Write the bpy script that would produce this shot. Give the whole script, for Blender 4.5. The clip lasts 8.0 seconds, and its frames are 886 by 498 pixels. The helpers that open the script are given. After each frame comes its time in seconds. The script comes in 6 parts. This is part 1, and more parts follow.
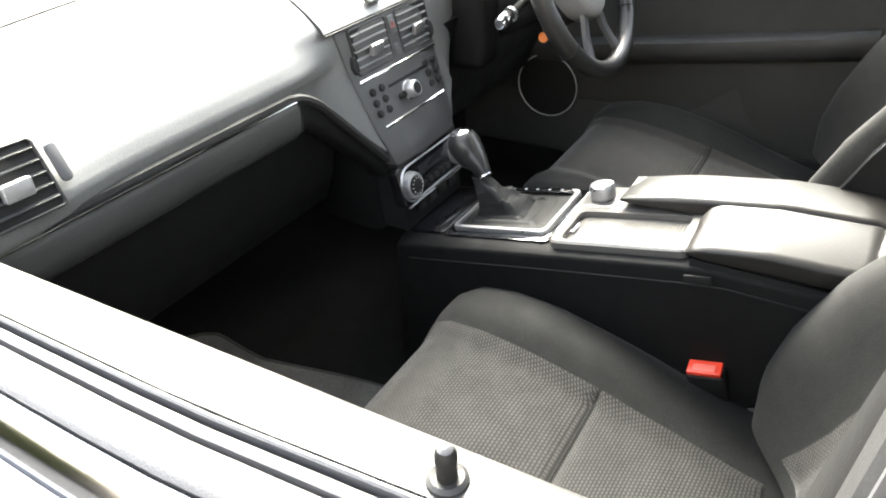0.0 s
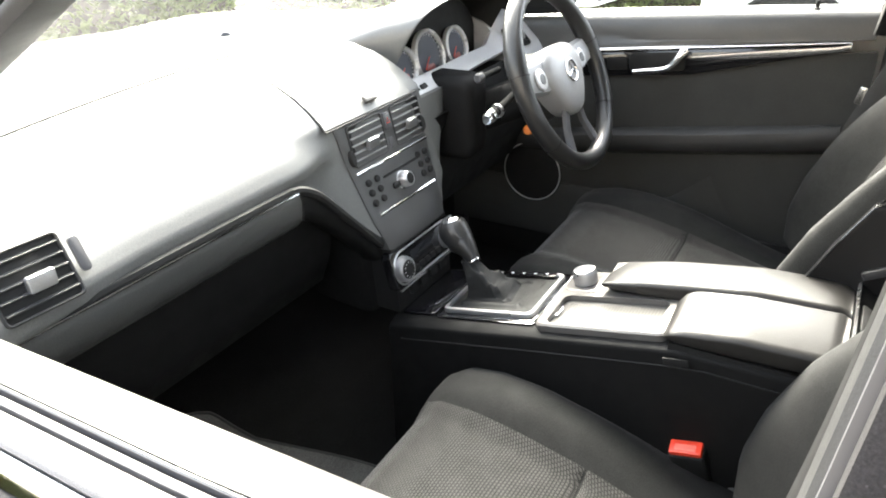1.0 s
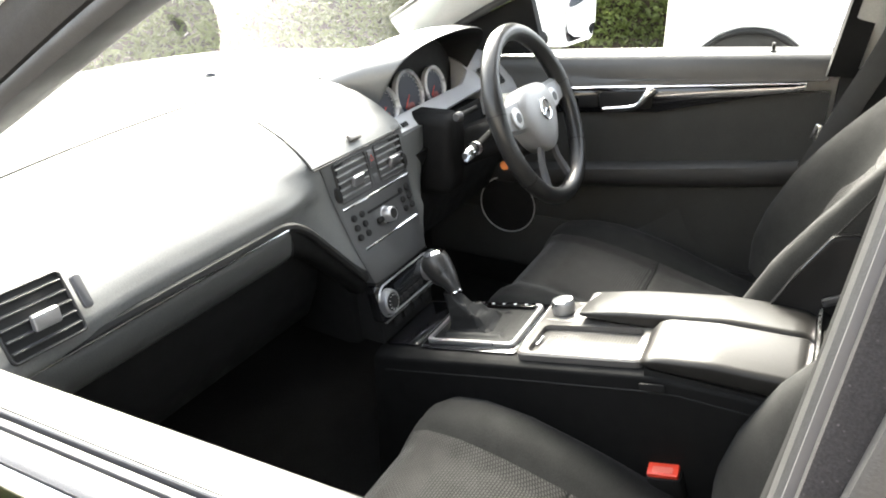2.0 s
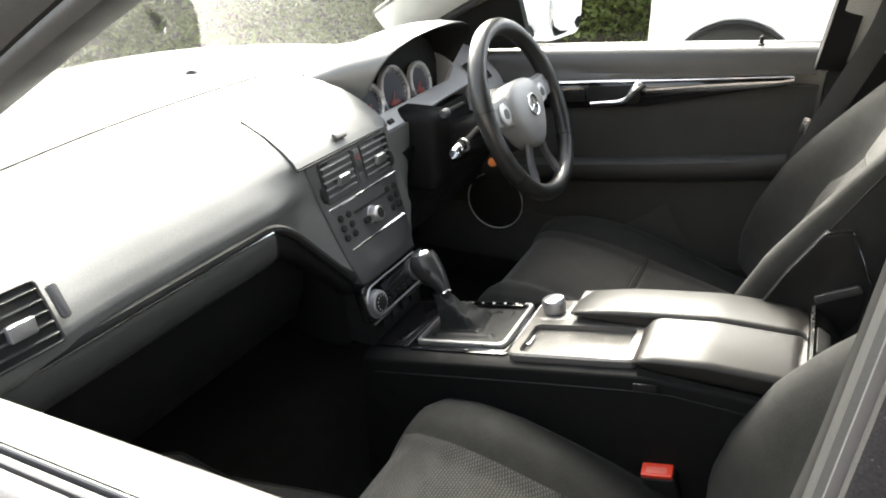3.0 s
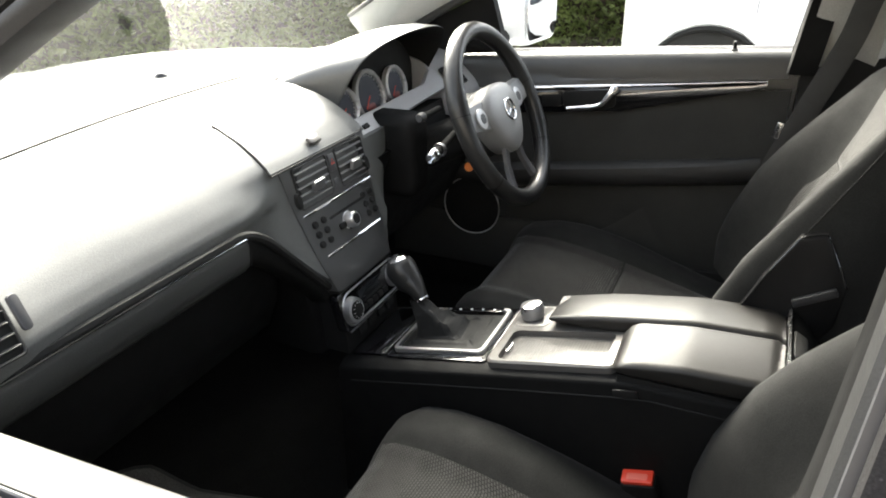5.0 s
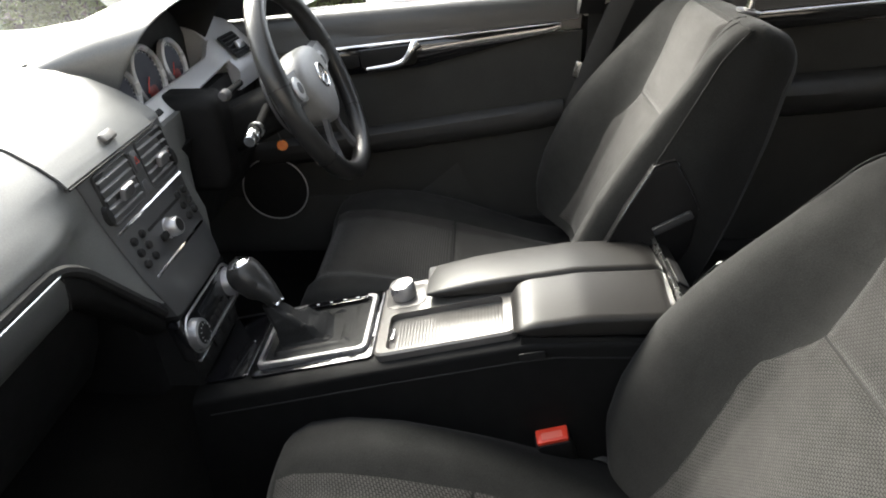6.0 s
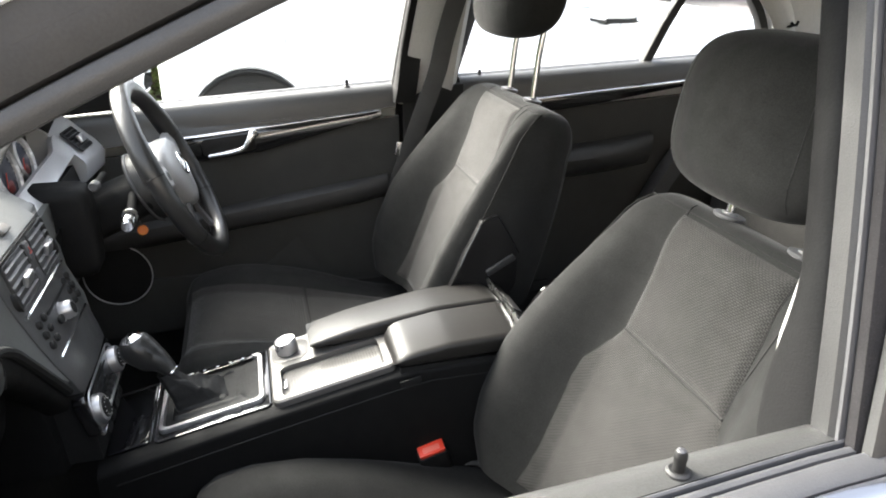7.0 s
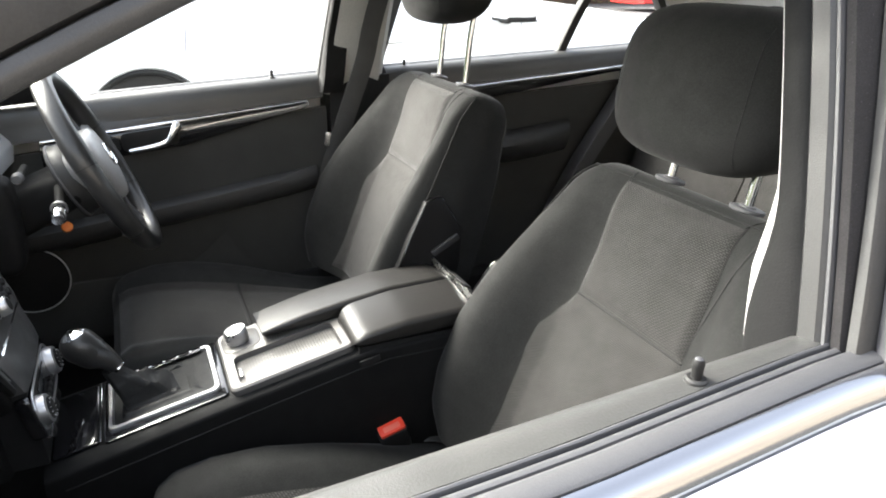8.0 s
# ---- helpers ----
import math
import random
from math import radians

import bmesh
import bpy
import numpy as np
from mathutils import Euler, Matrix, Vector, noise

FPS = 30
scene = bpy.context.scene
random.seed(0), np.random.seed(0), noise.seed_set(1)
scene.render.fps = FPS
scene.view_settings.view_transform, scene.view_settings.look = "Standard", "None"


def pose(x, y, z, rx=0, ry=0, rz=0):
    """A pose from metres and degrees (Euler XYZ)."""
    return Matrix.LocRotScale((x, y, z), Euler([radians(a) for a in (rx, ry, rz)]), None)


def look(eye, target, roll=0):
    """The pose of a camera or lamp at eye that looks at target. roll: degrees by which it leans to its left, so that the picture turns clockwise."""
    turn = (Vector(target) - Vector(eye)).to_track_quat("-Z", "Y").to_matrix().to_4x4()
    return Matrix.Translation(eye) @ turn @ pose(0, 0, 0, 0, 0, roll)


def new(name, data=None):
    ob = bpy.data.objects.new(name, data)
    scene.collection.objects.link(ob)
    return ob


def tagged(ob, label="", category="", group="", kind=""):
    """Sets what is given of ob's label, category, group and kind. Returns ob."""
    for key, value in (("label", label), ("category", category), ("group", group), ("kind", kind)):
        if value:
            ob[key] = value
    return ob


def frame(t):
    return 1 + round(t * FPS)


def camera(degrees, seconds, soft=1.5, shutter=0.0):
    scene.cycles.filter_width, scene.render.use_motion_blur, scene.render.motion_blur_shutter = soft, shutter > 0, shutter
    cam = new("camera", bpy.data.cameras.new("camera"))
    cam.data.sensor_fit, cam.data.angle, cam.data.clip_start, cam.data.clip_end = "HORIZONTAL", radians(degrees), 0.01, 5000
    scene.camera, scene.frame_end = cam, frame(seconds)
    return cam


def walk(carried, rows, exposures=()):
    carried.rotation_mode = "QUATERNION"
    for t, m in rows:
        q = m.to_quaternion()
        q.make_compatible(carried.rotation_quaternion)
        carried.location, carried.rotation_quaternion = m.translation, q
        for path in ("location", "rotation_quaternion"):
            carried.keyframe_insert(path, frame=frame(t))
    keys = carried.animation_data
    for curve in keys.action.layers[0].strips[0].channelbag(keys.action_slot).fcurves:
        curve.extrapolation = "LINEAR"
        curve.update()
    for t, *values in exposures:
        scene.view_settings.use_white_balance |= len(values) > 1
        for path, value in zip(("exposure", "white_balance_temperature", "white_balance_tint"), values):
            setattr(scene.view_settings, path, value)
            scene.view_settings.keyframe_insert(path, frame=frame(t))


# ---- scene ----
cam = camera(65.1, 8.0, soft=1.9)
PATH = [
    (0, (-0.87, -0.305, 1.153), (0.514, 0.62, 0.043), -3.8),
    (0.5, (-0.869, -0.301, 1.178), (0.569, 0.659, 0.171), -3.2),
    (1, (-0.905, -0.32, 1.196), (0.595, 0.619, 0.264), -2.7),
    (1.5, (-0.948, -0.326, 1.218), (0.604, 0.588, 0.349), -2.3),
    (3, (-0.927, -0.306, 1.221), (0.66, 0.538, 0.345), -2.2),
    (3.5, (-0.922, -0.308, 1.218), (0.665, 0.533, 0.338), -2.3),
    (4, (-0.923, -0.31, 1.217), (0.668, 0.535, 0.348), -2.4),
    (5.3, (-0.905, -0.282, 1.214), (0.755, 0.428, 0.353), -0.6),
    (5.5, (-0.881, -0.234, 1.188), (0.827, 0.312, 0.302), -0.6),
    (6, (-0.85, -0.109, 1.182), (0.901, -0.006, 0.221), -1.9),
    (6.5, (-0.929, -0.054, 1.218), (0.87, -0.326, 0.388), -0.1),
    (7, (-1.033, 0.029, 1.24), (0.744, -0.467, 0.468), 0.5),
    (7.5, (-1.037, 0.083, 1.212), (0.683, -0.627, 0.478), 1.1),
    (8, (-1.036, 0.12, 1.202), (0.651, -0.646, 0.449), 1.1),
]
walk(cam, [(t, look(eye, target, roll)) for t, eye, target, roll in PATH],
     exposures=[(0.0, 3.72, 6750, 8), (1.5, 3.62, 6800, 8), (3.0, 2.88, 6850, 8), (4.0, 2.68, 6850, 8), (5.5, 2.54, 6850, 8), (6.0, 2.50, 6700, 9), (6.5, 2.66, 6600, 9.5), (7.0, 2.92, 6600, 9.5), (7.5, 2.88, 6600, 9), (8.0, 2.82, 6550, 9)])

# ---- light ----
SUN_ELEV, SUN_AZ = 36.0, -48.0   # degrees; azimuth from straight ahead, below zero to the driver's side
world = bpy.data.worlds.new("sky")
scene.world = world
world.use_nodes = True
wn = world.node_tree.nodes
bg = wn["Background"]
sky = wn.new("ShaderNodeTexSky")
sky.sky_type = "NISHITA"
sky.sun_disc = False
sky.sun_elevation = radians(SUN_ELEV)
sky.sun_rotation = radians(-SUN_AZ)
sky.air_density, sky.dust_density, sky.ozone_density = 1.0, 4.0, 1.0
soft = wn.new("ShaderNodeHueSaturation")
soft.inputs["Saturation"].default_value = 0.45
world.node_tree.links.new(sky.outputs[0], soft.inputs["Color"])
world.node_tree.links.new(soft.outputs[0], bg.inputs[0])
bg.inputs[1].default_value = 0.16
sun = new("sun", bpy.data.lights.new("sun", "SUN"))
sun.data.energy = 5.0
sun.data.angle = radians(50)
sun.data.color = (1.0, 0.985, 0.905)
sx = -math.sin(radians(SUN_AZ)) * math.cos(radians(SUN_ELEV))
sy = math.cos(radians(SUN_AZ)) * math.cos(radians(SUN_ELEV))
sz = math.sin(radians(SUN_ELEV))
sun.matrix_world = look((sx * 30, sy * 30, sz * 30), (0, 0, 0.8))

# ---- materials ----
def material(name, base, rough=0.5, metal=0.0, var=0.12, var_scale=6.0, grain=0.0, grain_scale=400.0,
             rough_var=0.08, sheen=0.0, coat=0.0, spec=0.5, weave=0.0, weave_scale=250.0, specks=0.0):
    """A surface with broad patches and fine grain, both in metres of the object's own space."""
    m = bpy.data.materials.new(name)
    m.use_nodes = True
    nt = m.node_tree
    b = nt.nodes["Principled BSDF"]
    co = nt.nodes.new("ShaderNodeTexCoord").outputs["Object"]

    def tex(scale, detail=4.0, rough_=0.55):
        n = nt.nodes.new("ShaderNodeTexNoise")
        n.inputs["Scale"].default_value = scale
        n.inputs["Detail"].default_value = detail
        n.inputs["Roughness"].default_value = rough_
        nt.links.new(co, n.inputs["Vector"])
        return n.outputs["Fac"]

    def remap(v, lo, hi):
        n = nt.nodes.new("ShaderNodeMapRange")
        n.inputs["From Min"].default_value, n.inputs["From Max"].default_value = 0.3, 0.7
        n.inputs["To Min"].default_value, n.inputs["To Max"].default_value = lo, hi
        nt.links.new(v, n.inputs["Value"])
        return n.outputs[0]

    def times(a, b_):
        n = nt.nodes.new("ShaderNodeMath")
        n.operation = "MULTIPLY"
        nt.links.new(a, n.inputs[0])
        nt.links.new(b_, n.inputs[1])
        return n.outputs[0]

    broad = tex(var_scale)
    shade = remap(broad, 1 - var, 1 + var)
    height = None
    if grain:
        fine = tex(grain_scale, 2.0)
        height = fine
        shade = times(shade, remap(fine, 1 - 0.5 * min(grain, 1), 1 + 0.5 * min(grain, 1)))
    if weave:
        # rows of short stitches across the cloth, each row shifted against the next
        sep = nt.nodes.new("ShaderNodeSeparateXYZ")
        nt.links.new(co, sep.inputs[0])
        dif = nt.nodes.new("ShaderNodeMath")
        dif.operation = "SUBTRACT"
        nt.links.new(sep.outputs["Z"], dif.inputs[0])
        nt.links.new(sep.outputs["Y"], dif.inputs[1])
        com = nt.nodes.new("ShaderNodeCombineXYZ")
        nt.links.new(sep.outputs["X"], com.inputs["X"])
        nt.links.new(dif.outputs[0], com.inputs["Y"])
        th = nt.nodes.new("ShaderNodeTexBrick")
        th.offset = 0.5
        th.inputs["Scale"].default_value = 1.0
        th.inputs["Brick Width"].default_value = 0.0058
        th.inputs["Row Height"].default_value = 0.0036
        th.inputs["Mortar Size"].default_value = 0.0013
        th.inputs["Mortar Smooth"].default_value = 1.0
        th.inputs["Color1"].default_value = (0.72, 0.72, 0.72, 1)
        th.inputs["Color2"].default_value = (0.64, 0.64, 0.64, 1)
        th.inputs["Mortar"].default_value = (0.30, 0.30, 0.30, 1)
        nt.links.new(com.outputs[0], th.inputs["Vector"])
        bw = nt.nodes.new("ShaderNodeRGBToBW")
        nt.links.new(th.outputs["Color"], bw.inputs[0])
        height = bw.outputs[0]
        shade = times(shade, remap(height, 1 - weave, 1 + weave))
    if specks:
        sp = nt.nodes.new("ShaderNodeTexVoronoi")
        sp.inputs["Scale"].default_value = 260
        nt.links.new(co, sp.inputs["Vector"])
        sr = nt.nodes.new("ShaderNodeMapRange")
        sr.inputs["From Min"].default_value, sr.inputs["From Max"].default_value = 0.05, 0.16
        sr.inputs["To Min"].default_value, sr.inputs["To Max"].default_value = 1 + specks, 1.0
        nt.links.new(sp.outputs["Distance"], sr.inputs["Value"])
        shade = times(shade, sr.outputs[0])
    mul = nt.nodes.new("ShaderNodeVectorMath")
    mul.operation = "SCALE"
    mul.inputs[0].default_value = base[:3]
    nt.links.new(shade, mul.inputs["Scale"])
    nt.links.new(mul.outputs[0], b.inputs["Base Color"])
    nt.links.new(remap(tex(var_scale * 4.3, 5.0), max(rough - rough_var, 0.02), min(rough + rough_var, 1)), b.inputs["Roughness"])
    b.inputs["Metallic"].default_value = metal
    b.inputs["Sheen Weight"].default_value = sheen
    b.inputs["Sheen Roughness"].default_value = 0.4
    b.inputs["Coat Weight"].default_value = coat
    b.inputs["Specular IOR Level"].default_value = spec
    if height is not None:
        bump = nt.nodes.new("ShaderNodeBump")
        bump.inputs["Strength"].default_value = 0.35 if not weave else 0.6
        bump.inputs["Distance"].default_value = 0.0006 if not weave else 0.0012
        nt.links.new(height, bump.inputs["Height"])
        nt.links.new(bump.outputs[0], b.inputs["Normal"])
    return m


def glass(name, tint=(0.96, 0.98, 0.97), dust_haze=0.0):
    """A thin clear pane: mostly straight through, with a mirror share by Fresnel; last argument: share of a dirt film
    put in for sunlit haze.
    """
    m = bpy.data.materials.new(name)
    m.use_nodes = True
    nt = m.node_tree
    for n in list(nt.nodes):
        nt.nodes.remove(n)
    out = nt.nodes.new("ShaderNodeOutputMaterial")
    clear = nt.nodes.new("ShaderNodeBsdfTransparent")
    clear.inputs[0].default_value = (*tint, 1)
    gloss = nt.nodes.new("ShaderNodeBsdfGlossy")
    gloss.inputs["Roughness"].default_value = 0.02
    mix = nt.nodes.new("ShaderNodeMixShader")
    lw = nt.nodes.new("ShaderNodeLayerWeight")
    lw.inputs["Blend"].default_value = 0.5
    pw = nt.nodes.new("ShaderNodeMath")
    pw.operation = "POWER"
    pw.inputs[1].default_value = 4.5
    nt.links.new(lw.outputs["Facing"], pw.inputs[0])
    share = nt.nodes.new("ShaderNodeMath")
    share.operation = "MULTIPLY_ADD"
    share.inputs[1].default_value = 0.7
    share.inputs[2].default_value = 0.05
    nt.links.new(pw.outputs[0], share.inputs[0])
    nt.links.new(share.outputs[0], mix.inputs[0])
    nt.links.new(clear.outputs[0], mix.inputs[1])
    nt.links.new(gloss.outputs[0], mix.inputs[2])
    if dust_haze:
        # pale translucent film, added so that the pane shows a sunlit veil
        film = nt.nodes.new("ShaderNodeBsdfTranslucent")
        film.inputs[0].default_value = (0.8, 0.8, 0.78, 1)
        spots = nt.nodes.new("ShaderNodeTexNoise")
        spots.inputs["Scale"].default_value = 9.0
        spots.inputs["Detail"].default_value = 6.0
        nt.links.new(nt.nodes.new("ShaderNodeTexCoord").outputs["Object"], spots.inputs["Vector"])
        amt = nt.nodes.new("ShaderNodeMapRange")
        amt.inputs["From Min"].default_value, amt.inputs["From Max"].default_value = 0.3, 0.7
        amt.inputs["To Min"].default_value, amt.inputs["To Max"].default_value = dust_haze * 0.6, dust_haze * 1.4
        nt.links.new(spots.outputs["Fac"], amt.inputs["Value"])
        hazed = nt.nodes.new("ShaderNodeMixShader")
        nt.links.new(amt.outputs[0], hazed.inputs[0])
        nt.links.new(mix.outputs[0], hazed.inputs[1])
        nt.links.new(film.outputs[0], hazed.inputs[2])
        mix = hazed
    nt.links.new(mix.outputs[0], out.inputs[0])
    return m


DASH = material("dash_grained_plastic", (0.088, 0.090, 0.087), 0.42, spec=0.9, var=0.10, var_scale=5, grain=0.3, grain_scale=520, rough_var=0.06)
GRILLE = material("dash_grille", (0.030, 0.031, 0.030), 0.7, spec=0.25, var=0.08, var_scale=5, grain=0.6, grain_scale=380)
# vent plastic lightened: the light on the centre slats put into their colour
SLAT_LIT = material("vent_slat_lit_grey", (0.15, 0.15, 0.152), 0.34, var=0.06)
# black plastic set darker still; shade low in the cabin is in its colour
DASH_LOW_SHADED = material("soft_black_shaded", (0.006, 0.006, 0.006), 0.68, spec=0.18, var=0.12, var_scale=7, grain=0.3, grain_scale=600)
DOOR = material("door_card_vinyl", (0.032, 0.032, 0.032), 0.55, var=0.1, grain=0.3, grain_scale=550)
SILL = material("sill_soft_vinyl", (0.048, 0.048, 0.047), 0.40, var=0.1, grain=0.3, grain_scale=650)
CLOTH = material("door_cloth", (0.044, 0.044, 0.042), 0.9, var=0.1, grain=0.4, grain_scale=900, sheen=0.15, spec=0.2)
KNIT = material("seat_side_knit", (0.0128, 0.0130, 0.0127), 0.9, var=0.12, var_scale=9, grain=0.8, grain_scale=650, sheen=0.06, spec=0.2)
WOVEN = material("seat_woven_panel", (0.0192, 0.0185, 0.0177), 0.85, var=0.1, var_scale=8, weave=0.85, weave_scale=950, sheen=0.2, spec=0.25)
CARPET = material("carpet", (0.009, 0.009, 0.0088), 0.95, var=0.25, grain=0.8, grain_scale=500, spec=0.1)
VINYL = material("armrest_vinyl", (0.011, 0.0102, 0.0096), 0.42, spec=0.42, var=0.04, grain=0.35, grain_scale=600, rough_var=0.008)
STACK = material("charcoal_satin_trim", (0.098, 0.099, 0.101), 0.38, metal=0.5, var=0.06, grain=0.1, grain_scale=800)
SILVER = material("brushed_silver", (0.62, 0.62, 0.62), 0.25, metal=1.0, var=0.06, grain=0.15, grain_scale=300)
HUB = material("airbag_cover_satin", (0.29, 0.29, 0.29), 0.38, metal=0.2, var=0.05, grain=0.2, grain_scale=700)
RING = material("dial_ring_silver", (0.72, 0.72, 0.73), 0.3, metal=0.4, var=0.04)
FASCIA = material("fascia_silver_paint", (0.58, 0.58, 0.59), 0.38, metal=0.35, var=0.05, grain=0.12, grain_scale=700)
CHROME = material("chrome", (0.82, 0.83, 0.85), 0.09, metal=1.0, var=0.03, rough_var=0.04)
# chrome made darker: its dim sky reflection is put into the base colour
CHROME_DIM = material("chrome_dim_reflection", (0.36, 0.365, 0.38), 0.13, metal=1.0, var=0.03, rough_var=0.03)
GLOSS = material("piano_black", (0.008, 0.008, 0.009), 0.1, var=0.1, coat=0.5, rough_var=0.05)
SATIN = material("satin_silver", (0.50, 0.50, 0.51), 0.34, metal=0.9, var=0.05, grain=0.12, grain_scale=700)
TRAY = material("satin_grey_tray", (0.115, 0.110, 0.105), 0.33, metal=0.25, var=0.05, grain=0.1, grain_scale=500, rough_var=0.03)
VENT = material("vent_grey", (0.17, 0.17, 0.172), 0.35, var=0.06)
COVER = material("pillar_satin_cover", (0.085, 0.085, 0.092), 0.36, var=0.06)
HINGE = material("hinge_cover_plastic", (0.007, 0.007, 0.0075), 0.42, spec=0.25, var=0.1, grain=0.15, grain_scale=700)
LEVER = material("lever_grey_plastic", (0.035, 0.035, 0.037), 0.4, var=0.05)
RUBBER = material("black_rubber", (0.02, 0.02, 0.02), 0.6, var=0.15, grain=0.3, grain_scale=500)
SEAL = material("grey_weather_strip", (0.070, 0.070, 0.074), 0.42, var=0.05, grain=0.15, grain_scale=900)
FUZZ = material("window_channel_flock", (0.012, 0.011, 0.012), 0.95, var=0.3, grain=0.8, grain_scale=900, specks=2.0)
LEATHER = material("black_leather", (0.020, 0.020, 0.020), 0.31, var=0.1, var_scale=14, grain=0.4, grain_scale=420, rough_var=0.03)
GAITER = material("gaiter_leather", (0.010, 0.010, 0.0098), 0.6, var=0.15, var_scale=14, grain=0.5, grain_scale=320, spec=0.3)
BRICKWORK = material("unseen_wall_brown", (0.20, 0.175, 0.15), 0.9, var=0.15, var_scale=2, grain=0.5, grain_scale=60)
DARK = material("matt_black_plastic", (0.012, 0.012, 0.012), 0.65, spec=0.25, var=0.15, grain=0.3)
# matt black darkened further; shade round column and door frame put into colour
BLACK_SHADED = material("matt_black_shaded", (0.006, 0.006, 0.0062), 0.72, spec=0.18, var=0.12, grain=0.4, grain_scale=500)
PILLAR = material("pillar_grey_plastic", (0.42, 0.42, 0.40), 0.6, var=0.06, grain=0.2)
FRAME_GREY = material("door_frame_grey", (0.034, 0.034, 0.034), 0.5, var=0.06, grain=0.2, grain_scale=700)
LIP_BRIGHT = material("channel_lip_grey", (0.068, 0.068, 0.072), 0.5, var=0.05)
PILLAR_DARK = material("pillar_dark_plastic", (0.018, 0.018, 0.018), 0.55, var=0.08, grain=0.25)
HEADLINER = material("headliner_cloth", (0.5, 0.5, 0.48), 0.9, var=0.06, grain=0.4, grain_scale=500)
WEBBING = material("seat_belt_webbing", (0.032, 0.032, 0.031), 0.7, var=0.08, grain=0.3, grain_scale=800)
LIP = material("glovebox_upper_lip", (0.044, 0.045, 0.044), 0.42, var=0.08, grain=0.3, grain_scale=520)
TRAYFLOOR = material("tray_lining", (0.110, 0.106, 0.101), 0.34, metal=0.2, var=0.05, grain=0.1, grain_scale=500, rough_var=0.03)
RED = material("red_plastic", (0.9, 0.07, 0.035), 0.35, var=0.08)
# paler red for the raised field on the buckle button
RED_PALE = material("pale_red_plastic", (0.95, 0.20, 0.15), 0.4, var=0.12)
ORANGE = material("orange_plastic", (0.9, 0.22, 0.01), 0.4, var=0.1)
PAINT = material("white_car_paint", (0.78, 0.79, 0.8), 0.18, var=0.02, var_scale=2, coat=0.8, rough_var=0.03)
TYRE = material("tyre_rubber", (0.02, 0.02, 0.02), 0.8, var=0.2, grain=0.3, grain_scale=200)
DIAL = material("dial_face", (0.022, 0.025, 0.042), 0.4, var=0.1)
DIAL_RED = material("dial_display", (0.22, 0.035, 0.03), 0.4, var=0.1)
WHITE = material("white_marking", (0.75, 0.75, 0.75), 0.5, var=0.03)
MAT = material("floor_mat_pile", (0.115, 0.113, 0.108), 0.95, var=0.2, var_scale=12, grain=0.7, grain_scale=450, sheen=0.2, spec=0.1)
TARMAC = material("tarmac", (0.055, 0.055, 0.056), 0.85, var=0.25, var_scale=0.8, grain=0.8, grain_scale=90, specks=0.6)
LEAF = material("hedge_leaf", (0.13, 0.16, 0.045), 0.5, var=0.35, var_scale=3, grain=0.3, grain_scale=40)
# light comes through the leaves as well
nt = LEAF.node_tree
thin = nt.nodes.new("ShaderNodeBsdfTranslucent")
thin.inputs[0].default_value = (0.15, 0.185, 0.045, 1)
mixed = nt.nodes.new("ShaderNodeMixShader")
mixed.inputs[0].default_value = 0.30
nt.links.new(nt.nodes["Principled BSDF"].outputs[0], mixed.inputs[1])
nt.links.new(thin.outputs[0], mixed.inputs[2])
nt.links.new(mixed.outputs[0], nt.nodes["Material Output"].inputs[0])
TWIG = material("hedge_twig", (0.09, 0.06, 0.035), 0.8, var=0.3, grain=0.5, grain_scale=60)
CORE_BROWN = material("hedge_core_brown", (0.06, 0.045, 0.03), 0.95, var=0.3, grain=0.6, grain_scale=60)
CARRED = material("red_car_paint", (0.5, 0.03, 0.025), 0.2, var=0.03, coat=0.7)
GLASS = glass("window_glass", (0.97, 0.985, 0.975))
SCREEN = glass("dust_haze_windscreen_glass", (0.96, 0.98, 0.965), dust_haze=0.005)
DARKGLASS = material("dark_glass", (0.02, 0.022, 0.025), 0.06, var=0.05, rough_var=0.02)
GRIP = material("polished_dark_metal", (0.30, 0.30, 0.31), 0.16, metal=0.9, var=0.04, rough_var=0.03)
MIRROR = material("mirror_glass", (0.9, 0.9, 0.9), 0.03, metal=1.0, var=0.02, rough_var=0.01)


# ---- building kit ----
def part(name, bm, mat, parent=None, label="", smooth=True, flat_angle=40):
    """Links a bmesh as one mesh object under a thing or a part."""
    bmesh.ops.remove_doubles(bm, verts=bm.verts, dist=1e-6)
    bmesh.ops.recalc_face_normals(bm, faces=bm.faces)
    me = bpy.data.meshes.new(name)
    if smooth:
        for f in bm.faces:
            f.smooth = True
        lim = radians(flat_angle)
        for e in bm.edges:
            if len(e.link_faces) == 2 and e.calc_face_angle(0) > lim:
                e.smooth = False
    bm.to_mesh(me)
    bm.free()
    me.materials.append(mat)
    ob = new(name, me)
    if parent:
        ob.parent = parent
    if label:
        ob["label"] = label
    return ob


def thing(name, label, category, group="", kind=""):
    return tagged(new(name), label, category, group, kind)


def structure(ob, label="", category=""):
    return tagged(ob, label, category, kind="structure")


def loft(bm, rings, closed=True, cap=True):
    """Skins a list of rings of equally many points."""
    vs = [[bm.verts.new(p) for p in r] for r in rings]
    n = len(vs[0])
    for a, b in zip(vs, vs[1:]):
        for i in range(n if closed else n - 1):
            j = (i + 1) % n
            bm.faces.new((a[i], a[j], b[j], b[i]))
    if cap and closed:
        for r in (vs[0], vs[-1]):
            if len(r) > 2:
                bm.faces.new(r)
    return bm


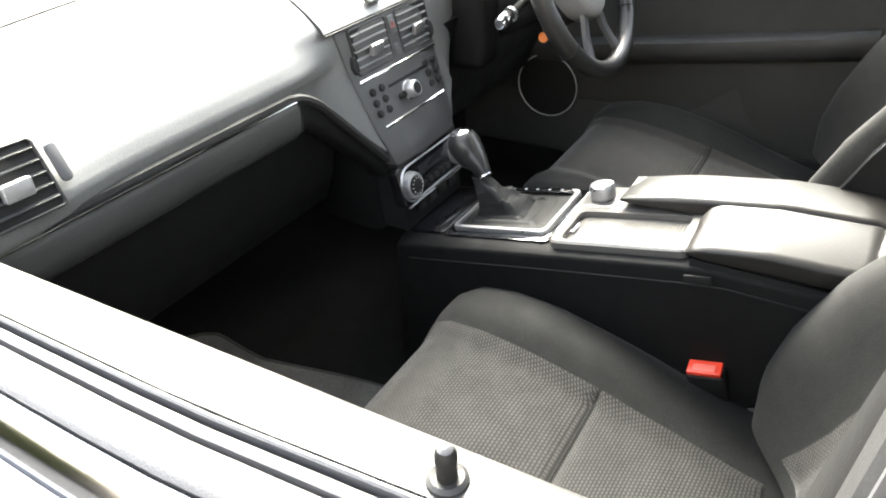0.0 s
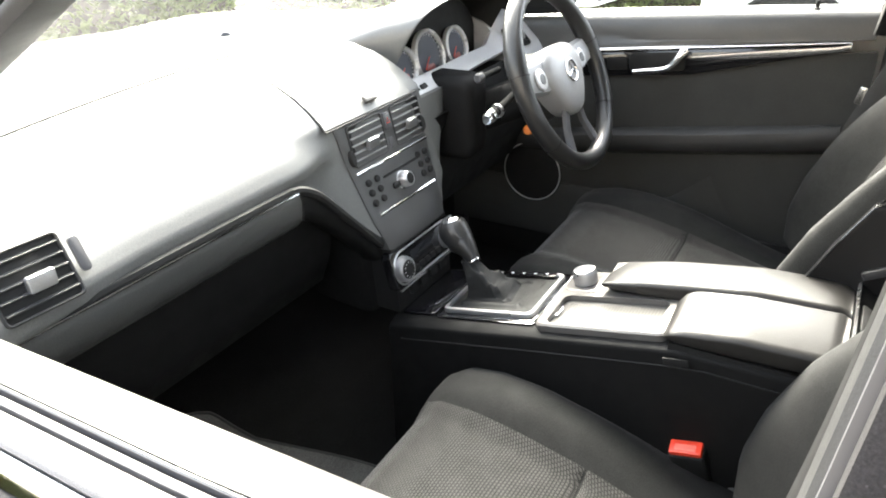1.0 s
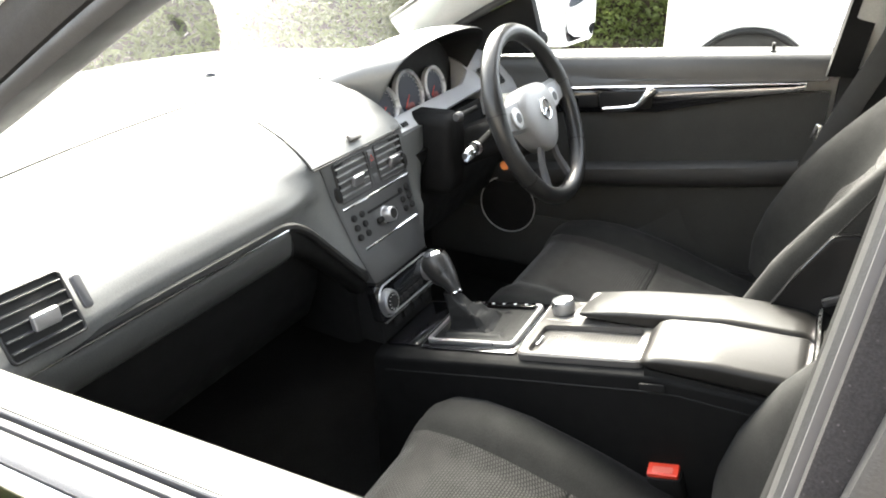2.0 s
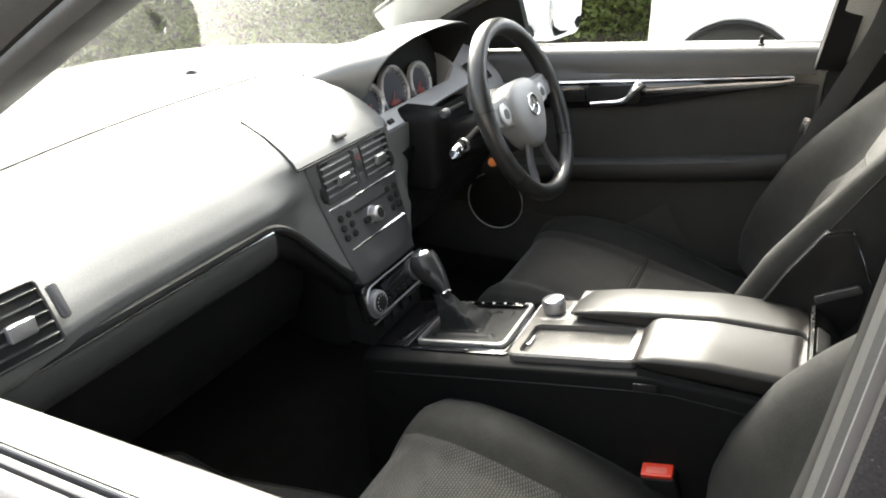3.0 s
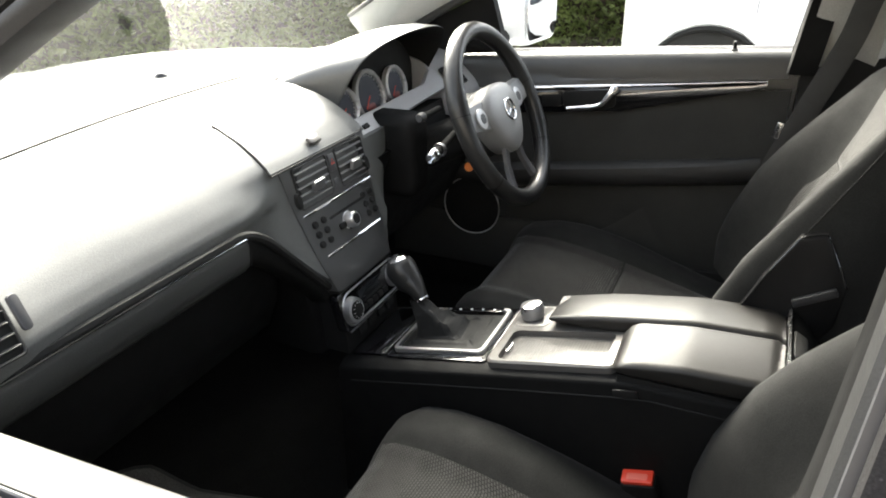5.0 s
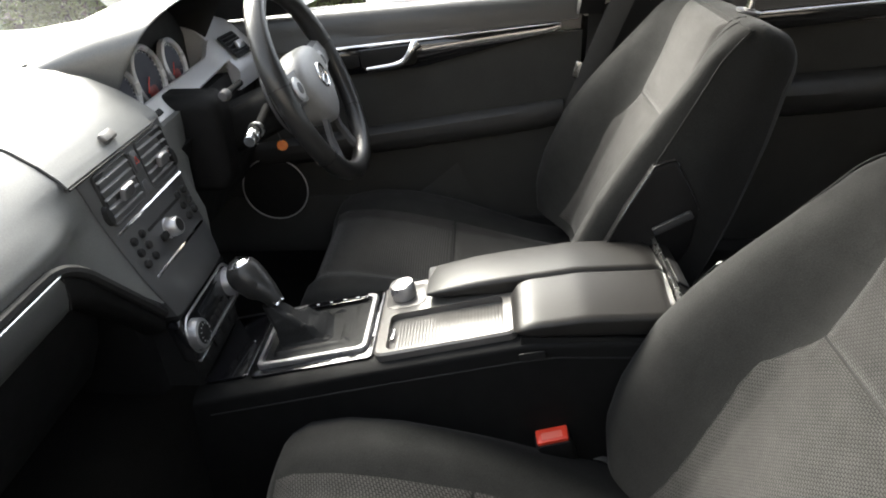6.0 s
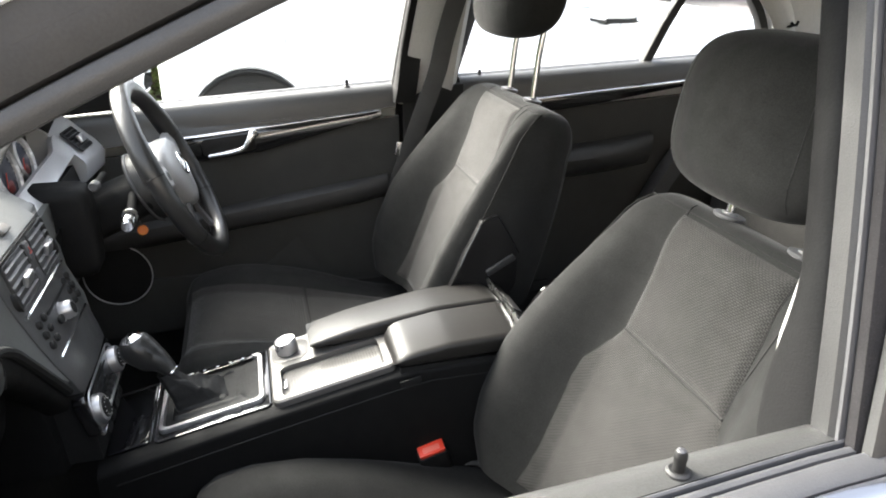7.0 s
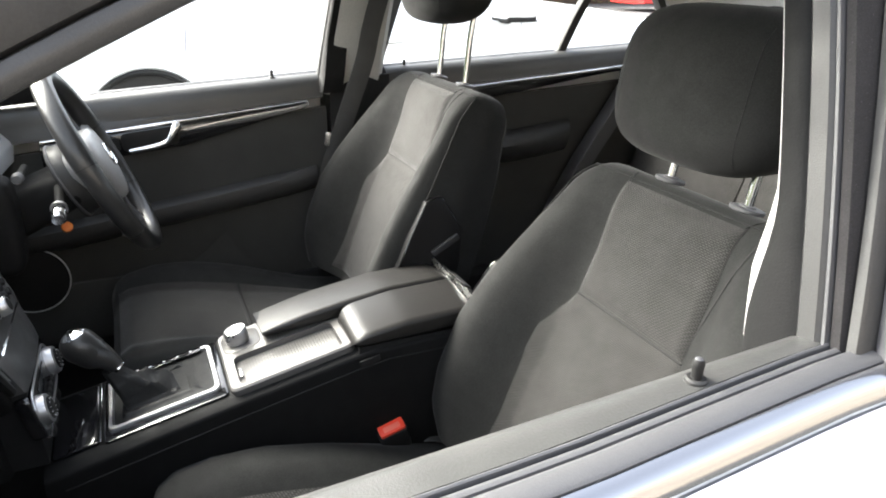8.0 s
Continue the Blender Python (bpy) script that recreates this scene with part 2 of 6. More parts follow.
def rounded(w, h, r, n=5):
    """A rounded rectangle, centred, as (a, b) points."""
    r = min(r, w / 2 - 1e-5, h / 2 - 1e-5)
    out = []
    for cx, cy, a0 in ((w / 2 - r, h / 2 - r, 0), (-w / 2 + r, h / 2 - r, 90), (-w / 2 + r, -h / 2 + r, 180), (w / 2 - r, -h / 2 + r, 270)):
        for k in range(n + 1):
            a = radians(a0 + 90 * k / n)
            out.append((cx + r * math.cos(a), cy + r * math.sin(a)))
    return out


def pill(w, h, d, r=0.006, edge=0.003, n=5):
    """A slab: rounded outline w by h in x and y, thickness d in z from 0, with softened rims."""
    bm = bmesh.new()
    edge = min(edge, d * 0.45)
    rings = []
    for inset, z in ((edge, 0), (edge * 0.3, edge * 0.3), (0, edge), (0, d - edge), (edge * 0.3, d - edge * 0.3), (edge, d)):
        rings.append([(x, y, z) for x, y in rounded(w - 2 * inset, h - 2 * inset, max(r - inset, 0.0005), n)])
    return loft(bm, rings)


def at(bm, m):
    bmesh.ops.transform(bm, matrix=m, verts=bm.verts)
    return bm


def frame_of(o, ex, ey):
    """A pose with its x axis along ex and y near ey."""
    ex = Vector(ex).normalized()
    ez = ex.cross(Vector(ey)).normalized()
    ey = ez.cross(ex)
    return Matrix(((ex.x, ey.x, ez.x, o[0]), (ex.y, ey.y, ez.y, o[1]), (ex.z, ey.z, ez.z, o[2]), (0, 0, 0, 1)))


def lathe(profile, n=32):
    """Turns (r, z) points about z."""
    bm = bmesh.new()
    rings = []
    for r, z in profile:
        rings.append([(max(r, 1e-4) * math.cos(2 * math.pi * k / n), max(r, 1e-4) * math.sin(2 * math.pi * k / n), z) for k in range(n)])
    return loft(bm, rings)


def tube(points, radius, n=10, closed=False, squash=1.0, bm=None):
    """A round bar along points; radius may be a list."""
    bm = bm or bmesh.new()
    pts = [Vector(p) for p in points]
    m = len(pts)
    rad = radius if isinstance(radius, (list, tuple)) else [radius] * m
    up = Vector((0, 0, 1))
    rings = []
    for i, p in enumerate(pts):
        if closed:
            d = (pts[(i + 1) % m] - pts[i - 1]).normalized()
        else:
            d = (pts[min(i + 1, m - 1)] - pts[max(i - 1, 0)]).normalized()
        u = up - d * up.dot(d)
        if u.length < 1e-3:
            u = Vector((1, 0, 0)) - d * d.x
        u.normalize()
        v = d.cross(u)
        rings.append([p + rad[i] * (math.cos(a) * u * squash + math.sin(a) * v) for a in (2 * math.pi * k / n for k in range(n))])
    if closed:
        rings.append(rings[0])
    return loft(bm, rings, cap=not closed)


def spline(points, n=8):
    """Catmull-Rom through points, n steps a span."""
    pts = [Vector(p) for p in points]
    out = []
    for i in range(len(pts) - 1):
        p0, p1, p2, p3 = pts[max(i - 1, 0)], pts[i], pts[i + 1], pts[min(i + 2, len(pts) - 1)]
        for k in range(n):
            t = k / n
            out.append(0.5 * ((2 * p1) + (p2 - p0) * t + (2 * p0 - 5 * p1 + 4 * p2 - p3) * t * t + (3 * p1 - p0 - 3 * p2 + p3) * t ** 3))
    out.append(pts[-1])
    return out


def interp(x, xs, ys):
    return float(np.interp(x, xs, ys))


def smoothstep(a, b, x):
    t = min(max((x - a) / (b - a), 0), 1)
    return t * t * (3 - 2 * t)


def sheet(f, nu, nv, thick=0.0, bm=None):
    """A surface from f(u, v), u and v from 0 to 1; thick: depth along its normal."""
    bm = bm or bmesh.new()
    g = [[bm.verts.new(f(i / nu, j / nv)) for j in range(nv + 1)] for i in range(nu + 1)]
    faces = []
    for i in range(nu):
        for j in range(nv):
            faces.append(bm.faces.new((g[i][j], g[i + 1][j], g[i + 1][j + 1], g[i][j + 1])))
    if thick:
        bm.normal_update()
        bmesh.ops.solidify(bm, geom=faces, thickness=thick)
    return bm


def along(profile, stations, cap=True):
    """A closed (x, z) profile carried along y. stations: (y, dx, dz)."""
    bm = bmesh.new()
    return loft(bm, [[(x + dx, y, z + dz) for x, z in profile] for y, dx, dz in stations], cap=cap)


def belt(y):
    """How far the window line lies above its height at the lock pin."""
    return -0.06 * (y + 0.21) if y > -0.35 else 0.0084 - 0.045 * (y + 0.35)


def facing(bm, centre):
    """Turns a pane's faces so that their normals look towards centre."""
    bm.normal_update()
    c = Vector(centre)
    turned = [f for f in bm.faces if f.normal.dot(c - f.calc_center_median()) < 0]
    bmesh.ops.reverse_faces(bm, faces=turned)
    return bm

# ---- ground and sky line ----
bm = bmesh.new()
sheet(lambda u, v: (-400 + 800 * u, -400 + 800 * v, 0), 8, 8, bm=bm)
structure(part("ground", bm, TARMAC, smooth=False), "grey tarmac of a car park", "ground")

# wall added out of view; it cuts low sky light from the left
bm = bmesh.new()
loft(bm, [[(x, y, z) for x, z in ((-4.6, 0.0), (-4.35, 0.0), (-4.35, 2.7), (-4.38, 2.74), (-4.57, 2.74), (-4.6, 2.7))] for y in (-14.0, -7.0, 0.0, 7.0, 14.0)])
structure(part("unseen_wall_west", bm, BRICKWORK), "plain brown wall added out of view to cut low side light", "wall")

# ---- shell of the car ----
AP = [(0.700, 0.640, 0.905), (0.650, 0.560, 0.940), (0.622, 0.450, 0.997), (0.607, 0.300, 1.072), (0.597, 0.100, 1.172), (0.585, -0.080, 1.248), (0.570, -0.300, 1.305)]
ROOF = [(0.570, -0.300, 1.305), (0.566, -0.600, 1.325), (0.570, -0.900, 1.300), (0.590, -1.150, 1.225), (0.625, -1.320, 1.110), (0.690, -1.420, 1.015)]


def mirror_x(pts, side):
    return [(side * p[0], *p[1:]) for p in pts]


def ribbon(points, across, thick, bm=None):
    """A flat bar along points; across: a vector giving its width, one for all."""
    bm = bm or bmesh.new()
    pts = [Vector(p) for p in points]
    w = Vector(across)
    rings = []
    for i, p in enumerate(pts):
        d = (pts[min(i + 1, len(pts) - 1)] - pts[max(i - 1, 0)]).normalized()
        wv = (w - d * w.dot(d)).normalized() * w.length
        nv = d.cross(wv).normalized() * thick
        rings.append([p + wv * a + nv * b for a, b in ((0.06, -0.5), (0.0, -0.3), (0.0, 0.3), (0.06, 0.5), (0.35, 0.62), (0.65, 0.62), (0.94, 0.5), (1.0, 0.3), (1.0, -0.3), (0.94, -0.5))])
    return loft(bm, rings)


# floor pan, firewall and sills
bm = bmesh.new()
FLOOR_Y = [-2.0, -1.15, -1.1, -0.95, -0.9, 0.0, 0.55, 0.75, 0.95, 1.0]
FLOOR_Z = [0.36, 0.36, 0.30, 0.27, 0.25, 0.24, 0.25, 0.33, 0.58, 0.80]
ys = [-2.0 + 3.0 * k / 60 for k in range(61)]
loft(bm, [[(-0.76, y, interp(y, FLOOR_Y, FLOOR_Z)), (-0.74, y, interp(y, FLOOR_Y, FLOOR_Z) - 0.0), (0.74, y, interp(y, FLOOR_Y, FLOOR_Z)),
           (0.76, y, interp(y, FLOOR_Y, FLOOR_Z)), (0.76, y, interp(y, FLOOR_Y, FLOOR_Z) - 0.05), (-0.76, y, interp(y, FLOOR_Y, FLOOR_Z) - 0.05)] for y in ys])
structure(part("floor", bm, CARPET, flat_angle=60), "black carpeted car floor and footwells", "floor")

# loose mat in the passenger's footwell
def mat_pt(u, v, lift=0.0):
    y = 0.20 + 0.475 * v
    r = 0.05 * max(0.0, abs(2 * v - 1) - 0.82) / 0.18
    a, b = -0.655 + r * r / 0.05, -0.178 - 0.075 * smoothstep(0.15, 1.0, v) - r * r / 0.05
    return Vector((a + (b - a) * u, y, interp(y, FLOOR_Y, FLOOR_Z) + 0.004 + lift + 0.003 * math.sin(9 * u + 5 * v)))


fm = thing("floor_mat", "grey carpet mat lying on the footwell floor", "mat")
bm = bmesh.new()
part("carpet_pad", sheet(lambda u, v: mat_pt(u, v, 0.006), 16, 30, thick=0.006, bm=bm), MAT, fm)
edge = [mat_pt(k / 12, 0.0, 0.003) for k in range(13)] + [mat_pt(1.0, k / 30, 0.003) for k in range(1, 31)] + [mat_pt(1 - k / 12, 1.0, 0.003) for k in range(1, 13)] + [mat_pt(0.0, 1 - k / 30, 0.003) for k in range(1, 30)]
part("edge_binding", tube(edge, 0.0045, 8, closed=True), RUBBER, fm, "black stitched edge")

for side in (-1, 1):
    bm = along([(side * x, z) for x, z in ((0.715, 0.20), (0.715, 0.315), (0.735, 0.335), (0.80, 0.335), (0.83, 0.30), (0.83, 0.20))], [(-1.6, 0, 0), (-0.5, 0, 0), (0.3, 0, 0), (0.95, 0, 0)])
    structure(part("door_step", bm, DARK), "black door step along the car's side", "door step")

# roof: white outside, grey headliner inside
def roof_pt(u, v, lift):
    y = 0.06 - 0.06 * (2 * u - 1) ** 2 + (-1.62 - 0.06 + 0.06) * v
    half = interp(-y, [-0.1, 0.3, 0.6, 0.9, 1.62], [0.575, 0.565, 0.56, 0.56, 0.56])
    x = (2 * u - 1) * half
    crown = interp(-y, [-0.06, 0.1, 0.35, 0.7, 1.2, 1.65], [1.345, 1.372, 1.398, 1.402, 1.37, 1.285])
    edge = interp(-y, [-0.06, 0.1, 0.35, 0.7, 1.0, 1.65], [1.288, 1.312, 1.338, 1.343, 1.315, 1.19])
    return (x, y, edge + (crown - edge) * (1 - (2 * u - 1) ** 2) + lift)


bm = bmesh.new()
sheet(lambda u, v: roof_pt(u, v, 0.0), 16, 24, thick=0.012, bm=bm)
structure(part("ceiling", bm, HEADLINER), "light grey cloth headliner of the car", "ceiling")
bm = bmesh.new()
sheet(lambda u, v: roof_pt(u, v, 0.032), 16, 24, thick=0.01, bm=bm)
structure(part("roof", bm, PAINT), "white painted car roof", "roof")

# pillars, roof rails
for side, who in ((-1, "passenger"), (1, "driver")):
    ap = spline(mirror_x(AP, side), 6)
    rail = spline(mirror_x(ROOF, side), 6)
    # outer band of the windscreen pillar, above the door frame
    up = Vector((-side * 0.015, 0.022, 0.052))
    bm = ribbon([p + Vector((side * 0.012, 0.012, 0.034)) for p in ap], up, 0.02)
    pil = part("windscreen_pillar", bm, PILLAR_DARK)
    structure(pil, "dark windscreen pillar of the car", "pillar")
    if side > 0:
        bm = ribbon([p + Vector((-0.022, 0.012, 0.012)) for p in ap], (-0.030, 0.045, 0.075), 0.014)
        part("pillar_trim", bm, PILLAR, pil, "light grey plastic pillar cover")
        bm = ribbon([p + Vector((-0.052, 0.057, 0.087)) for p in ap], (-0.003, 0.004, 0.008), 0.012)
        part("windscreen_edge", bm, RUBBER, pil)
    bm = ribbon([p + Vector((side * 0.008, 0.0, 0.022)) for p in rail], (-side * 0.02, 0.0, 0.055), 0.03)
    structure(part("roof_rail", bm, PAINT), "white painted roof edge over the doors", "roof rail")
    bm = ribbon([p + Vector((-side * 0.012, 0.0, 0.004)) for p in rail], (-side * 0.03, 0.0, 0.05), 0.014)
    structure(part("roof_rail_trim", bm, HEADLINER), "light grey headliner edge over the doors", "trim")
    # rear pillar and quarter
    bm = bmesh.new()
    loft(bm, [[(side * x, y, z) for x, y, z in r] for r in (
        [(0.745, -1.42, 0.96), (0.70, -1.42, 0.96), (0.66, -2.15, 0.98), (0.72, -2.2, 0.98)],
        [(0.70, -1.40, 1.06), (0.66, -1.40, 1.06), (0.63, -2.0, 1.06), (0.68, -2.02, 1.06)],
        [(0.625, -1.28, 1.19), (0.58, -1.28, 1.19), (0.56, -1.75, 1.22), (0.60, -1.75, 1.22)],
        [(0.58, -1.15, 1.285), (0.545, -1.15, 1.28), (0.54, -1.62, 1.255), (0.57, -1.62, 1.26)])])
    structure(part("rear_pillar", bm, HEADLINER, smooth=False), "light grey covered rear pillar", "pillar")

# middle pillars
def b_line(side, k, dx=0.0, dy=0.0):
    """A point on the middle pillar's front edge, k from 0 at the window line to 1 at the roof."""
    return Vector((side * (0.720 - 0.095 * k - 0.03 * k * k + dx), -0.326 - 0.05 * k + dy, 0.943 + 0.375 * k))


def foot_w(k):
    """How much the pillar's trim widens towards its foot."""
    return 0.025 * (1 - smoothstep(-0.05, 0.27, k))


for side in (-1, 1):
    bm = bmesh.new()
    rings = []
    for k in [-0.12] + [i / 20 for i in range(21)]:
        p = b_line(side, k, -0.012, -0.012)
        w = 0.15 - 0.02 * k
        e = 0.0195 + 1.55 * foot_w(k) + 0.0042 * smoothstep(0.0, 0.06, k) * (1 - smoothstep(0.17, 0.27, k)) if side < 0 else 0.0
        rings.append([p, p + Vector((-side * (0.018 + e), -0.004 - e * 0.4, 0)), p + Vector((-side * (0.022 + e), -w * 0.5, 0)), p + Vector((-side * 0.018, -w + 0.015, 0)), p + Vector((0, -w, 0)), p + Vector((side * 0.02, -w * 0.5, 0))])
    loft(bm, rings)
    up = part("middle_pillar", bm, PILLAR)
    structure(up, "light grey plastic middle pillar cover", "pillar")
    bm = bmesh.new()
    loft(bm, [[(side * x, y, z) for x, y in ((0.80, -0.345), (0.70 - (0.945 - z) * 0.03, -0.345), (0.685 - (0.945 - z) * 0.03, -0.42), (0.70 - (0.945 - z) * 0.03, -0.505), (0.80, -0.51))] for z in (0.24, 0.5, 0.7, 0.85, 0.943)])
    part("lower_cover", bm, DARK, up, "black lower pillar cover")

# kick panels closing the footwells ahead of the doors
for side in (-1, 1):
    bm = bmesh.new()
    loft(bm, [[(side * x, y, z) for x, z in ((0.735, 0.22), (0.700, 0.22), (0.690, 0.40), (0.690, 0.70), (0.700, 0.84), (0.735, 0.84))] for y in (0.60, 0.66, 0.92)])
    structure(part("trim", bm, DARK), "black plastic kick panel beside the footwell", "trim")

# windscreen, bonnet, wipers' scuttle
def screen_pt(u, v):
    x0 = (2 * u - 1)
    base = Vector((0.66 * x0, 0.885 - 0.285 * x0 * x0, 0.938 - 0.015 * x0 * x0))
    top = Vector((0.54 * x0, 0.075 - 0.06 * x0 * x0, 1.362 - 0.055 * x0 * x0))
    p = base.lerp(top, v)
    p.z += 0.035 * math.sin(math.pi * v)
    return p


bm = sheet(screen_pt, 20, 12)
facing(bm, (0, 0, 0.8))
ws = part("windscreen", bm, SCREEN)
structure(ws, "clear curved windscreen over the dashboard", "windscreen")
ws.visible_shadow = False
bm = bmesh.new()
sheet(lambda u, v: (0.70 * (2 * u - 1), 0.905 - 0.27 * (2 * u - 1) ** 2 - 0.020 * (1 - v) + 0.02 * v, 0.924 - 0.03 * (2 * u - 1) ** 2 + 0.004 * v), 20, 3, thick=0.015, bm=bm)
structure(part("scuttle_panel", bm, DARK), "black plastic panel below the windscreen", "trim")
bm = bmesh.new()
sheet(lambda u, v: ((0.74 - 0.10 * v ** 3) * (2 * u - 1), 0.918 - 0.26 * (2 * u - 1) ** 2 * (1 - v) + 1.01 * v - 0.10 * v * (2 * u - 1) ** 2, 0.925 - 0.05 * (2 * u - 1) ** 2 - 0.03 * v - 0.13 * v * v * v + 0.012 * math.exp(-((abs(2 * u - 1) - 0.6) / 0.1) ** 2)), 28, 20, thick=0.02, bm=bm)
bonnet = part("bonnet", bm, PAINT)
structure(bonnet, "white painted bonnet ahead of the windscreen", "bonnet")

# parcel shelf, rear screen and tail
bm = bmesh.new()
sheet(lambda u, v: (0.66 * (2 * u - 1), -1.42 - 0.66 * v, 0.985 - 0.01 * v), 4, 4, thick=0.02, bm=bm)
structure(part("parcel_shelf", bm, CARPET), "black cloth shelf behind the rear seat", "shelf")
bm = sheet(lambda u, v: ((0.62 - 0.07 * v) * (2 * u - 1), -2.12 + 0.5 * v - 0.02 * (2 * u - 1) ** 2, 0.99 + 0.285 * v), 10, 6)
facing(bm, (0, 0, 0.8))
rw = part("rear_screen", bm, GLASS)
structure(rw, "clear sloping rear window", "window")
rw.visible_shadow = False
bm = bmesh.new()
sheet(lambda u, v: (0.80 * (2 * u - 1), -2.12 - 0.55 * v, 0.97 - 0.03 * v - 0.03 * (2 * u - 1) ** 2), 10, 6, thick=0.02, bm=bm)
structure(part("boot_lid", bm, PAINT), "white painted boot lid", "boot")
bm = bmesh.new()
sheet(lambda u, v: (0.74 * (2 * u - 1), -2.0 + 0.02 * v, 0.30 + 0.67 * v), 4, 4, thick=0.02, bm=bm)
structure(part("bulkhead", bm, CARPET), "black carpeted wall behind the rear seat", "wall")

# ---- doors ----
def trim_z(y):
    return 0.8555 - 0.097 * y


def rtrim_z(y):
    return 0.881 - 0.075 * (y + 0.5)


def lock_pin(parent, x, y, z):
    p = part("lock_pin", at(lathe([(0.0001, -0.01), (0.0040, -0.01), (0.0040, 0.010), (0.0044, 0.012), (0.0042, 0.0155), (0.003, 0.0175), (0.0001, 0.018)], 16), pose(x, y, z - 0.0175)), DARK, parent)
    part("collar", at(lathe([(0.0042, -0.002), (0.0085, -0.002), (0.0082, 0.0018), (0.0065, 0.003), (0.0042, 0.0024)], 20), pose(x, y, z - 0.0172)), PILLAR_DARK, p)
    part("tip", at(lathe([(0.0001, 0.0012), (0.002, 0.0009), (0.0031, 0.0)], 14), pose(x, y, z + 0.0001)), SEAL, p)


def outer_skin(side, y0, y1, parent, name="outer_panel"):
    prof = [(0.8000, 0.9195), (0.8025, 0.9200), (0.812, 0.9080), (0.824, 0.888), (0.845, 0.83), (0.858, 0.74), (0.862, 0.60), (0.850, 0.42), (0.815, 0.30), (0.79, 0.30), (0.82, 0.42), (0.832, 0.60), (0.828, 0.74), (0.815, 0.83), (0.792, 0.900)]
    return part(name, along([(side * x, z) for x, z in prof], strip_stations(side, y0, y1)), PAINT, parent, "white painted outer skin")


def strip_dx(y):
    """The window line bows outwards towards the windscreen."""
    return min(max(0.05 * (y + 0.17), -0.006), 0.004)


def strip_stations(side, y0, y1, n=20):
    return [(y, side * strip_dx(y), belt(y)) for y in [y0 + (y1 - y0) * k / n for k in range(n + 1)]]


def weather_strips(side, y0, y1, parent):
    st = strip_stations(side, y0, y1)
    for x0, w, top in ((0.7476, 0.0036, 0.9424), (0.7536, 0.0068, 0.9418)):
        prof = ((x0, 0.928), (x0, top - 0.0018), (x0 + 0.25 * w, top - 0.0002), (x0 + 0.55 * w, top), (x0 + 0.9 * w, top - 0.0008), (x0 + w, top - 0.003), (x0 + w, 0.928))
        part("window_seal", along([(side * x, z) for x, z in prof], st), SEAL, parent)
    prof = ((0.7625, 0.921), (0.7625, 0.9405), (0.7640, 0.9428), (0.7665, 0.9436), (0.7790, 0.9424), (0.7815, 0.9405), (0.7818, 0.921))
    part("outer_seal", along([(side * x, z) for x, z in prof], st), SEAL, parent, "grey rubber strip along the window line")
    ch = [(0.7822, 0.9392), (0.7835, 0.9402), (0.7865, 0.9396), (0.7900, 0.9378), (0.7935, 0.9345), (0.7962, 0.9300), (0.7982, 0.9240), (0.7990, 0.9180), (0.7985, 0.9130), (0.7900, 0.9130), (0.7822, 0.9250)]
    part("chrome_strip", along([(side * x, z) for x, z in ch], st), CHROME_DIM, parent, "polished metal strip")


def sill_cap(side, y0, y1, parent, low):
    prof = [(0.700, 0.885), (0.7015, 0.900), (0.704, 0.914), (0.7085, 0.926), (0.715, 0.9345), (0.724, 0.939), (0.735, 0.941), (0.7465, 0.941)]
    bm = bmesh.new()
    rings = []
    for k in range(19):
        y = y0 + (y1 - y0) * k / 18
        zl = low(y) + 0.007
        rings.append([(side * (0.7465 + strip_dx(y)), y, zl), (side * 0.692, y, zl), (side * 0.6935, y, zl + 0.010)] + [(side * (x + strip_dx(y) * smoothstep(0.722, 0.7465, x)), y, z + belt(y)) for x, z in prof])
    return part("window_sill", loft(bm, rings), SILL, parent, "grained dark vinyl sill")


def window_frame(side, parent):
    """Front door's frame: along the windscreen pillar, roof and middle pillar, of real depth."""
    ap = spline(mirror_x(AP, side), 6)
    up = Vector((-side * 0.0068, 0.041, 0.091)) / 0.1
    part("front_frame", ribbon([p + Vector((side * 0.004, 0, 0)) for p in ap], up * 0.017, 0.034), FRAME_GREY, parent)
    part("front_channel", ribbon([p + Vector((side * 0.005, 0, 0)) + up * 0.0175 for p in ap], up * 0.040, 0.030), RUBBER, parent)
    part("front_cover", ribbon([p + Vector((side * 0.010, 0, 0)) + up * 0.058 for p in ap], up * 0.030, 0.032), PAINT, parent)
    bk = [(k / 20, b_line(side, k / 20)) for k in range(-2, 21)]
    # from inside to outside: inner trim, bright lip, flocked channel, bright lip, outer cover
    for name, x0, w, dy, deep, mat in (("inner_trim", -0.0275, 0.026, 0.0, 0.05, BLACK_SHADED), ("rear_frame", -0.0008, 0.0208, 0.002, 0.05, FRAME_GREY), ("channel_lip", 0.0205, 0.0040, 0.000, 0.05, LIP_BRIGHT), ("glass_channel", 0.0250, 0.0110, -0.003, 0.06, FUZZ), ("channel_lip", 0.0366, 0.0108, -0.001, 0.05, FRAME_GREY), ("outer_cover", 0.0480, 0.0295, -0.016, 0.16, COVER)):
        bm = bmesh.new()
        rings = []
        for k, p in bk:
            a = p + Vector((side * x0, dy - (0.035 * (k + 0.1) if x0 > 0.03 else 0), 0))
            if name == "inner_trim":   # widens towards its foot
                w = 0.026 + foot_w(k)
                a.x = p.x - side * (0.0015 + w)
            rings.append([a, a + Vector((side * w * 0.15, 0.003, 0)), a + Vector((side * w * 0.85, 0.003, 0)), a + Vector((side * w, 0, 0)), a + Vector((side * w, -deep, 0)), a + Vector((0, -deep, 0))])
        loft(bm, rings)
        part(name, bm, mat, parent)


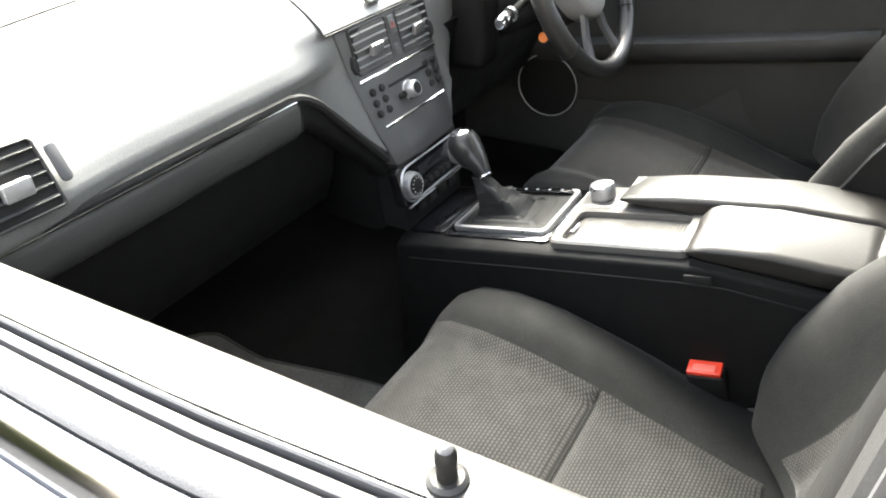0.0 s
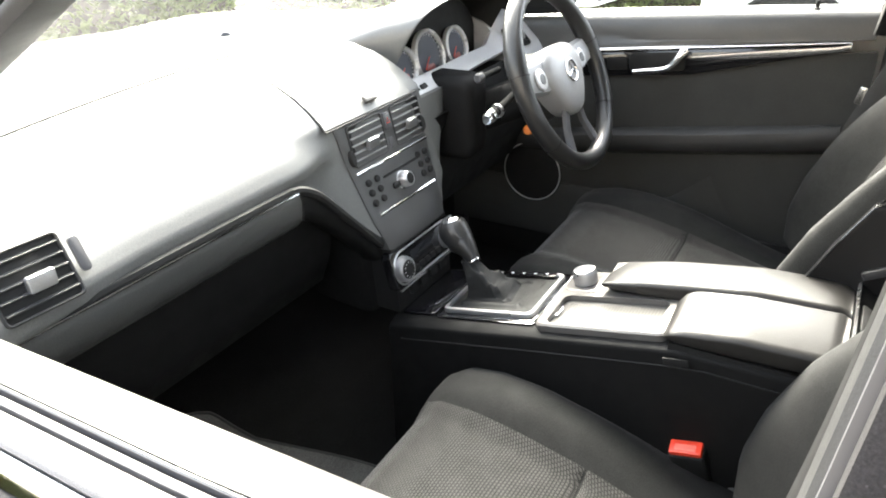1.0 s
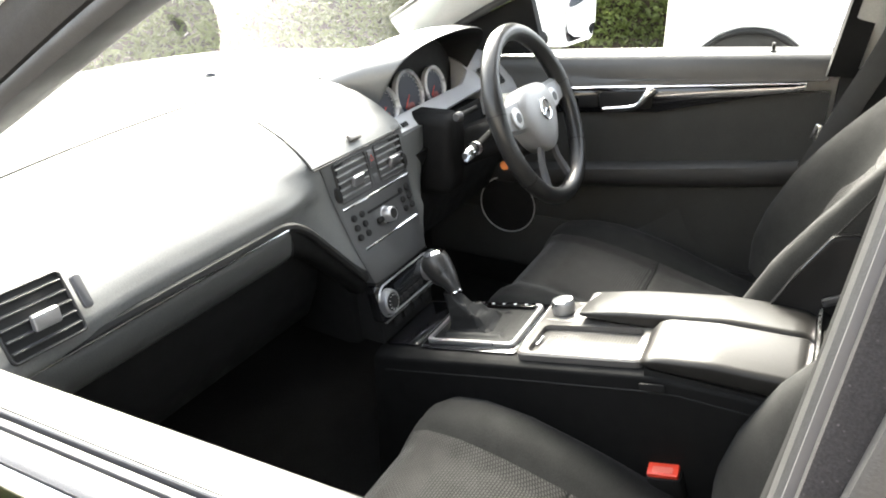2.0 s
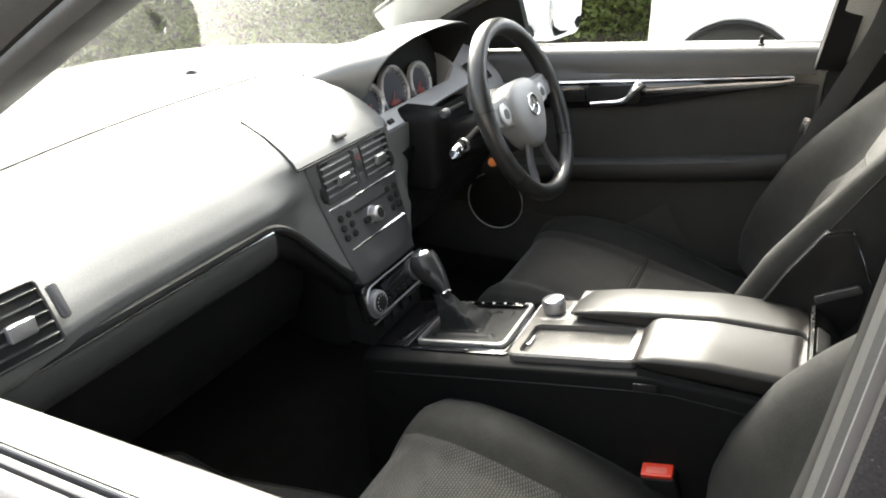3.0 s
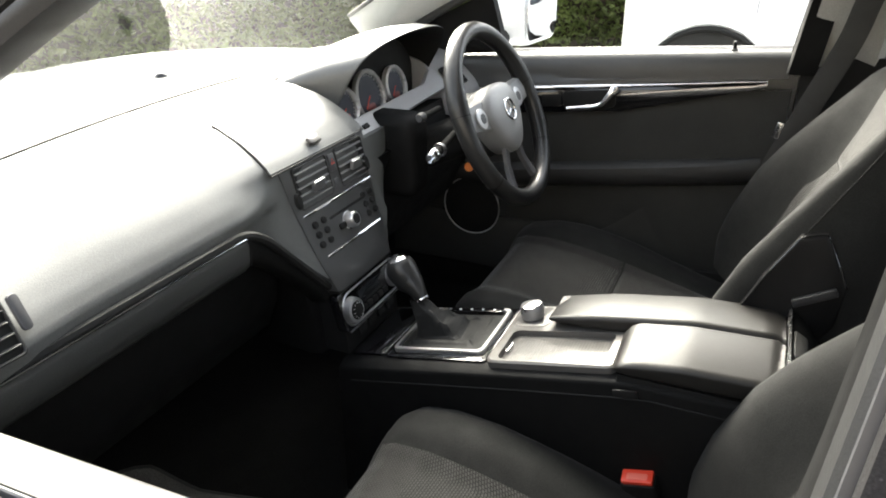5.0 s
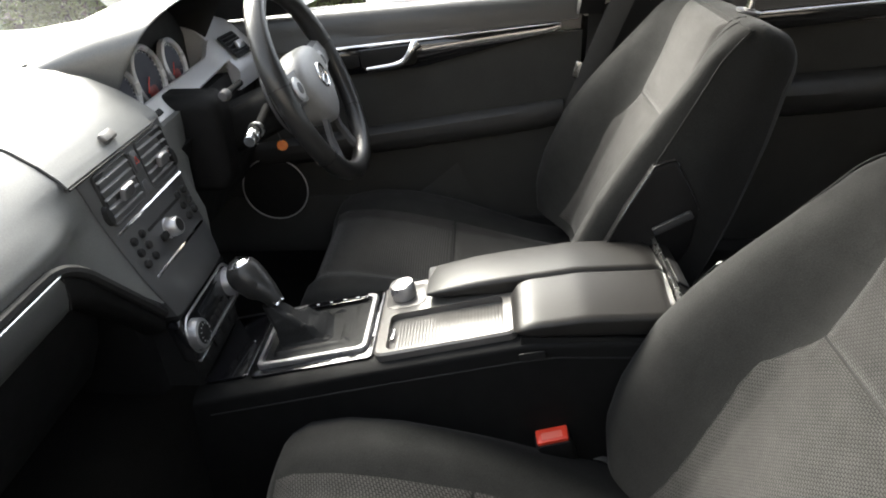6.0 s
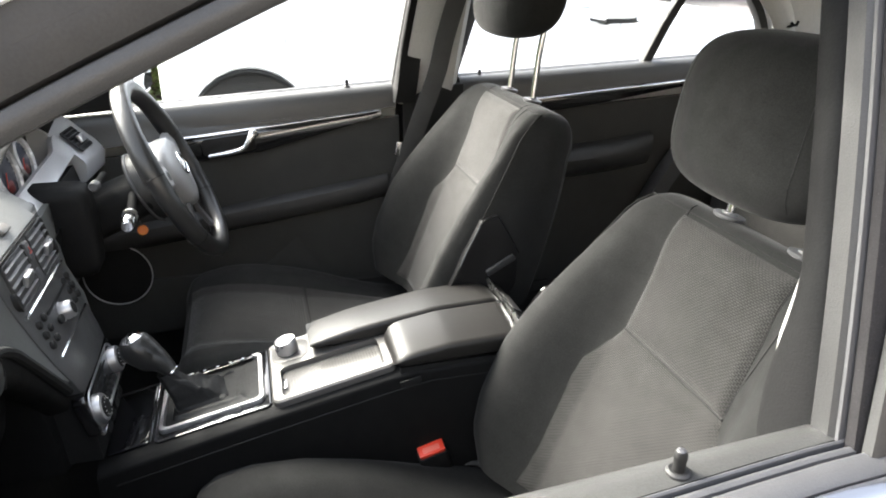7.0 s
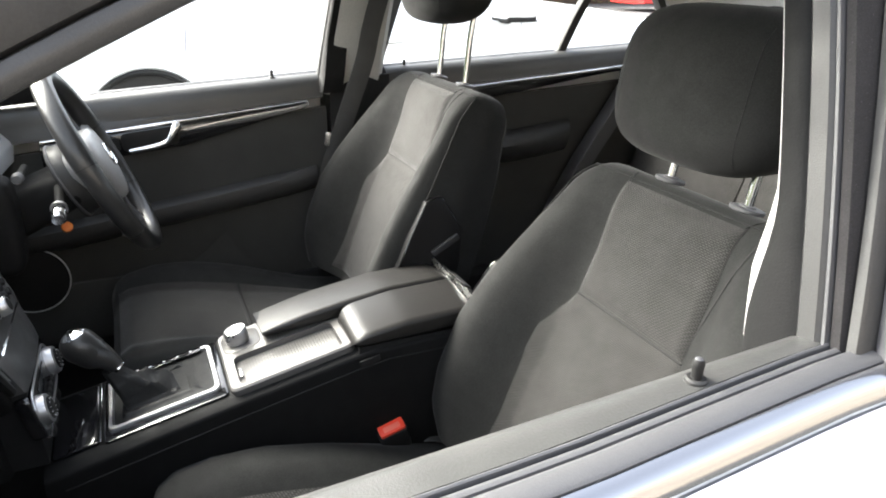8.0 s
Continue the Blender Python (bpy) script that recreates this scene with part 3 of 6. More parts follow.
pd = thing("front_passenger_door", "white car door with its window lowered, dark inside", "car door")
sill_cap(-1, -0.325, 0.60, pd, trim_z)
weather_strips(-1, -0.345, 0.62, pd)
outer_skin(-1, -0.37, 0.70, pd)
window_frame(-1, pd)
lock_pin(pd, -0.735, -0.21, 0.958)
bm = bmesh.new()
sheet(lambda u, v: (-0.745 + 0.085 * smoothstep(0, 1, v), -0.34 + 1.0 * u, 0.30 + 0.52 * v - 0.06 * u), 10, 8, thick=0.03, bm=bm)
part("inner_card", bm, DOOR, pd)

dd = thing("driver_door", "black trimmed driver's door with chrome and gloss strip, seen from inside", "car door")
sill_cap(1, -0.325, 0.60, dd, trim_z)
weather_strips(1, -0.345, 0.62, dd)
outer_skin(1, -0.37, 0.70, dd)
window_frame(1, dd)
lock_pin(dd, 0.735, -0.21, 0.958)


def arm_z(y):
    return 0.675 - 0.136 * y


# inner card below the sill: cloth field, hollow towards the armrest
bm = bmesh.new()
sheet(lambda u, v: (0.722 - 0.012 * math.sin(math.pi * v) + 0.02 * (1 - v), -0.335 + 0.95 * u, 0.28 + (trim_z(-0.335 + 0.95 * u) - 0.02 - 0.28) * v), 20, 12, thick=0.02, bm=bm)
part("inner_card", bm, CLOTH, dd, "black cloth covered door panel")
# gloss strip with chrome line
bm = bmesh.new()
rings = []
for k in range(25):
    y = -0.285 + 0.60 * k / 24
    taper = min(1.0, (y + 0.285) / 0.30)
    top = trim_z(y) - 0.002
    h = 0.010 + 0.045 * taper
    rings.append([(0.715, y, top), (0.694, y, top), (0.690, y, top - 0.15 * h), (0.689, y, top - 0.6 * h), (0.694, y, top - h), (0.715, y, top - h)])
loft(bm, rings)
gs = part("gloss_strip", bm, GLOSS, dd, "piano black strip")
part("chrome_line", tube([(0.6915, y, trim_z(y) + 0.0025) for y in [-0.287 + 0.60 * k / 12 for k in range(13)]], [0.0012, 0.0018, 0.002, 0.002, 0.002, 0.0022, 0.0034, 0.0052, 0.0052, 0.0052, 0.0052, 0.0052, 0.0052], 10), CHROME, gs, "thin chrome line")
bm = bmesh.new()
rings = []
for k in range(13):
    y = -0.287 + 0.30 * k / 12
    q = k / 12
    z = trim_z(y) - 0.004 - 0.018 * math.sqrt(q) * 0.9
    h = 0.0020 + 0.0085 * math.sin(math.pi * min(0.12 + q * 0.75, 1.0))
    rings.append([(0.6925, y, z + h), (0.6868, y, z + 0.7 * h), (0.6855, y, z), (0.6868, y, z - 0.7 * h), (0.6925, y, z - h)])
part("grip_line", loft(bm, rings), GRIP, gs, "polished dark grip blade")
# handle: a dark cup and a cranked chrome lever
part("handle_cup", at(pill(0.125, 0.042, 0.004, 0.012, 0.002), frame_of((0.6875, 0.088, trim_z(0.088) - 0.027), (0, 1, -0.097), (0, 0.097, 1))), DARK, gs)
lever = spline([(0.684, 0.026, trim_z(0.026) - 0.004), (0.676, 0.034, trim_z(0.034) - 0.012), (0.672, 0.052, trim_z(0.05) - 0.034), (0.673, 0.075, trim_z(0.07) - 0.042), (0.677, 0.135, trim_z(0.135) - 0.046)], 6)
part("door_handle", tube(lever, [0.0125 - 0.006 * min(i / 12, 1) for i in range(len(lever))], 10, squash=1.0), CHROME, dd, "chrome door handle")
part("lock_buttons", at(pill(0.05, 0.03, 0.006, 0.006), frame_of((0.688, 0.178, trim_z(0.178) - 0.028), (0, 1, -0.097), (0, 0.097, 1))), DARK, dd)

# armrest pull and pocket
bm = bmesh.new()
rings = []
for k in range(21):
    y = -0.30 + 0.76 * k / 20
    e = math.sin(math.pi * min(max(k / 20, 0.02), 0.98)) ** 0.16
    d = 0.062 * e
    z = arm_z(y)
    rings.append([(0.722, y, z + 0.004), (0.722 - d * 0.75, y, z + 0.003), (0.722 - d * 0.95, y, z - 0.006), (0.722 - d, y, z - 0.022), (0.722 - d * 0.92, y, z - 0.042), (0.722 - d * 0.6, y, z - 0.058), (0.722, y, z - 0.066)])
loft(bm, rings)
part("armrest", bm, DOOR, dd, "padded black vinyl armrest")
bm = bmesh.new()
rings = []
for k in range(41):
    y = -0.30 + 0.93 * k / 40
    e = 0.30 + 0.55 * smoothstep(0, 0.6, k / 40)
    top = 0.487 + 0.155 * (1 - smoothstep(-0.14, 0.06, y))
    rings.append([(0.728, y, top), (0.728 - 0.035 * e - 0.005, y, top - 0.004), (0.728 - 0.045 * e - 0.005, y, top - 0.02), (0.728 - 0.05 * e, y, 0.34), (0.728, y, 0.32)])
loft(bm, rings)
part("map_pocket", bm, CLOTH, dd)
sp = part("speaker_ring", at(tube([(0.079 * math.cos(a), 0.079 * math.sin(a), 0) for a in (2 * math.pi * k / 40 for k in range(40))], 0.0017, 8, closed=True), frame_of((0.678, 0.383, 0.512), (0, -1, 0), (0, 0, 1))), FASCIA, dd, "silver ring round the door speaker")
part("speaker_cover", at(lathe([(0.0001, 0.002), (0.05, 0.0015), (0.077, 0.0), (0.0785, -0.004), (0.0001, -0.006)], 40), frame_of((0.679, 0.383, 0.512), (0, -1, 0), (0, 0, 1))), DARK, sp)
# sail panel and side glass
bm = bmesh.new()
loft(bm, [[(0.70, 0.30, 0.915), (0.70, 0.62, 0.89), (0.650, 0.545, 0.955), (0.615, 0.305, 1.065)], [(0.725, 0.30, 0.915), (0.725, 0.62, 0.89), (0.675, 0.545, 0.955), (0.640, 0.305, 1.065)]])
part("mirror_panel", bm, DARK, dd, "black triangular mirror panel", smooth=False)
bm = bmesh.new()
sheet(lambda u, v: ((0.757 - 0.15 * v ** 1.1), -0.33 + (0.93 - 0.86 * v) * u, 0.935 + belt(-0.33 + 0.93 * u) * (1 - v) + (0.36 - 0.05 * u) * v), 10, 8, bm=bm)
facing(bm, (0, -0.5, 0.8))
g = part("window_pane", bm, GLASS, dd, "clear side glass")
g.visible_shadow = False

# rear door, driver's side
rd = thing("rear_door", "black trimmed rear car door with a chrome line", "car door")
sill_cap(1, -1.36, -0.50, rd, rtrim_z)
weather_strips(1, -1.38, -0.48, rd)
outer_skin(1, -1.40, -0.47, rd)
bm = bmesh.new()
sheet(lambda u, v: (0.722 + 0.02 * (1 - v), -0.505 - 0.86 * u, 0.30 + 0.545 * v + 0.05 * u * v), 14, 8, thick=0.02, bm=bm)
part("inner_card", bm, CLOTH, rd, "black cloth covered door panel")


bm = bmesh.new()
loft(bm, [[(0.712, y, rtrim_z(y)), (0.686, y, rtrim_z(y)), (0.682, y, rtrim_z(y) - 0.4 * h), (0.69, y, rtrim_z(y) - h), (0.712, y, rtrim_z(y) - h)] for y, h in [(-0.53 - 0.74 * k / 12, 0.036 - 0.024 * smoothstep(0.3, 1, k / 12)) for k in range(13)]])
gs = part("gloss_strip", bm, GLOSS, rd, "piano black strip")
part("chrome_line", tube([(0.684, y, rtrim_z(y) + 0.001) for y in [-0.53 - 0.74 * k / 8 for k in range(9)]], 0.0042, 10), CHROME, gs, "thin chrome line")
bm = bmesh.new()
rings = []
for k in range(15):
    y = -0.56 - 0.52 * k / 14
    e = math.sin(math.pi * min(max(k / 14, 0.03), 0.97)) ** 0.4
    d, z = 0.065 * e, 0.735 - 0.05 * (y + 0.56) + 0.02 * (1 - e)
    rings.append([(0.722, y, z + 0.012), (0.722 - d * 0.55, y, z + 0.008), (0.722 - d * 0.85, y, z), (0.722 - d, y, z - 0.018), (0.722 - d * 0.92, y, z - 0.04), (0.722 - d * 0.6, y, z - 0.065), (0.722, y, z - 0.085)])
loft(bm, rings)
part("armrest", bm, DOOR, rd, "padded black vinyl armrest")
lock_pin(rd, 0.735, -0.56, 0.972)
part("window_divider", ribbon([(0.752, -1.035, 0.965), (0.715, -1.065, 1.08), (0.665, -1.10, 1.20), (0.60, -1.13, 1.28)], (0.0, -0.028, 0.0), 0.02), RUBBER, rd, "black bar between the panes")
bm = bmesh.new()
sheet(lambda u, v: ((0.757 - 0.15 * v ** 1.1), -0.49 - (0.86 - 0.25 * v) * u, 0.95 + 0.038 * u + (0.36 - 0.08 * u) * v), 8, 6, bm=bm)
facing(bm, (0, -0.5, 0.8))
g = part("window_pane", bm, GLASS, rd, "clear side glass")
g.visible_shadow = False
part("window_frame", ribbon([(0.735, -0.475, 0.95), (0.70, -0.46, 1.05), (0.64, -0.45, 1.19), (0.575, -0.45, 1.30)], (0.0, 0.022, 0.0), 0.03), RUBBER, rd)
part("window_frame", ribbon(spline([(0.748, -1.385, 1.0), (0.70, -1.375, 1.045), (0.645, -1.29, 1.13), (0.60, -1.17, 1.225)], 4), (0.0, -0.02, 0.012), 0.03), RUBBER, rd)

# rear door, passenger's side: only its outside shuts the shell
rp = thing("rear_passenger_door", "white car door shut behind the middle pillar", "car door")
sill_cap(-1, -1.36, -0.50, rp, rtrim_z)
weather_strips(-1, -1.38, -0.36, rp)
outer_skin(-1, -1.40, -0.385, rp)
bm = bmesh.new()
sheet(lambda u, v: (-0.742 + 0.02 * v, -0.505 - 0.86 * u, 0.30 + 0.545 * v), 8, 6, thick=0.02, bm=bm)
part("inner_card", bm, CLOTH, rp)
bm = bmesh.new()
sheet(lambda u, v: (-(0.757 - 0.15 * v ** 1.1), -0.49 - (0.86 - 0.25 * v) * u, 0.95 + 0.038 * u + (0.36 - 0.08 * u) * v), 8, 6, bm=bm)
facing(bm, (0, -0.5, 0.8))
g = part("window_pane", bm, GLASS, rp)
g.visible_shadow = False

# white wings ahead of the doors
for side in (-1, 1):
    bm = bmesh.new()
    loft(bm, [[(side * (x - 0.02 * k / 8), 0.72 + 1.15 * k / 8 - (0.1 if z > 0.9 else 0), z - 0.1 * (k / 8) ** 2 * (1 if z > 0.6 else 0)) for x, z in ((0.72, 0.895), (0.80, 0.875), (0.84, 0.80), (0.85, 0.65), (0.84, 0.50), (0.80, 0.50), (0.80, 0.65), (0.79, 0.80), (0.72, 0.86))] for k in range(9)])
    structure(part("front_wing", bm, PAINT), "white painted front wing", "car wing")

# rear quarters, tail, nose and road wheels close the body
for side in (-1, 1):
    bm = bmesh.new()
    rings = []
    for k in range(13):
        y = -1.405 - 1.25 * k / 12
        e = 1 - 0.12 * (k / 12) ** 3
        low = 0.30
        if abs(y + 1.72) < 0.34:
            low = max(low, 0.32 + math.sqrt(0.34 ** 2 - (y + 1.72) ** 2))
        rings.append([(side * x * e, y, max(z, low) if z < 0.7 else z) for x, z in ((0.74, 0.985), (0.80, 0.965), (0.835, 0.90), (0.858, 0.78), (0.862, 0.62), (0.850, 0.42), (0.815, 0.30), (0.78, 0.30), (0.80, 0.62), (0.79, 0.90))])
    loft(bm, rings)
    structure(part("rear_quarter", bm, PAINT), "white painted rear quarter of the car", "car wing")
bm = bmesh.new()
sheet(lambda u, v: (0.76 * (2 * u - 1), -2.66 + 0.10 * (2 * u - 1) ** 2 - 0.05 * math.sin(math.pi * v), 0.28 + 0.66 * v), 12, 8, thick=0.02, bm=bm)
structure(part("tail_panel", bm, PAINT), "white painted tail of the car", "car tail")
bm = bmesh.new()
sheet(lambda u, v: (0.78 * (2 * u - 1), 1.98 - 0.22 * (2 * u - 1) ** 2 - 0.10 * v * v, 0.24 + 0.52 * v), 14, 8, thick=0.02, bm=bm)
structure(part("nose_panel", bm, PAINT), "white painted nose of the car", "car nose")
for y in (1.30, -1.72):
    for side in (-1, 1):
        w = thing("road_wheel", "black tyre on a silver alloy rim under the car", "wheel", "road wheels")
        m = pose(side * 0.745, y, 0.315, 0, 90 * side, 0)
        part("tyre", at(lathe([(0.20, -0.09), (0.29, -0.10), (0.312, -0.07), (0.315, 0.0), (0.312, 0.07), (0.29, 0.10), (0.20, 0.09)], 36), m), TYRE, w)
        part("rim", at(lathe([(0.0001, 0.05), (0.06, 0.06), (0.17, 0.07), (0.20, 0.088), (0.203, 0.0), (0.0001, 0.0)], 32), m), SILVER, w)

# outside mirror, driver's side
dm = thing("door_mirror", "white housed door mirror outside the driver's window", "mirror")
bm = bmesh.new()
rings = []
for y, s in ((0.30, 0.96), (0.315, 1.0), (0.36, 1.0), (0.41, 0.86), (0.44, 0.55), (0.45, 0.2)):
    rings.append([(0.965 + a * s, y - 0.12 * a, 0.965 + b * s) for a, b in rounded(0.21, 0.135, 0.035)])
loft(bm, rings)
part("housing", bm, PAINT, dm, "white housing")
part("mirror_glass", at(pill(0.185, 0.112, 0.004, 0.028, 0.001), frame_of((0.965, 0.2975, 0.967), (1, -0.12, 0), (0, 0, 1))), MIRROR, dm)
part("arm", tube([(0.80, 0.37, 0.915), (0.88, 0.37, 0.925)], 0.022), DARK, dm)

# coat hook on the rear pillar
ch = thing("coat_hook", "small black plastic coat hook on the rear pillar", "hook")
part("hook_plate", at(pill(0.022, 0.034, 0.006, 0.006, 0.002), frame_of((0.632, -1.415, 1.090), (0, 1, 0), (0.25, 0, 1))), DARK, ch)
part("hook_arm", tube([(0.630, -1.415, 1.088), (0.616, -1.415, 1.080), (0.606, -1.415, 1.082), (0.602, -1.415, 1.092)], 0.004, 8), DARK, ch)

# ---- front seats ----
TILT = radians(22)
SEAT_X = -0.354


def back_pt(xl, s, d):
    """Backrest: xl across, s up along it, d forward of its face."""
    return Vector((SEAT_X + xl, -0.338 - s * math.sin(TILT) + d * math.cos(TILT), 0.432 + s * math.cos(TILT) + d * math.sin(TILT)))


B_S = [0.0, 0.05, 0.10, 0.20, 0.28, 0.36, 0.42, 0.47]
B_W = [0.246, 0.276, 0.288, 0.293, 0.284, 0.265, 0.247, 0.230]
A_S = [0.0, 0.05, 0.12, 0.22, 0.30, 0.38, 0.45, 0.52, 0.56]
B_A = [0.060, 0.084, 0.093, 0.090, 0.074, 0.052, 0.031, 0.011, 0.0]
S_TOP, S_ROUND, D_MID = 0.466, 0.076, -0.056


def top_turn(s):
    """Cosine of the turn over the backrest's top edge: 1 below it, 0 on its crest."""
    q = min(max((s - S_TOP) / S_ROUND, 0.0), 0.999)
    return math.sqrt(1 - q * q)


def back_w(s):
    return interp(s, B_S, B_W) * (0.70 + 0.30 * top_turn(s) ** 0.8)


def bolster(xl, s):
    a = interp(s, A_S, B_A)
    k = abs(xl) / back_w(s)
    swell = a * (smoothstep(0.42, 0.80, k) - 0.5 * smoothstep(0.86, 1.02, k)) - 0.012 * (1 - k * k) * (1 - smoothstep(0.4, 0.55, s))
    return D_MID + (swell - D_MID) * top_turn(s) ** 0.6


def flank_out(s, d):
    """How far the rounded flank swells past the backrest's width."""
    th = interp(s, [0, 0.1, 0.4, 0.47], [0.120, 0.132, 0.122, 0.115])
    front, back = bolster(back_w(s), s) - 0.029, 0.025 - th
    return 0.011 * math.sin(math.pi * min(max((front - d) / (front - back), 0.0) * 1.15, 1.0))


def backrest():
    bm = bmesh.new()
    rings = []
    S = [0.47 * k / 24 for k in range(25)]
    S += [S_TOP + S_ROUND * math.sin(radians(p)) for p in (12, 24, 36, 47, 58, 68, 77, 84, 88)]
    for s in S:
        w = back_w(s)
        th = interp(s, [0, 0.1, 0.4, 0.47], [0.120, 0.132, 0.122, 0.115])
        back = D_MID + (-th - D_MID) * top_turn(s) ** 0.6
        ring = []
        n = 48
        for k in range(n + 1):
            c = -math.cos(math.pi * k / n)
            xl = w * (abs(c) ** 0.9) * (1 if c >= 0 else -1)
            e = max(0, abs(xl) / w - 0.86) / 0.14
            ring.append(back_pt(xl, s, bolster(xl, s) - 0.029 * e ** 2.4 * top_turn(s)))
        front = bolster(w, s) - 0.029 * top_turn(s)
        flank = [(f, 0.011 * math.sin(math.pi * min(f * 1.15, 1.0)) * top_turn(s)) for f in (0.12, 0.26, 0.42, 0.58, 0.72)]
        for f, out in flank:
            ring.append(back_pt(w + out, s, front + (back + 0.025 * top_turn(s) - front) * f))
        for k in range(0, 17):
            c = math.cos(math.pi * k / 16)
            xl = w * (abs(c) ** 0.4) * (1 if c >= 0 else -1)
            ring.append(back_pt(xl, s, back + 0.025 * max(0, abs(xl) / w - 0.85) / 0.15 * top_turn(s)))
        for f, out in reversed(flank):
            ring.append(back_pt(-w - out, s, front + (back + 0.025 * top_turn(s) - front) * f))
        rings.append(ring)
    return loft(bm, rings)


P_S = [0.0, 0.12, 0.22, 0.260, 0.300, 0.336, 0.43, 0.53]
P_W = [0.147, 0.150, 0.153, 0.150, 0.132, 0.114, 0.113, 0.112]


def panel_w(s):
    """Half width of the woven field; it steps out below the cross seam."""
    return interp(s, P_S, P_W)


def back_panel(s0, s1, lift=0.0055):
    """The woven middle field, a pillow with sunk edges."""
    bm = bmesh.new()

    def f(u, v):
        s = s0 + (s1 - s0) * v
        xl = panel_w(s) * (2 * u - 1)
        e = min(1, min(u, 1 - u) / 0.06, min(v, 1 - v) * (s1 - s0) / 0.016)
        puff = lift * math.sin(math.pi / 2 * e) + 0.006 * math.sin(math.pi * u) * math.sin(math.pi * v) + 0.0012
        return back_pt(xl, s, bolster(xl, s) + puff)
    return sheet(f, 44, 56, bm=bm)


C_Y = [-0.40, -0.30, -0.15, 0.0, 0.08, 0.135, 0.163, 0.175]
C_Z = [0.395, 0.408, 0.438, 0.470, 0.482, 0.480, 0.465, 0.44]
C_W = [0.238, 0.252, 0.264, 0.266, 0.262, 0.254, 0.244, 0.232]


def cush_top(xl, y):
    w = interp(y, C_Y, C_W)
    k = abs(xl) / w
    return interp(y, C_Y, C_Z) + (0.036 - 0.016 * smoothstep(0.0, 0.16, y)) * (0.1 + 0.9 * smoothstep(-0.34, -0.06, y)) * (smoothstep(0.45, 0.72, k) - 0.75 * smoothstep(0.86, 1.03, k))


def cushion():
    bm = bmesh.new()
    rings = []
    for y in [-0.40 + 0.02 * j for j in range(27)] + [0.131, 0.14, 0.148, 0.155, 0.160, 0.165, 0.168, 0.171, 0.173, 0.175]:
        w = interp(y, C_Y, C_W)
        zb = interp(y, [-0.4, 0.10, 0.15, 0.175], [0.33, 0.34, 0.36, 0.40])
        ring = []
        for k in range(45):
            c = -math.cos(math.pi * k / 44)
            xl = w * (abs(c) ** 0.9) * (1 if c >= 0 else -1)
            ring.append((SEAT_X + xl, y, cush_top(xl, y)))
        for k in range(1, 9):
            c = math.cos(math.pi * k / 9)
            ring.append((SEAT_X + w * 0.97 * (abs(c) ** 0.5) * (1 if c >= 0 else -1), y, zb))
        rings.append(ring)
    return loft(bm, rings)


def cush_panel(y0, y1, w0, w1):
    bm = bmesh.new()

    def f(u, v):
        y = y0 + (y1 - y0) * v
        xl = (w0 + (w1 - w0) * v) * (2 * u - 1)
        e = min(1, min(u, 1 - u) / 0.06, min(v, 1 - v) / 0.06)
        return (SEAT_X + xl, y, cush_top(xl, y) + 0.004 * math.sin(math.pi / 2 * e) + 0.005 * math.sin(math.pi * u) * math.sin(math.pi * v) + 0.0012)
    return sheet(f, 40, 40, bm=bm)


def headrest(dx, dy, dz):
    bm = bmesh.new()
    rings = []
    H = 0.20
    for k in range(29):
        v = 0.5 - 0.5 * math.cos(math.pi * k / 28)
        q = 2 * v - 1
        w = 0.146 * (1 - abs(q) ** 4.5) ** 0.35 * (0.93 + 0.07 * math.sin(math.pi * v)) + 0.012
        t = 0.060 * (1 - abs(q) ** 3.2) ** 0.45 + 0.006
        ring = []
        for j in range(48):
            a = 2 * math.pi * j / 48
            ca, sa = math.cos(a), math.sin(a)
            px = w * (abs(ca) ** 0.62) * (1 if ca >= 0 else -1)
            py = t * (abs(sa) ** 0.62) * (1 if sa >= 0 else -1)
            py -= 0.018 * (px / 0.15) ** 2
            ring.append((SEAT_X + px + dx, -0.575 + py - 0.09 * (v - 0.2) * 0.35 + dy, 0.966 + H * v + dz))
        rings.append(ring)
    return loft(bm, rings)


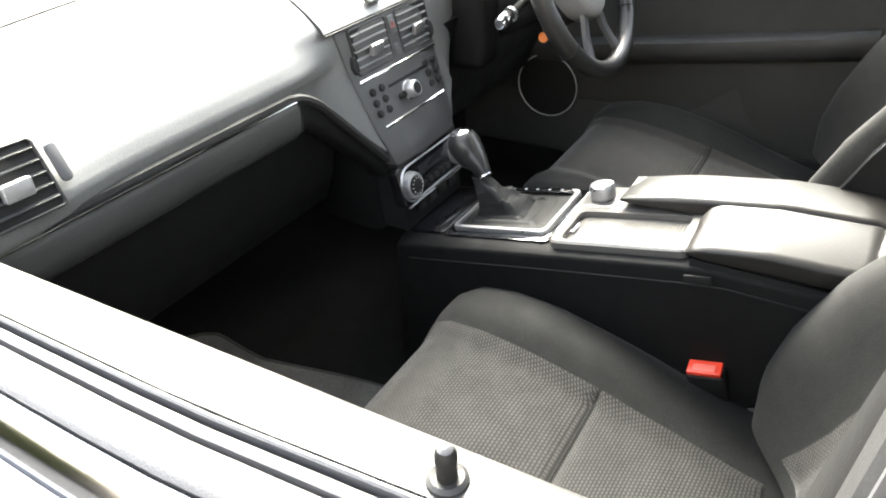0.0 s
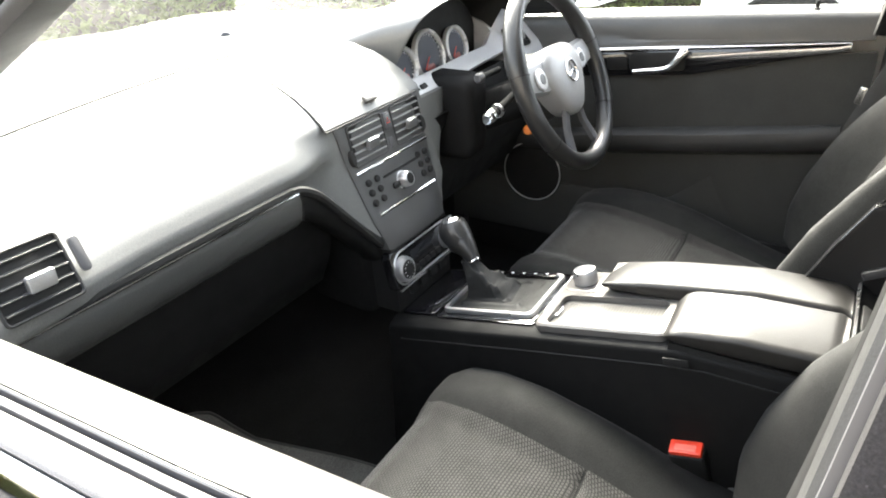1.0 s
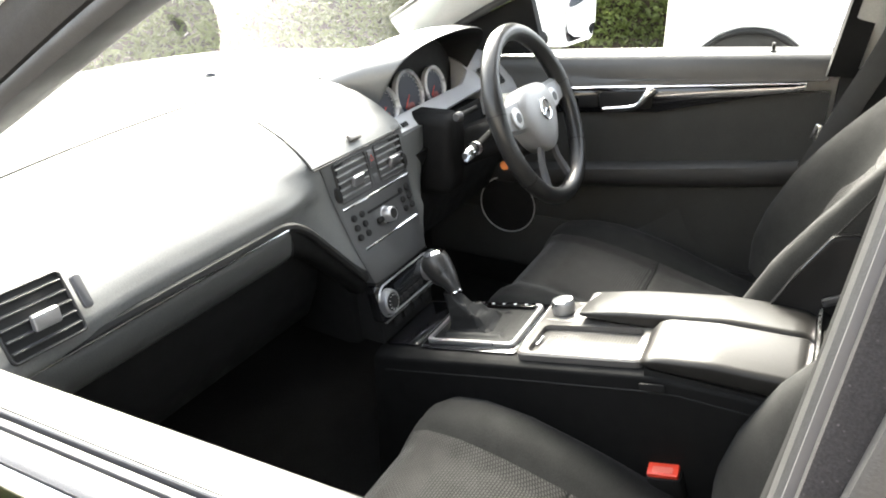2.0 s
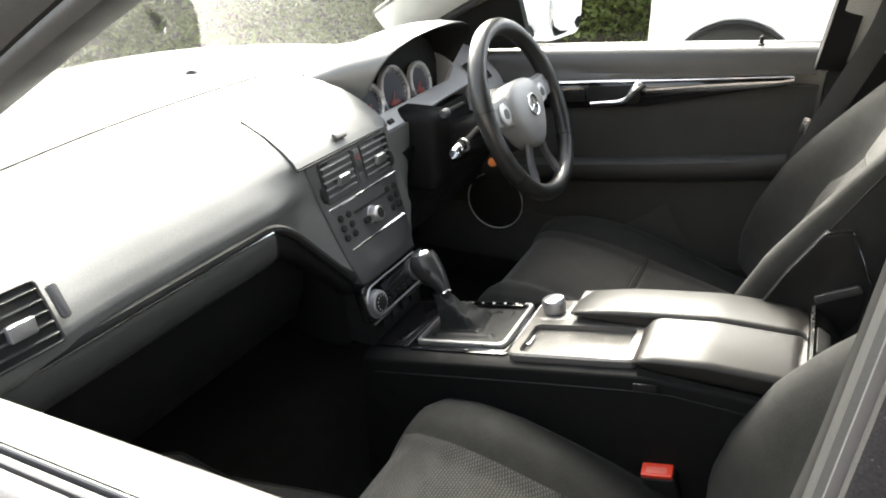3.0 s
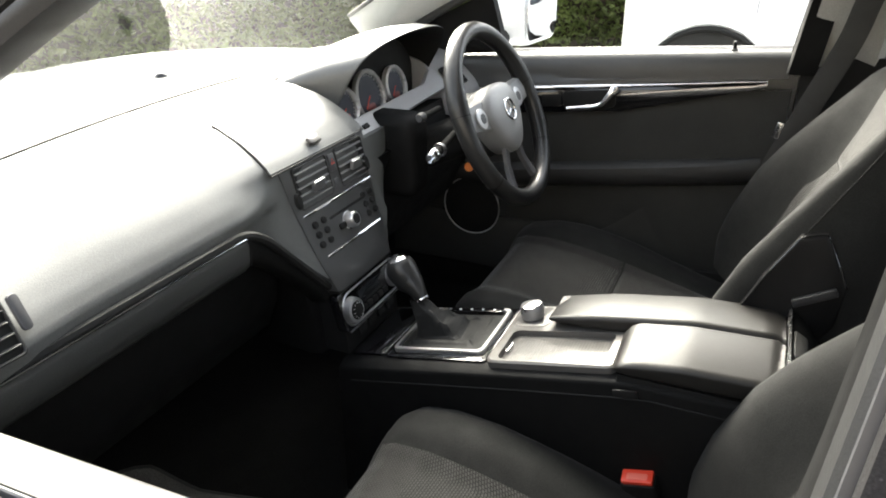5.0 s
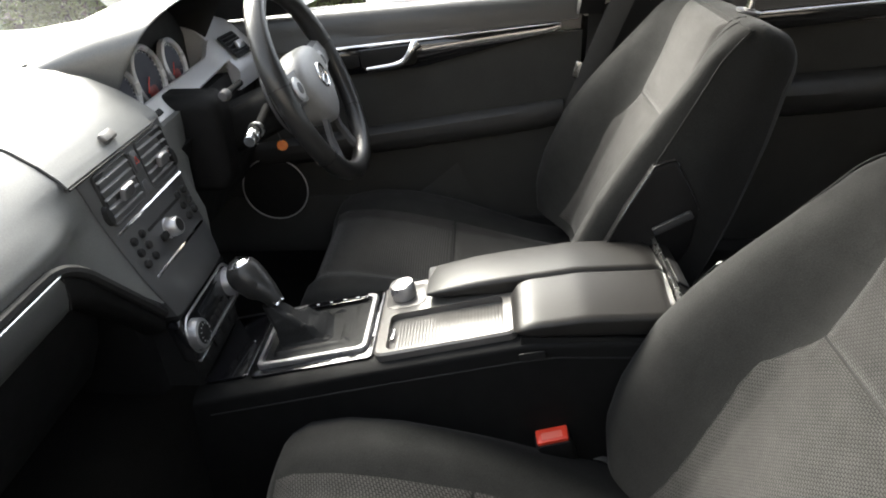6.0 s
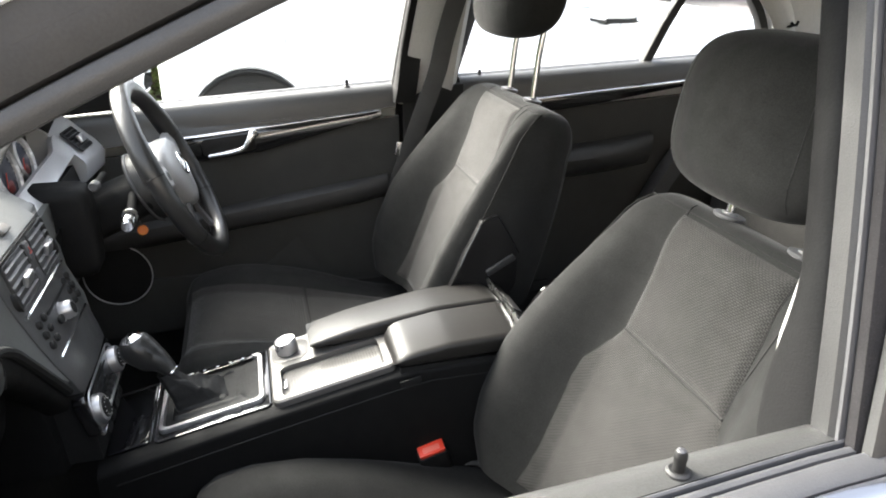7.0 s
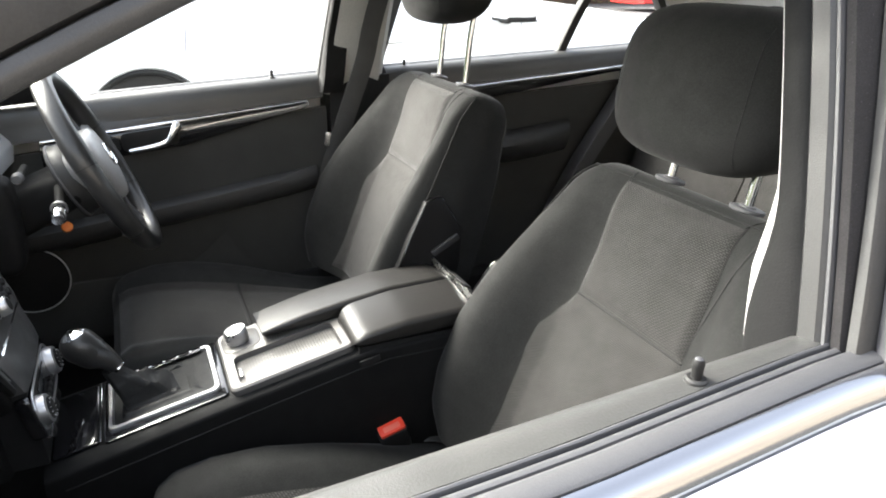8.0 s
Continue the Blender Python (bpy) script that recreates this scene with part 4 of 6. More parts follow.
def make_seat(label, lift, drop=0.0):
    s = thing("front_seat", label, "car seat", "front seats")
    br = part("backrest", backrest(), KNIT, s, "dark knit side bolsters")
    part("upper_panel", back_panel(0.3365, 0.522), WOVEN, br, "grey woven cloth field")
    part("lower_panel", back_panel(0.02, 0.3355), WOVEN, br, "grey woven cloth field")
    for sx in (-1, 1):
        line = [(sx * (panel_w(q) + 0.001), q) for q in [0.02 + 0.505 * k / 48 for k in range(49)]]
        part("seam", tube([back_pt(x, q, bolster(x, q) - 0.0004) for x, q in line], 0.0013, 6), DARK, br)
        edge = [(sx * 0.965 * back_w(q), q) for q in [0.04 + 0.50 * k / 30 for k in range(31)]]
        part("piping", tube([back_pt(x, q, bolster(x, q) - 0.0050) for x, q in edge], 0.0018, 6), KNIT, br, "sewn edge")
    part("seam", tube([back_pt(x, 0.336, bolster(x, 0.336) + 0.0012) for x in [-0.115 + 0.23 * k / 16 for k in range(17)]], 0.0016, 6), DARK, br)
    for sx in (-1, 1):
        part("seam", tube([back_pt(sx * x, q, bolster(x, q) + 0.0002) for x, q in ((0.107, 0.520), (0.111, 0.526), (0.116, 0.533), (0.120, 0.539))], 0.0012, 6), DARK, br)
    crest = [(q * back_w(0.528), 0.528) for q in [-0.97 + 1.94 * k / 40 for k in range(41)]]
    part("seam", tube([back_pt(x, q, bolster(x, q) + 0.0002) for x, q in crest], 0.0009, 6), DARK, br)
    cu = part("cushion", cushion(), KNIT, s, "dark knit side bolsters")
    cu.location.z = -drop
    part("front_panel", cush_panel(-0.098, 0.160, 0.150, 0.150), WOVEN, cu, "grey woven cloth field")
    part("rear_panel", cush_panel(-0.32, -0.102, 0.145, 0.150), WOVEN, cu, "grey woven cloth field")
    # side shields and rails
    for sx in (-1, 1):
        bm = bmesh.new()
        loft(bm, [[(SEAT_X + sx * x, y, z) for x, z in ((0.245, 0.28), (0.262, 0.285), (0.266, 0.36), (0.258, 0.41), (0.245, 0.41))] for y in (-0.38, -0.30, 0.0, 0.10)])
        part("side_shield", bm, DARK, s, "black plastic side cover")
        bm = bmesh.new()
        loft(bm, [[(SEAT_X + sx * 0.19 + a, y, z) for a, z in ((-0.02, 0.245), (0.02, 0.245), (0.02, 0.30), (-0.02, 0.30))] for y in (-0.42, 0.16)])
        part("seat_rail", bm, DARK, s)
    bm = bmesh.new()
    loft(bm, [[(SEAT_X + x, y, z) for x, z in ((-0.23, 0.29), (0.23, 0.29), (0.23, 0.36), (-0.23, 0.36))] for y in (-0.40, 0.13)])
    part("seat_base", bm, DARK, s)
    # hinge cover with a lever on the inner flank
    for sx in (-1, 1):
        bm = bmesh.new()
        prof = [(-0.055, 0.13), (0.020, 0.115), (0.058, 0.150), (0.055, 0.235), (0.043, 0.310), (0.017, 0.330), (-0.044, 0.281), (-0.062, 0.220)]
        rr = []
        for out, shrink in ((-0.02, 1.0), (0.0015, 1.0), (0.0030, 0.97), (0.0032, 0.93), (0.0034, 0.6), (0.0034, 0.2)):
            rr.append([back_pt(sx * (back_w(0.23 + (b_ - 0.23) * shrink) + flank_out(0.23 + (b_ - 0.23) * shrink, a_ * shrink) + out), 0.23 + (b_ - 0.23) * shrink, a_ * shrink) for a_, b_ in prof])
        loft(bm, rr)
        hc = part("hinge_cover", bm, HINGE, s, "black plastic hinge cover")
        lm = frame_of(back_pt(sx * (back_w(0.25) + 0.0165), 0.247, -0.016), back_pt(0, 0.062, -0.050) - back_pt(0, 0, 0), (0, 0.7, 0.7))
        part("lever", at(pill(0.062, 0.013, 0.009, 0.003, 0.002), lm @ pose(0, 0, -0.0045)), LEVER, hc, "dark grey lever")
        rim = [back_pt(sx * (back_w(q) + flank_out(q, d) + 0.0028), q, d) for d, q in ((0.058, 0.150), (0.056, 0.20), (0.054, 0.24), (0.047, 0.290), (0.041, 0.312), (0.018, 0.3285), (0.008, 0.324), (-0.020, 0.301), (-0.044, 0.279))]
        part("cover_edge", tube(spline(rim, 4), 0.0012, 6), GLOSS, hc)
    # headrest on two posts
    for sx in (-1, 1):
        px, py, pz = SEAT_X + sx * 0.072, -0.585, 0.925
        p = part("headrest_post", tube([(px, py + 0.012, pz - 0.03), (px, py, pz), (px, py - 0.012 + 0.004, pz + 0.05 + lift * 0.5), (px, py - 0.02, pz + 0.085 + lift)], 0.0064, 12), CHROME, s, "bright steel post")
        col = at(lathe([(0.006, 0.0045), (0.0080, 0.0045), (0.0090, 0.0020), (0.0150, 0.0024), (0.0175, 0.0012), (0.0172, -0.003), (0.006, -0.012)], 26), pose(px, py + 0.001, pz - 0.0035, 12) @ Matrix.Diagonal((1.4, 1.1, 1.0, 1)))
        part("post_collar", col, LIP_BRIGHT, s, "grey plastic collar")
    hr = part("headrest", headrest(0.004, 0.024, lift), KNIT, s, "dark knit headrest")
    for sx in (-1, 1):
        line = []
        for k in range(17):
            v = 0.10 + 0.80 * k / 16
            q = 2 * v - 1
            t = 0.060 * (1 - abs(q) ** 3.2) ** 0.45 + 0.006
            px = 0.104 + 0.006 * math.sin(math.pi * v)
            w = 0.146 * (1 - abs(q) ** 4.5) ** 0.35 * (0.93 + 0.07 * math.sin(math.pi * v)) + 0.012
            py = t * (1 - (px / w) ** (2 / 0.62)) ** (0.62 / 2) if px < w else 0.0
            line.append((SEAT_X + sx * px + 0.004, -0.575 + py - 0.018 * (px / 0.15) ** 2 - 0.09 * (v - 0.2) * 0.35 + 0.024 - 0.0004, 0.966 + 0.20 * v + lift))
        part("seam", tube(line, 0.0008, 6), DARK, hr)
        if sx > 0:
            continue
        dart = [(sx * (0.113 + 0.034 * smoothstep(0.36, 0.52, q)), q) for q in [0.345 + 0.185 * k / 20 for k in range(21)]]
        part("seam", tube([back_pt(x, q, bolster(x, q) + 0.0002) for x, q in dart], 0.0016, 6), DARK, br)
    return s


make_seat("passenger seat in dark knit with grey woven middle", 0.0)
seat_d = make_seat("driver's seat in dark knit with grey woven middle, headrest raised", 0.078, 0.018)
seat_d.matrix_basis = pose(0.728, 0.043, 0.047) @ Matrix.Diagonal((0.95, 1, 1, 1))

# ---- rear bench ----
rb = thing("rear_bench", "dark cloth rear bench seat with headrests", "car seat")
bm = bmesh.new()
rings = []
for x in [-0.66 + 1.32 * k / 24 for k in range(25)]:
    e = 1 - max(0, abs(x) - 0.58) / 0.08 * 0.25
    dip = 0.018 * math.cos(x * 9.5) * (1 if abs(x) < 0.62 else 0.3)
    rings.append([(x, -0.93, 0.34), (x, -0.915, 0.42), (x, -0.93, 0.468 * e), (x, -0.98, 0.487 * e - dip), (x, -1.1, 0.475 * e - dip), (x, -1.3, 0.455 * e), (x, -1.36, 0.36)])
loft(bm, rings)
part("cushion", bm, KNIT, rb)
for x0, x1 in ((-0.66, -0.235), (-0.23, 0.23), (0.235, 0.66)):
    bm = bmesh.new()
    rings = []
    for k in range(13):
        x = x0 + (x1 - x0) * k / 12
        e = math.sin(math.pi * min(max(k / 12, 0.03), 0.97)) ** 0.3
        rings.append([(x, -1.50 + y * 1.0, z) for y, z in ((0.21 + 0.03 * e, 0.44), (0.20 + 0.045 * e, 0.60), (0.14 + 0.045 * e, 0.78), (0.075 + 0.04 * e, 0.93), (0.03, 0.965 + 0.01 * e), (-0.03, 0.95), (0.06, 0.44))])
    loft(bm, rings)
    part("backrest", bm, WOVEN, rb)
for sx in (-1, 1):
    bm = bmesh.new()
    rings = []
    for k in range(9):
        v = k / 8
        w = 0.135 * (1 - abs(2 * v - 1) ** 4) ** 0.4 + 0.01
        t = 0.045 * (1 - abs(2 * v - 1) ** 3) ** 0.4 + 0.006
        rings.append([(sx * 0.40 + w * abs(math.cos(a)) ** 0.6 * (1 if math.cos(a) >= 0 else -1), -1.50 + t * abs(math.sin(a)) ** 0.7 * (1 if math.sin(a) >= 0 else -1), 0.99 + 0.13 * v) for a in (2 * math.pi * j / 20 for j in range(20))])
    loft(bm, rings)
    part("headrest", bm, KNIT, rb)
    for px in (-0.05, 0.05):
        part("headrest_post", tube([(sx * 0.40 + px, -1.49, 0.94), (sx * 0.40 + px, -1.50, 1.02)], 0.006), CHROME, rb)
# padded side piece beside the bench, driver's side
bm = ribbon(spline([(0.70, -1.02, 0.50), (0.69, -1.10, 0.66), (0.685, -1.19, 0.80), (0.69, -1.28, 0.93), (0.70, -1.33, 0.975)], 4), (0.0, -0.05, -0.01), 0.05)
structure(part("door_edge_seal", bm, SEAL), "grey seal along the rear door opening", "seal")

# ---- seat belts ----
def buckle(x, y, z):
    b = thing("seat_belt_buckle", "black seat belt buckle with a red release button", "seat belt", "buckles")
    m = frame_of((x, y, z), (0, -1, 0.28), (0.97, 0.07, 0.25))
    bm = at(pill(0.052, 0.032, 0.075, 0.007, 0.003), m @ pose(0, 0, -0.078))
    part("body", bm, DARK, b)
    bt = part("release_button", at(pill(0.046, 0.027, 0.009, 0.003, 0.0025), m @ pose(0, 0, -0.004)), RED, b, "bright red button")
    part("press_field", at(pill(0.030, 0.011, 0.0016, 0.002, 0.0005), m @ pose(0, -0.004, 0.0046)), RED_PALE, bt, "raised paler middle of the button")
    part("stalk", tube([m @ Vector((0, 0, -0.075)), (x, y - 0.05, z - 0.16)], 0.012, 8, squash=0.5), DARK, b)
    return b


buckle(-0.104, -0.212, 0.470)
bm = ribbon(spline([(-0.085, -0.25, 0.40), (-0.105, -0.285, 0.42), (-0.13, -0.33, 0.415)], 5), (0.03, 0.02, 0.0), 0.004)
tagged(part("belt_tail", bm, WEBBING), "grey belt webbing tucked beside the cushion", "seat belt")

bp = thing("passenger_seat_belt", "grey webbing seat belt hanging beside the passenger seat", "seat belt")
pts = spline([(-0.600, -0.455, 1.23), (-0.608, -0.440, 1.06), (-0.618, -0.420, 0.95), (-0.632, -0.400, 0.85), (-0.640, -0.380, 0.75), (-0.66, -0.36, 0.40)], 8)
part("webbing", ribbon(pts, (0.026, -0.038, 0.0), 0.003), WEBBING, bp)
part("upper_guide", at(pill(0.06, 0.035, 0.012, 0.012, 0.004), frame_of((-0.592, -0.472, 1.245), (0.1, 1, 0), (0.2, 0, 1))), PILLAR_DARK, bp)
bd = thing("driver_seat_belt", "dark webbing seat belt beside the driver's seat", "seat belt")
pts = spline([(0.570, -0.500, 1.245), (0.606, -0.475, 1.138), (0.621, -0.454, 1.054), (0.631, -0.436, 0.97), (0.642, -0.380, 0.812), (0.656, -0.335, 0.66), (0.675, -0.31, 0.40)], 8)
part("webbing", ribbon(pts, (0.008, 0.044, 0.0), 0.003), WEBBING, bd)
part("upper_guide", at(pill(0.07, 0.04, 0.014, 0.014, 0.004), frame_of((0.580, -0.478, 1.215), (-0.1, 1, 0), (-0.3, 0, 1))), PILLAR_DARK, bd)
part("tongue", at(pill(0.015, 0.036, 0.005, 0.004, 0.002), frame_of((0.652, -0.322, 0.795), (0.2, 1, 0.2), (0, -0.2, 1))), SILVER, bd, "steel belt tongue")

# ---- dashboard ----
XC = 0.015
DP = [(0.880, 0.934), (0.800, 0.945), (0.700, 0.949), (0.600, 0.947), (0.515, 0.938), (0.455, 0.922), (0.415, 0.902), (0.380, 0.876), (0.357, 0.855), (0.3435, 0.838), (0.3435, 0.825)]


def dash_profile(k):
    """(y, z) along the dash from the windscreen, k = 0, to its rear lip, k = 1."""
    q = k * (len(DP) - 1)
    i = min(int(q), len(DP) - 2)
    f = q - i
    return DP[i][0] + (DP[i + 1][0] - DP[i][0]) * f, DP[i][1] + (DP[i + 1][1] - DP[i][1]) * f


def dash_pt(x, k):
    y, z = dash_profile(k)
    ax = abs(x)
    # curved plan: ends lie nearer the seats, as the windscreen's foot does
    far = 1 - smoothstep(0.0, 0.55, k)
    y -= far * 0.52 * x * x
    y -= 0.02 * smoothstep(0.45, 0.70, ax) * k
    z -= 0.012 * far * x * x
    return y, z


db = thing("dashboard", "dark grained plastic dashboard with chrome lines", "dashboard")
ST = [(0.3695, 0.868), (0.363, 0.845), (0.358, 0.820), (0.350, 0.790), (0.340, 0.760), (0.328, 0.725), (0.316, 0.695), (0.306, 0.668), (0.302, 0.652)]
FL = [(0.478, 0.9320), (0.43, 0.9115), (0.40, 0.8935), (0.378, 0.8775), (0.3685, 0.869)]
MID = [(p[1], p[0]) for p in reversed(ST)] + [(p[1], p[0]) for p in reversed(FL[:4])]


def stack_at(z):
    return interp(z, [p[0] for p in MID], [p[1] for p in MID])


def pad_ring(x):
    """The pad's section: over the top, down to its lip, and on the tongue beside the stack further down."""
    c = 1 - smoothstep(0.125, 0.25, abs(x - XC))
    pts = []
    for k in range(31):
        y, z = dash_pt(x, k / 30)
        if z < 0.93 and k > 10:
            y += c * (stack_at(z) + 0.006 - 0.0045 * smoothstep(0.862, 0.875, z) - y)
        pts.append((y, z))
    y1, z1 = pts[-1]
    end = interp(abs(x - XC), [0.0, 0.090, 0.12, 0.167, 0.205, 0.222, 0.236, 0.250], [0.66, 0.670, 0.704, 0.757, 0.798, 0.812, 0.818, z1 - 0.004])
    for k in range(1, 13):
        z = z1 + (min(end, z1 - 0.004) - z1) * k / 12
        y = (y1 + 0.10 * (z1 - z)) * (1 - c) + c * (stack_at(z) + 0.006)
        pts.append((y, z))
    ye, ze = pts[-1]
    pts += [(ye + 0.006, ze - 0.006), (ye + 0.022, ze - 0.006), (0.46, max(ze, 0.70)), (0.70, 0.86)]
    if 0.146 < x:     # open well for the dials and the outer end
        pts = [(max(y, 0.555), z if y > 0.555 else 0.93 - 0.17 * min(k / 40, 1)) for k, (y, z) in enumerate(pts)]
    return [(x, y, z) for y, z in pts]


bm = bmesh.new()
xs = sorted([-0.70 + 1.405 * i / 80 for i in range(81)] + [0.137, 0.1455, 0.1465])
loft(bm, [pad_ring(x) for x in xs])
top = part("dash_top", bm, DASH, db)
# rounded shadow gap along the pad's lower edge, over the tongue beside the stack
gap = [(-0.70, 0.341, 0.8195), (-0.45, 0.341, 0.8195), (-0.27, 0.341, 0.8192), (-0.243, 0.340, 0.818), (-0.222, 0.337, 0.812), (-0.199, 0.333, 0.796), (-0.175, 0.330, 0.770), (-0.152, 0.327, 0.744), (-0.105, 0.322, 0.691), (-0.080, 0.320, 0.662)]
gap = spline(gap, 6)
part("edge_joint", tube(gap, 0.0072, 8), DARK, top)
# defroster panel, light sensor
def on_dash(x, k, lift=0.0):
    y, z = dash_pt(x, k)
    return Vector((x, y, z + lift))


bm = sheet(lambda u, v: on_dash(-0.50 + 0.67 * u - 0.03 * u * v, 0.060 + 0.215 * v, 0.0016), 40, 8)
part("speaker_grille", bm, GRILLE, top, "dark perforated grille")
bm = bmesh.new()
for a, b in ((-0.50, 0.0), (0.17, -0.03)):
    tube([on_dash(a + b * k / 6, 0.060 + 0.215 * k / 6, 0.0015) for k in range(7)], 0.0009, 6, bm=bm)
for kk in (0.060, 0.275):
    tube([on_dash(-0.50 + (0.67 - 0.03 * (kk > 0.1)) * k / 40, kk, 0.0015) for k in range(41)], 0.0009, 6, bm=bm)
part("panel_joint", bm, DARK, top)
part("light_sensor", at(lathe([(0.0001, 0.009), (0.006, 0.0085), (0.009, 0.006), (0.012, 0.002), (0.014, 0.0), (0.0001, -0.002)], 20), pose(*on_dash(0.083, 0.115, 0.001))), DARKGLASS, top, "small dark dome")
part("defroster_slot", sheet(lambda u, v: on_dash(-0.5 + 1.0 * u, 0.018 + 0.008 * v, 0.0014), 24, 2), PILLAR_DARK, top)

# storage flap over the vents
bm = bmesh.new()


def flap_pt(u, v):
    q = v * 4
    i = min(int(q), 3)
    y = FL[i][0] + (FL[i + 1][0] - FL[i][0]) * (q - i)
    z = FL[i][1] + (FL[i + 1][1] - FL[i][1]) * (q - i)
    w = 0.1165 + 0.002 * v
    return (-0.002 - 0.010 * v + w * (2 * u - 1), y, z - 0.0014)


part("storage_flap", sheet(flap_pt, 10, 12, thick=0.003, bm=bm), DASH, db, "dark lid over the centre vents")
bm = bmesh.new()
for u in (0.0, 1.0):
    tube([Vector(flap_pt(u, k / 10)) + Vector(((u - 0.5) * 0.003, 0, 0.0010)) for k in range(11)], 0.0010, 6, bm=bm)
tube([Vector(flap_pt(k / 10, 0)) + Vector((0, 0.0015, 0.001)) for k in range(11)], 0.0010, 6, bm=bm)
tube([Vector(flap_pt(k / 10, 1)) + Vector((0, -0.0032, -0.0012)) for k in range(11)], 0.0016, 6, bm=bm)
part("flap_joint", bm, DARK, db)
part("flap_button", at(pill(0.030, 0.014, 0.007, 0.003, 0.002), frame_of((XC - 0.012, 0.381, 0.8835), (1, 0, 0), (0, 0.8, 0.6))), TRAY, db)

# centre stack: face curving down to the climate panel
def stack_n(z):
    dy = (stack_at(z + 0.01) - stack_at(z - 0.01)) / 0.02
    return Vector((0, -1, dy)).normalized()


def stack_m(x, z, off=0.0):
    n = stack_n(z)
    o = Vector((XC + x, stack_at(z), z)) + n * off
    ex = Vector((1, 0, 0))
    ey = n.cross(ex)
    return Matrix(((1, ey.x, n.x, o.x), (0, ey.y, n.y, o.y), (0, ey.z, n.z, o.z), (0, 0, 0, 1)))


def stack_w(z):
    return interp(z, [0.652, 0.70, 0.76, 0.868], [0.088, 0.100, 0.108, 0.122])


bm = bmesh.new()
rings = []
for k in range(23):
    z = 0.868 - 0.216 * k / 22
    w = stack_w(z)
    y = stack_at(z)
    rings.append([(XC - w - 0.012, y + 0.13, z), (XC - w - 0.004, y + 0.02, z), (XC - w, y + 0.004, z), (XC - w + 0.006, y, z), (XC - w / 2, y - 0.002, z), (XC, y - 0.003, z), (XC + w / 2, y - 0.002, z), (XC + w - 0.006, y, z), (XC + w, y + 0.004, z), (XC + w + 0.004, y + 0.02, z), (XC + w + 0.012, y + 0.13, z)])
loft(bm, rings)
stack = part("centre_panel", bm, STACK, db, "charcoal satin centre panel")


def vent(parent, m, w, h, slats=5, blade=SLAT_LIT, label="black air vent with silver tab"):
    """Frame, dark well, slats and a tab; m has z outwards."""
    bm = bmesh.new()
    outer, inner = rounded(w, h, 0.006), rounded(w - 0.006, h - 0.006, 0.004)
    loft(bm, [[(x, y, 0.0) for x, y in outer], [(x, y, 0.0035) for x, y in outer], [(x, y, 0.0045) for x, y in rounded(w - 0.003, h - 0.003, 0.005)], [(x, y, 0.003) for x, y in inner], [(x, y, -0.0015) for x, y in inner]], cap=False)
    v = part("air_vent", at(bm, m), PILLAR_DARK, parent, label)
    part("well", at(pill(w - 0.0055, h - 0.0055, 0.0012, 0.004, 0.0004), m @ pose(0, 0, -0.0004)), DARK, v, "black well")
    for k in range(slats):
        y = -h / 2 + 0.005 + (h - 0.01) * (k + 0.5) / slats
        part("slat", at(pill(w - 0.008, 0.0046, 0.0018, 0.0008, 0.0005), m @ pose(0, y, 0.0030, -62)), blade, v)
    part("tab", at(pill(0.030, 0.018, 0.008, 0.003, 0.002), m @ pose(0.004, -0.004, 0.0050, 20)), SATIN, v, "silver tab")
    return v


vent(db, stack_m(-0.054, 0.828), 0.092, 0.070)
vent(db, stack_m(0.062, 0.828), 0.088, 0.070)
part("hazard_button", at(pill(0.017, 0.030, 0.006, 0.003, 0.002), stack_m(0.0045, 0.843)), SEAL, stack, "hazard light button")
part("centre_button", at(pill(0.015, 0.020, 0.004, 0.003, 0.0015), stack_m(0.0045, 0.806)), SEAL, stack)
tri = [stack_m(0.0045, 0.843, 0.0062) @ Vector((0.0052 * math.sin(radians(a)), 0.0058 * math.cos(radians(a)), 0)) for a in (0, 120, 240)]
part("warning_triangle", tube(tri, 0.0007, 6, closed=True), RED, stack)
for sx in (-1, 1):
    part("vent_wheel", at(lathe([(0.0001, 0.006), (0.009, 0.0055), (0.0105, 0.0035), (0.0105, -0.003), (0.0001, -0.003)], 18), stack_m(sx * 0.1035, 0.812, 0.001) @ pose(0, 0, 0, 0, 0, 0) @ Matrix.Diagonal((0.6, 1.3, 1, 1))), DARK, stack)
# chrome lines and radio
for z, half in ((0.786, 0.104), (0.712, 0.086)):
    bm = bmesh.new()
    m = stack_m(0, z)
    loft(bm, [[m @ Vector((x, a, b)) for a, b in ((-0.0022, -0.004), (-0.0022, 0.0025), (0, 0.0038), (0.0022, 0.0025), (0.0022, -0.004))] for x in (-half, -half / 2, 0, half / 2, half)])
    part("chrome_line", bm, CHROME, stack, "thin chrome line")
rk = part("radio_knob", at(lathe([(0.0001, 0.020), (0.0115, 0.020), (0.0135, 0.0175), (0.0145, 0.004), (0.017, 0.002), (0.017, -0.003), (0.0001, -0.003)], 28), stack_m(0.0, 0.743)), SATIN, db, "silver turning knob")
part("knob_face", at(lathe([(0.0001, 0.001), (0.009, 0.0005), (0.0095, 0.0)], 20), stack_m(0.0, 0.743, 0.0202)), DARK, rk)
part("disc_slot", at(pill(0.114, 0.0045, 0.001, 0.002, 0.0004), stack_m(0.010, 0.7625, 0.0028)), DARK, stack)
for x in (-0.022, 0.022):
    part("knob_wing", at(pill(0.018, 0.011, 0.005, 0.004, 0.0015), stack_m(x, 0.741, 0.002)), DARK, stack)
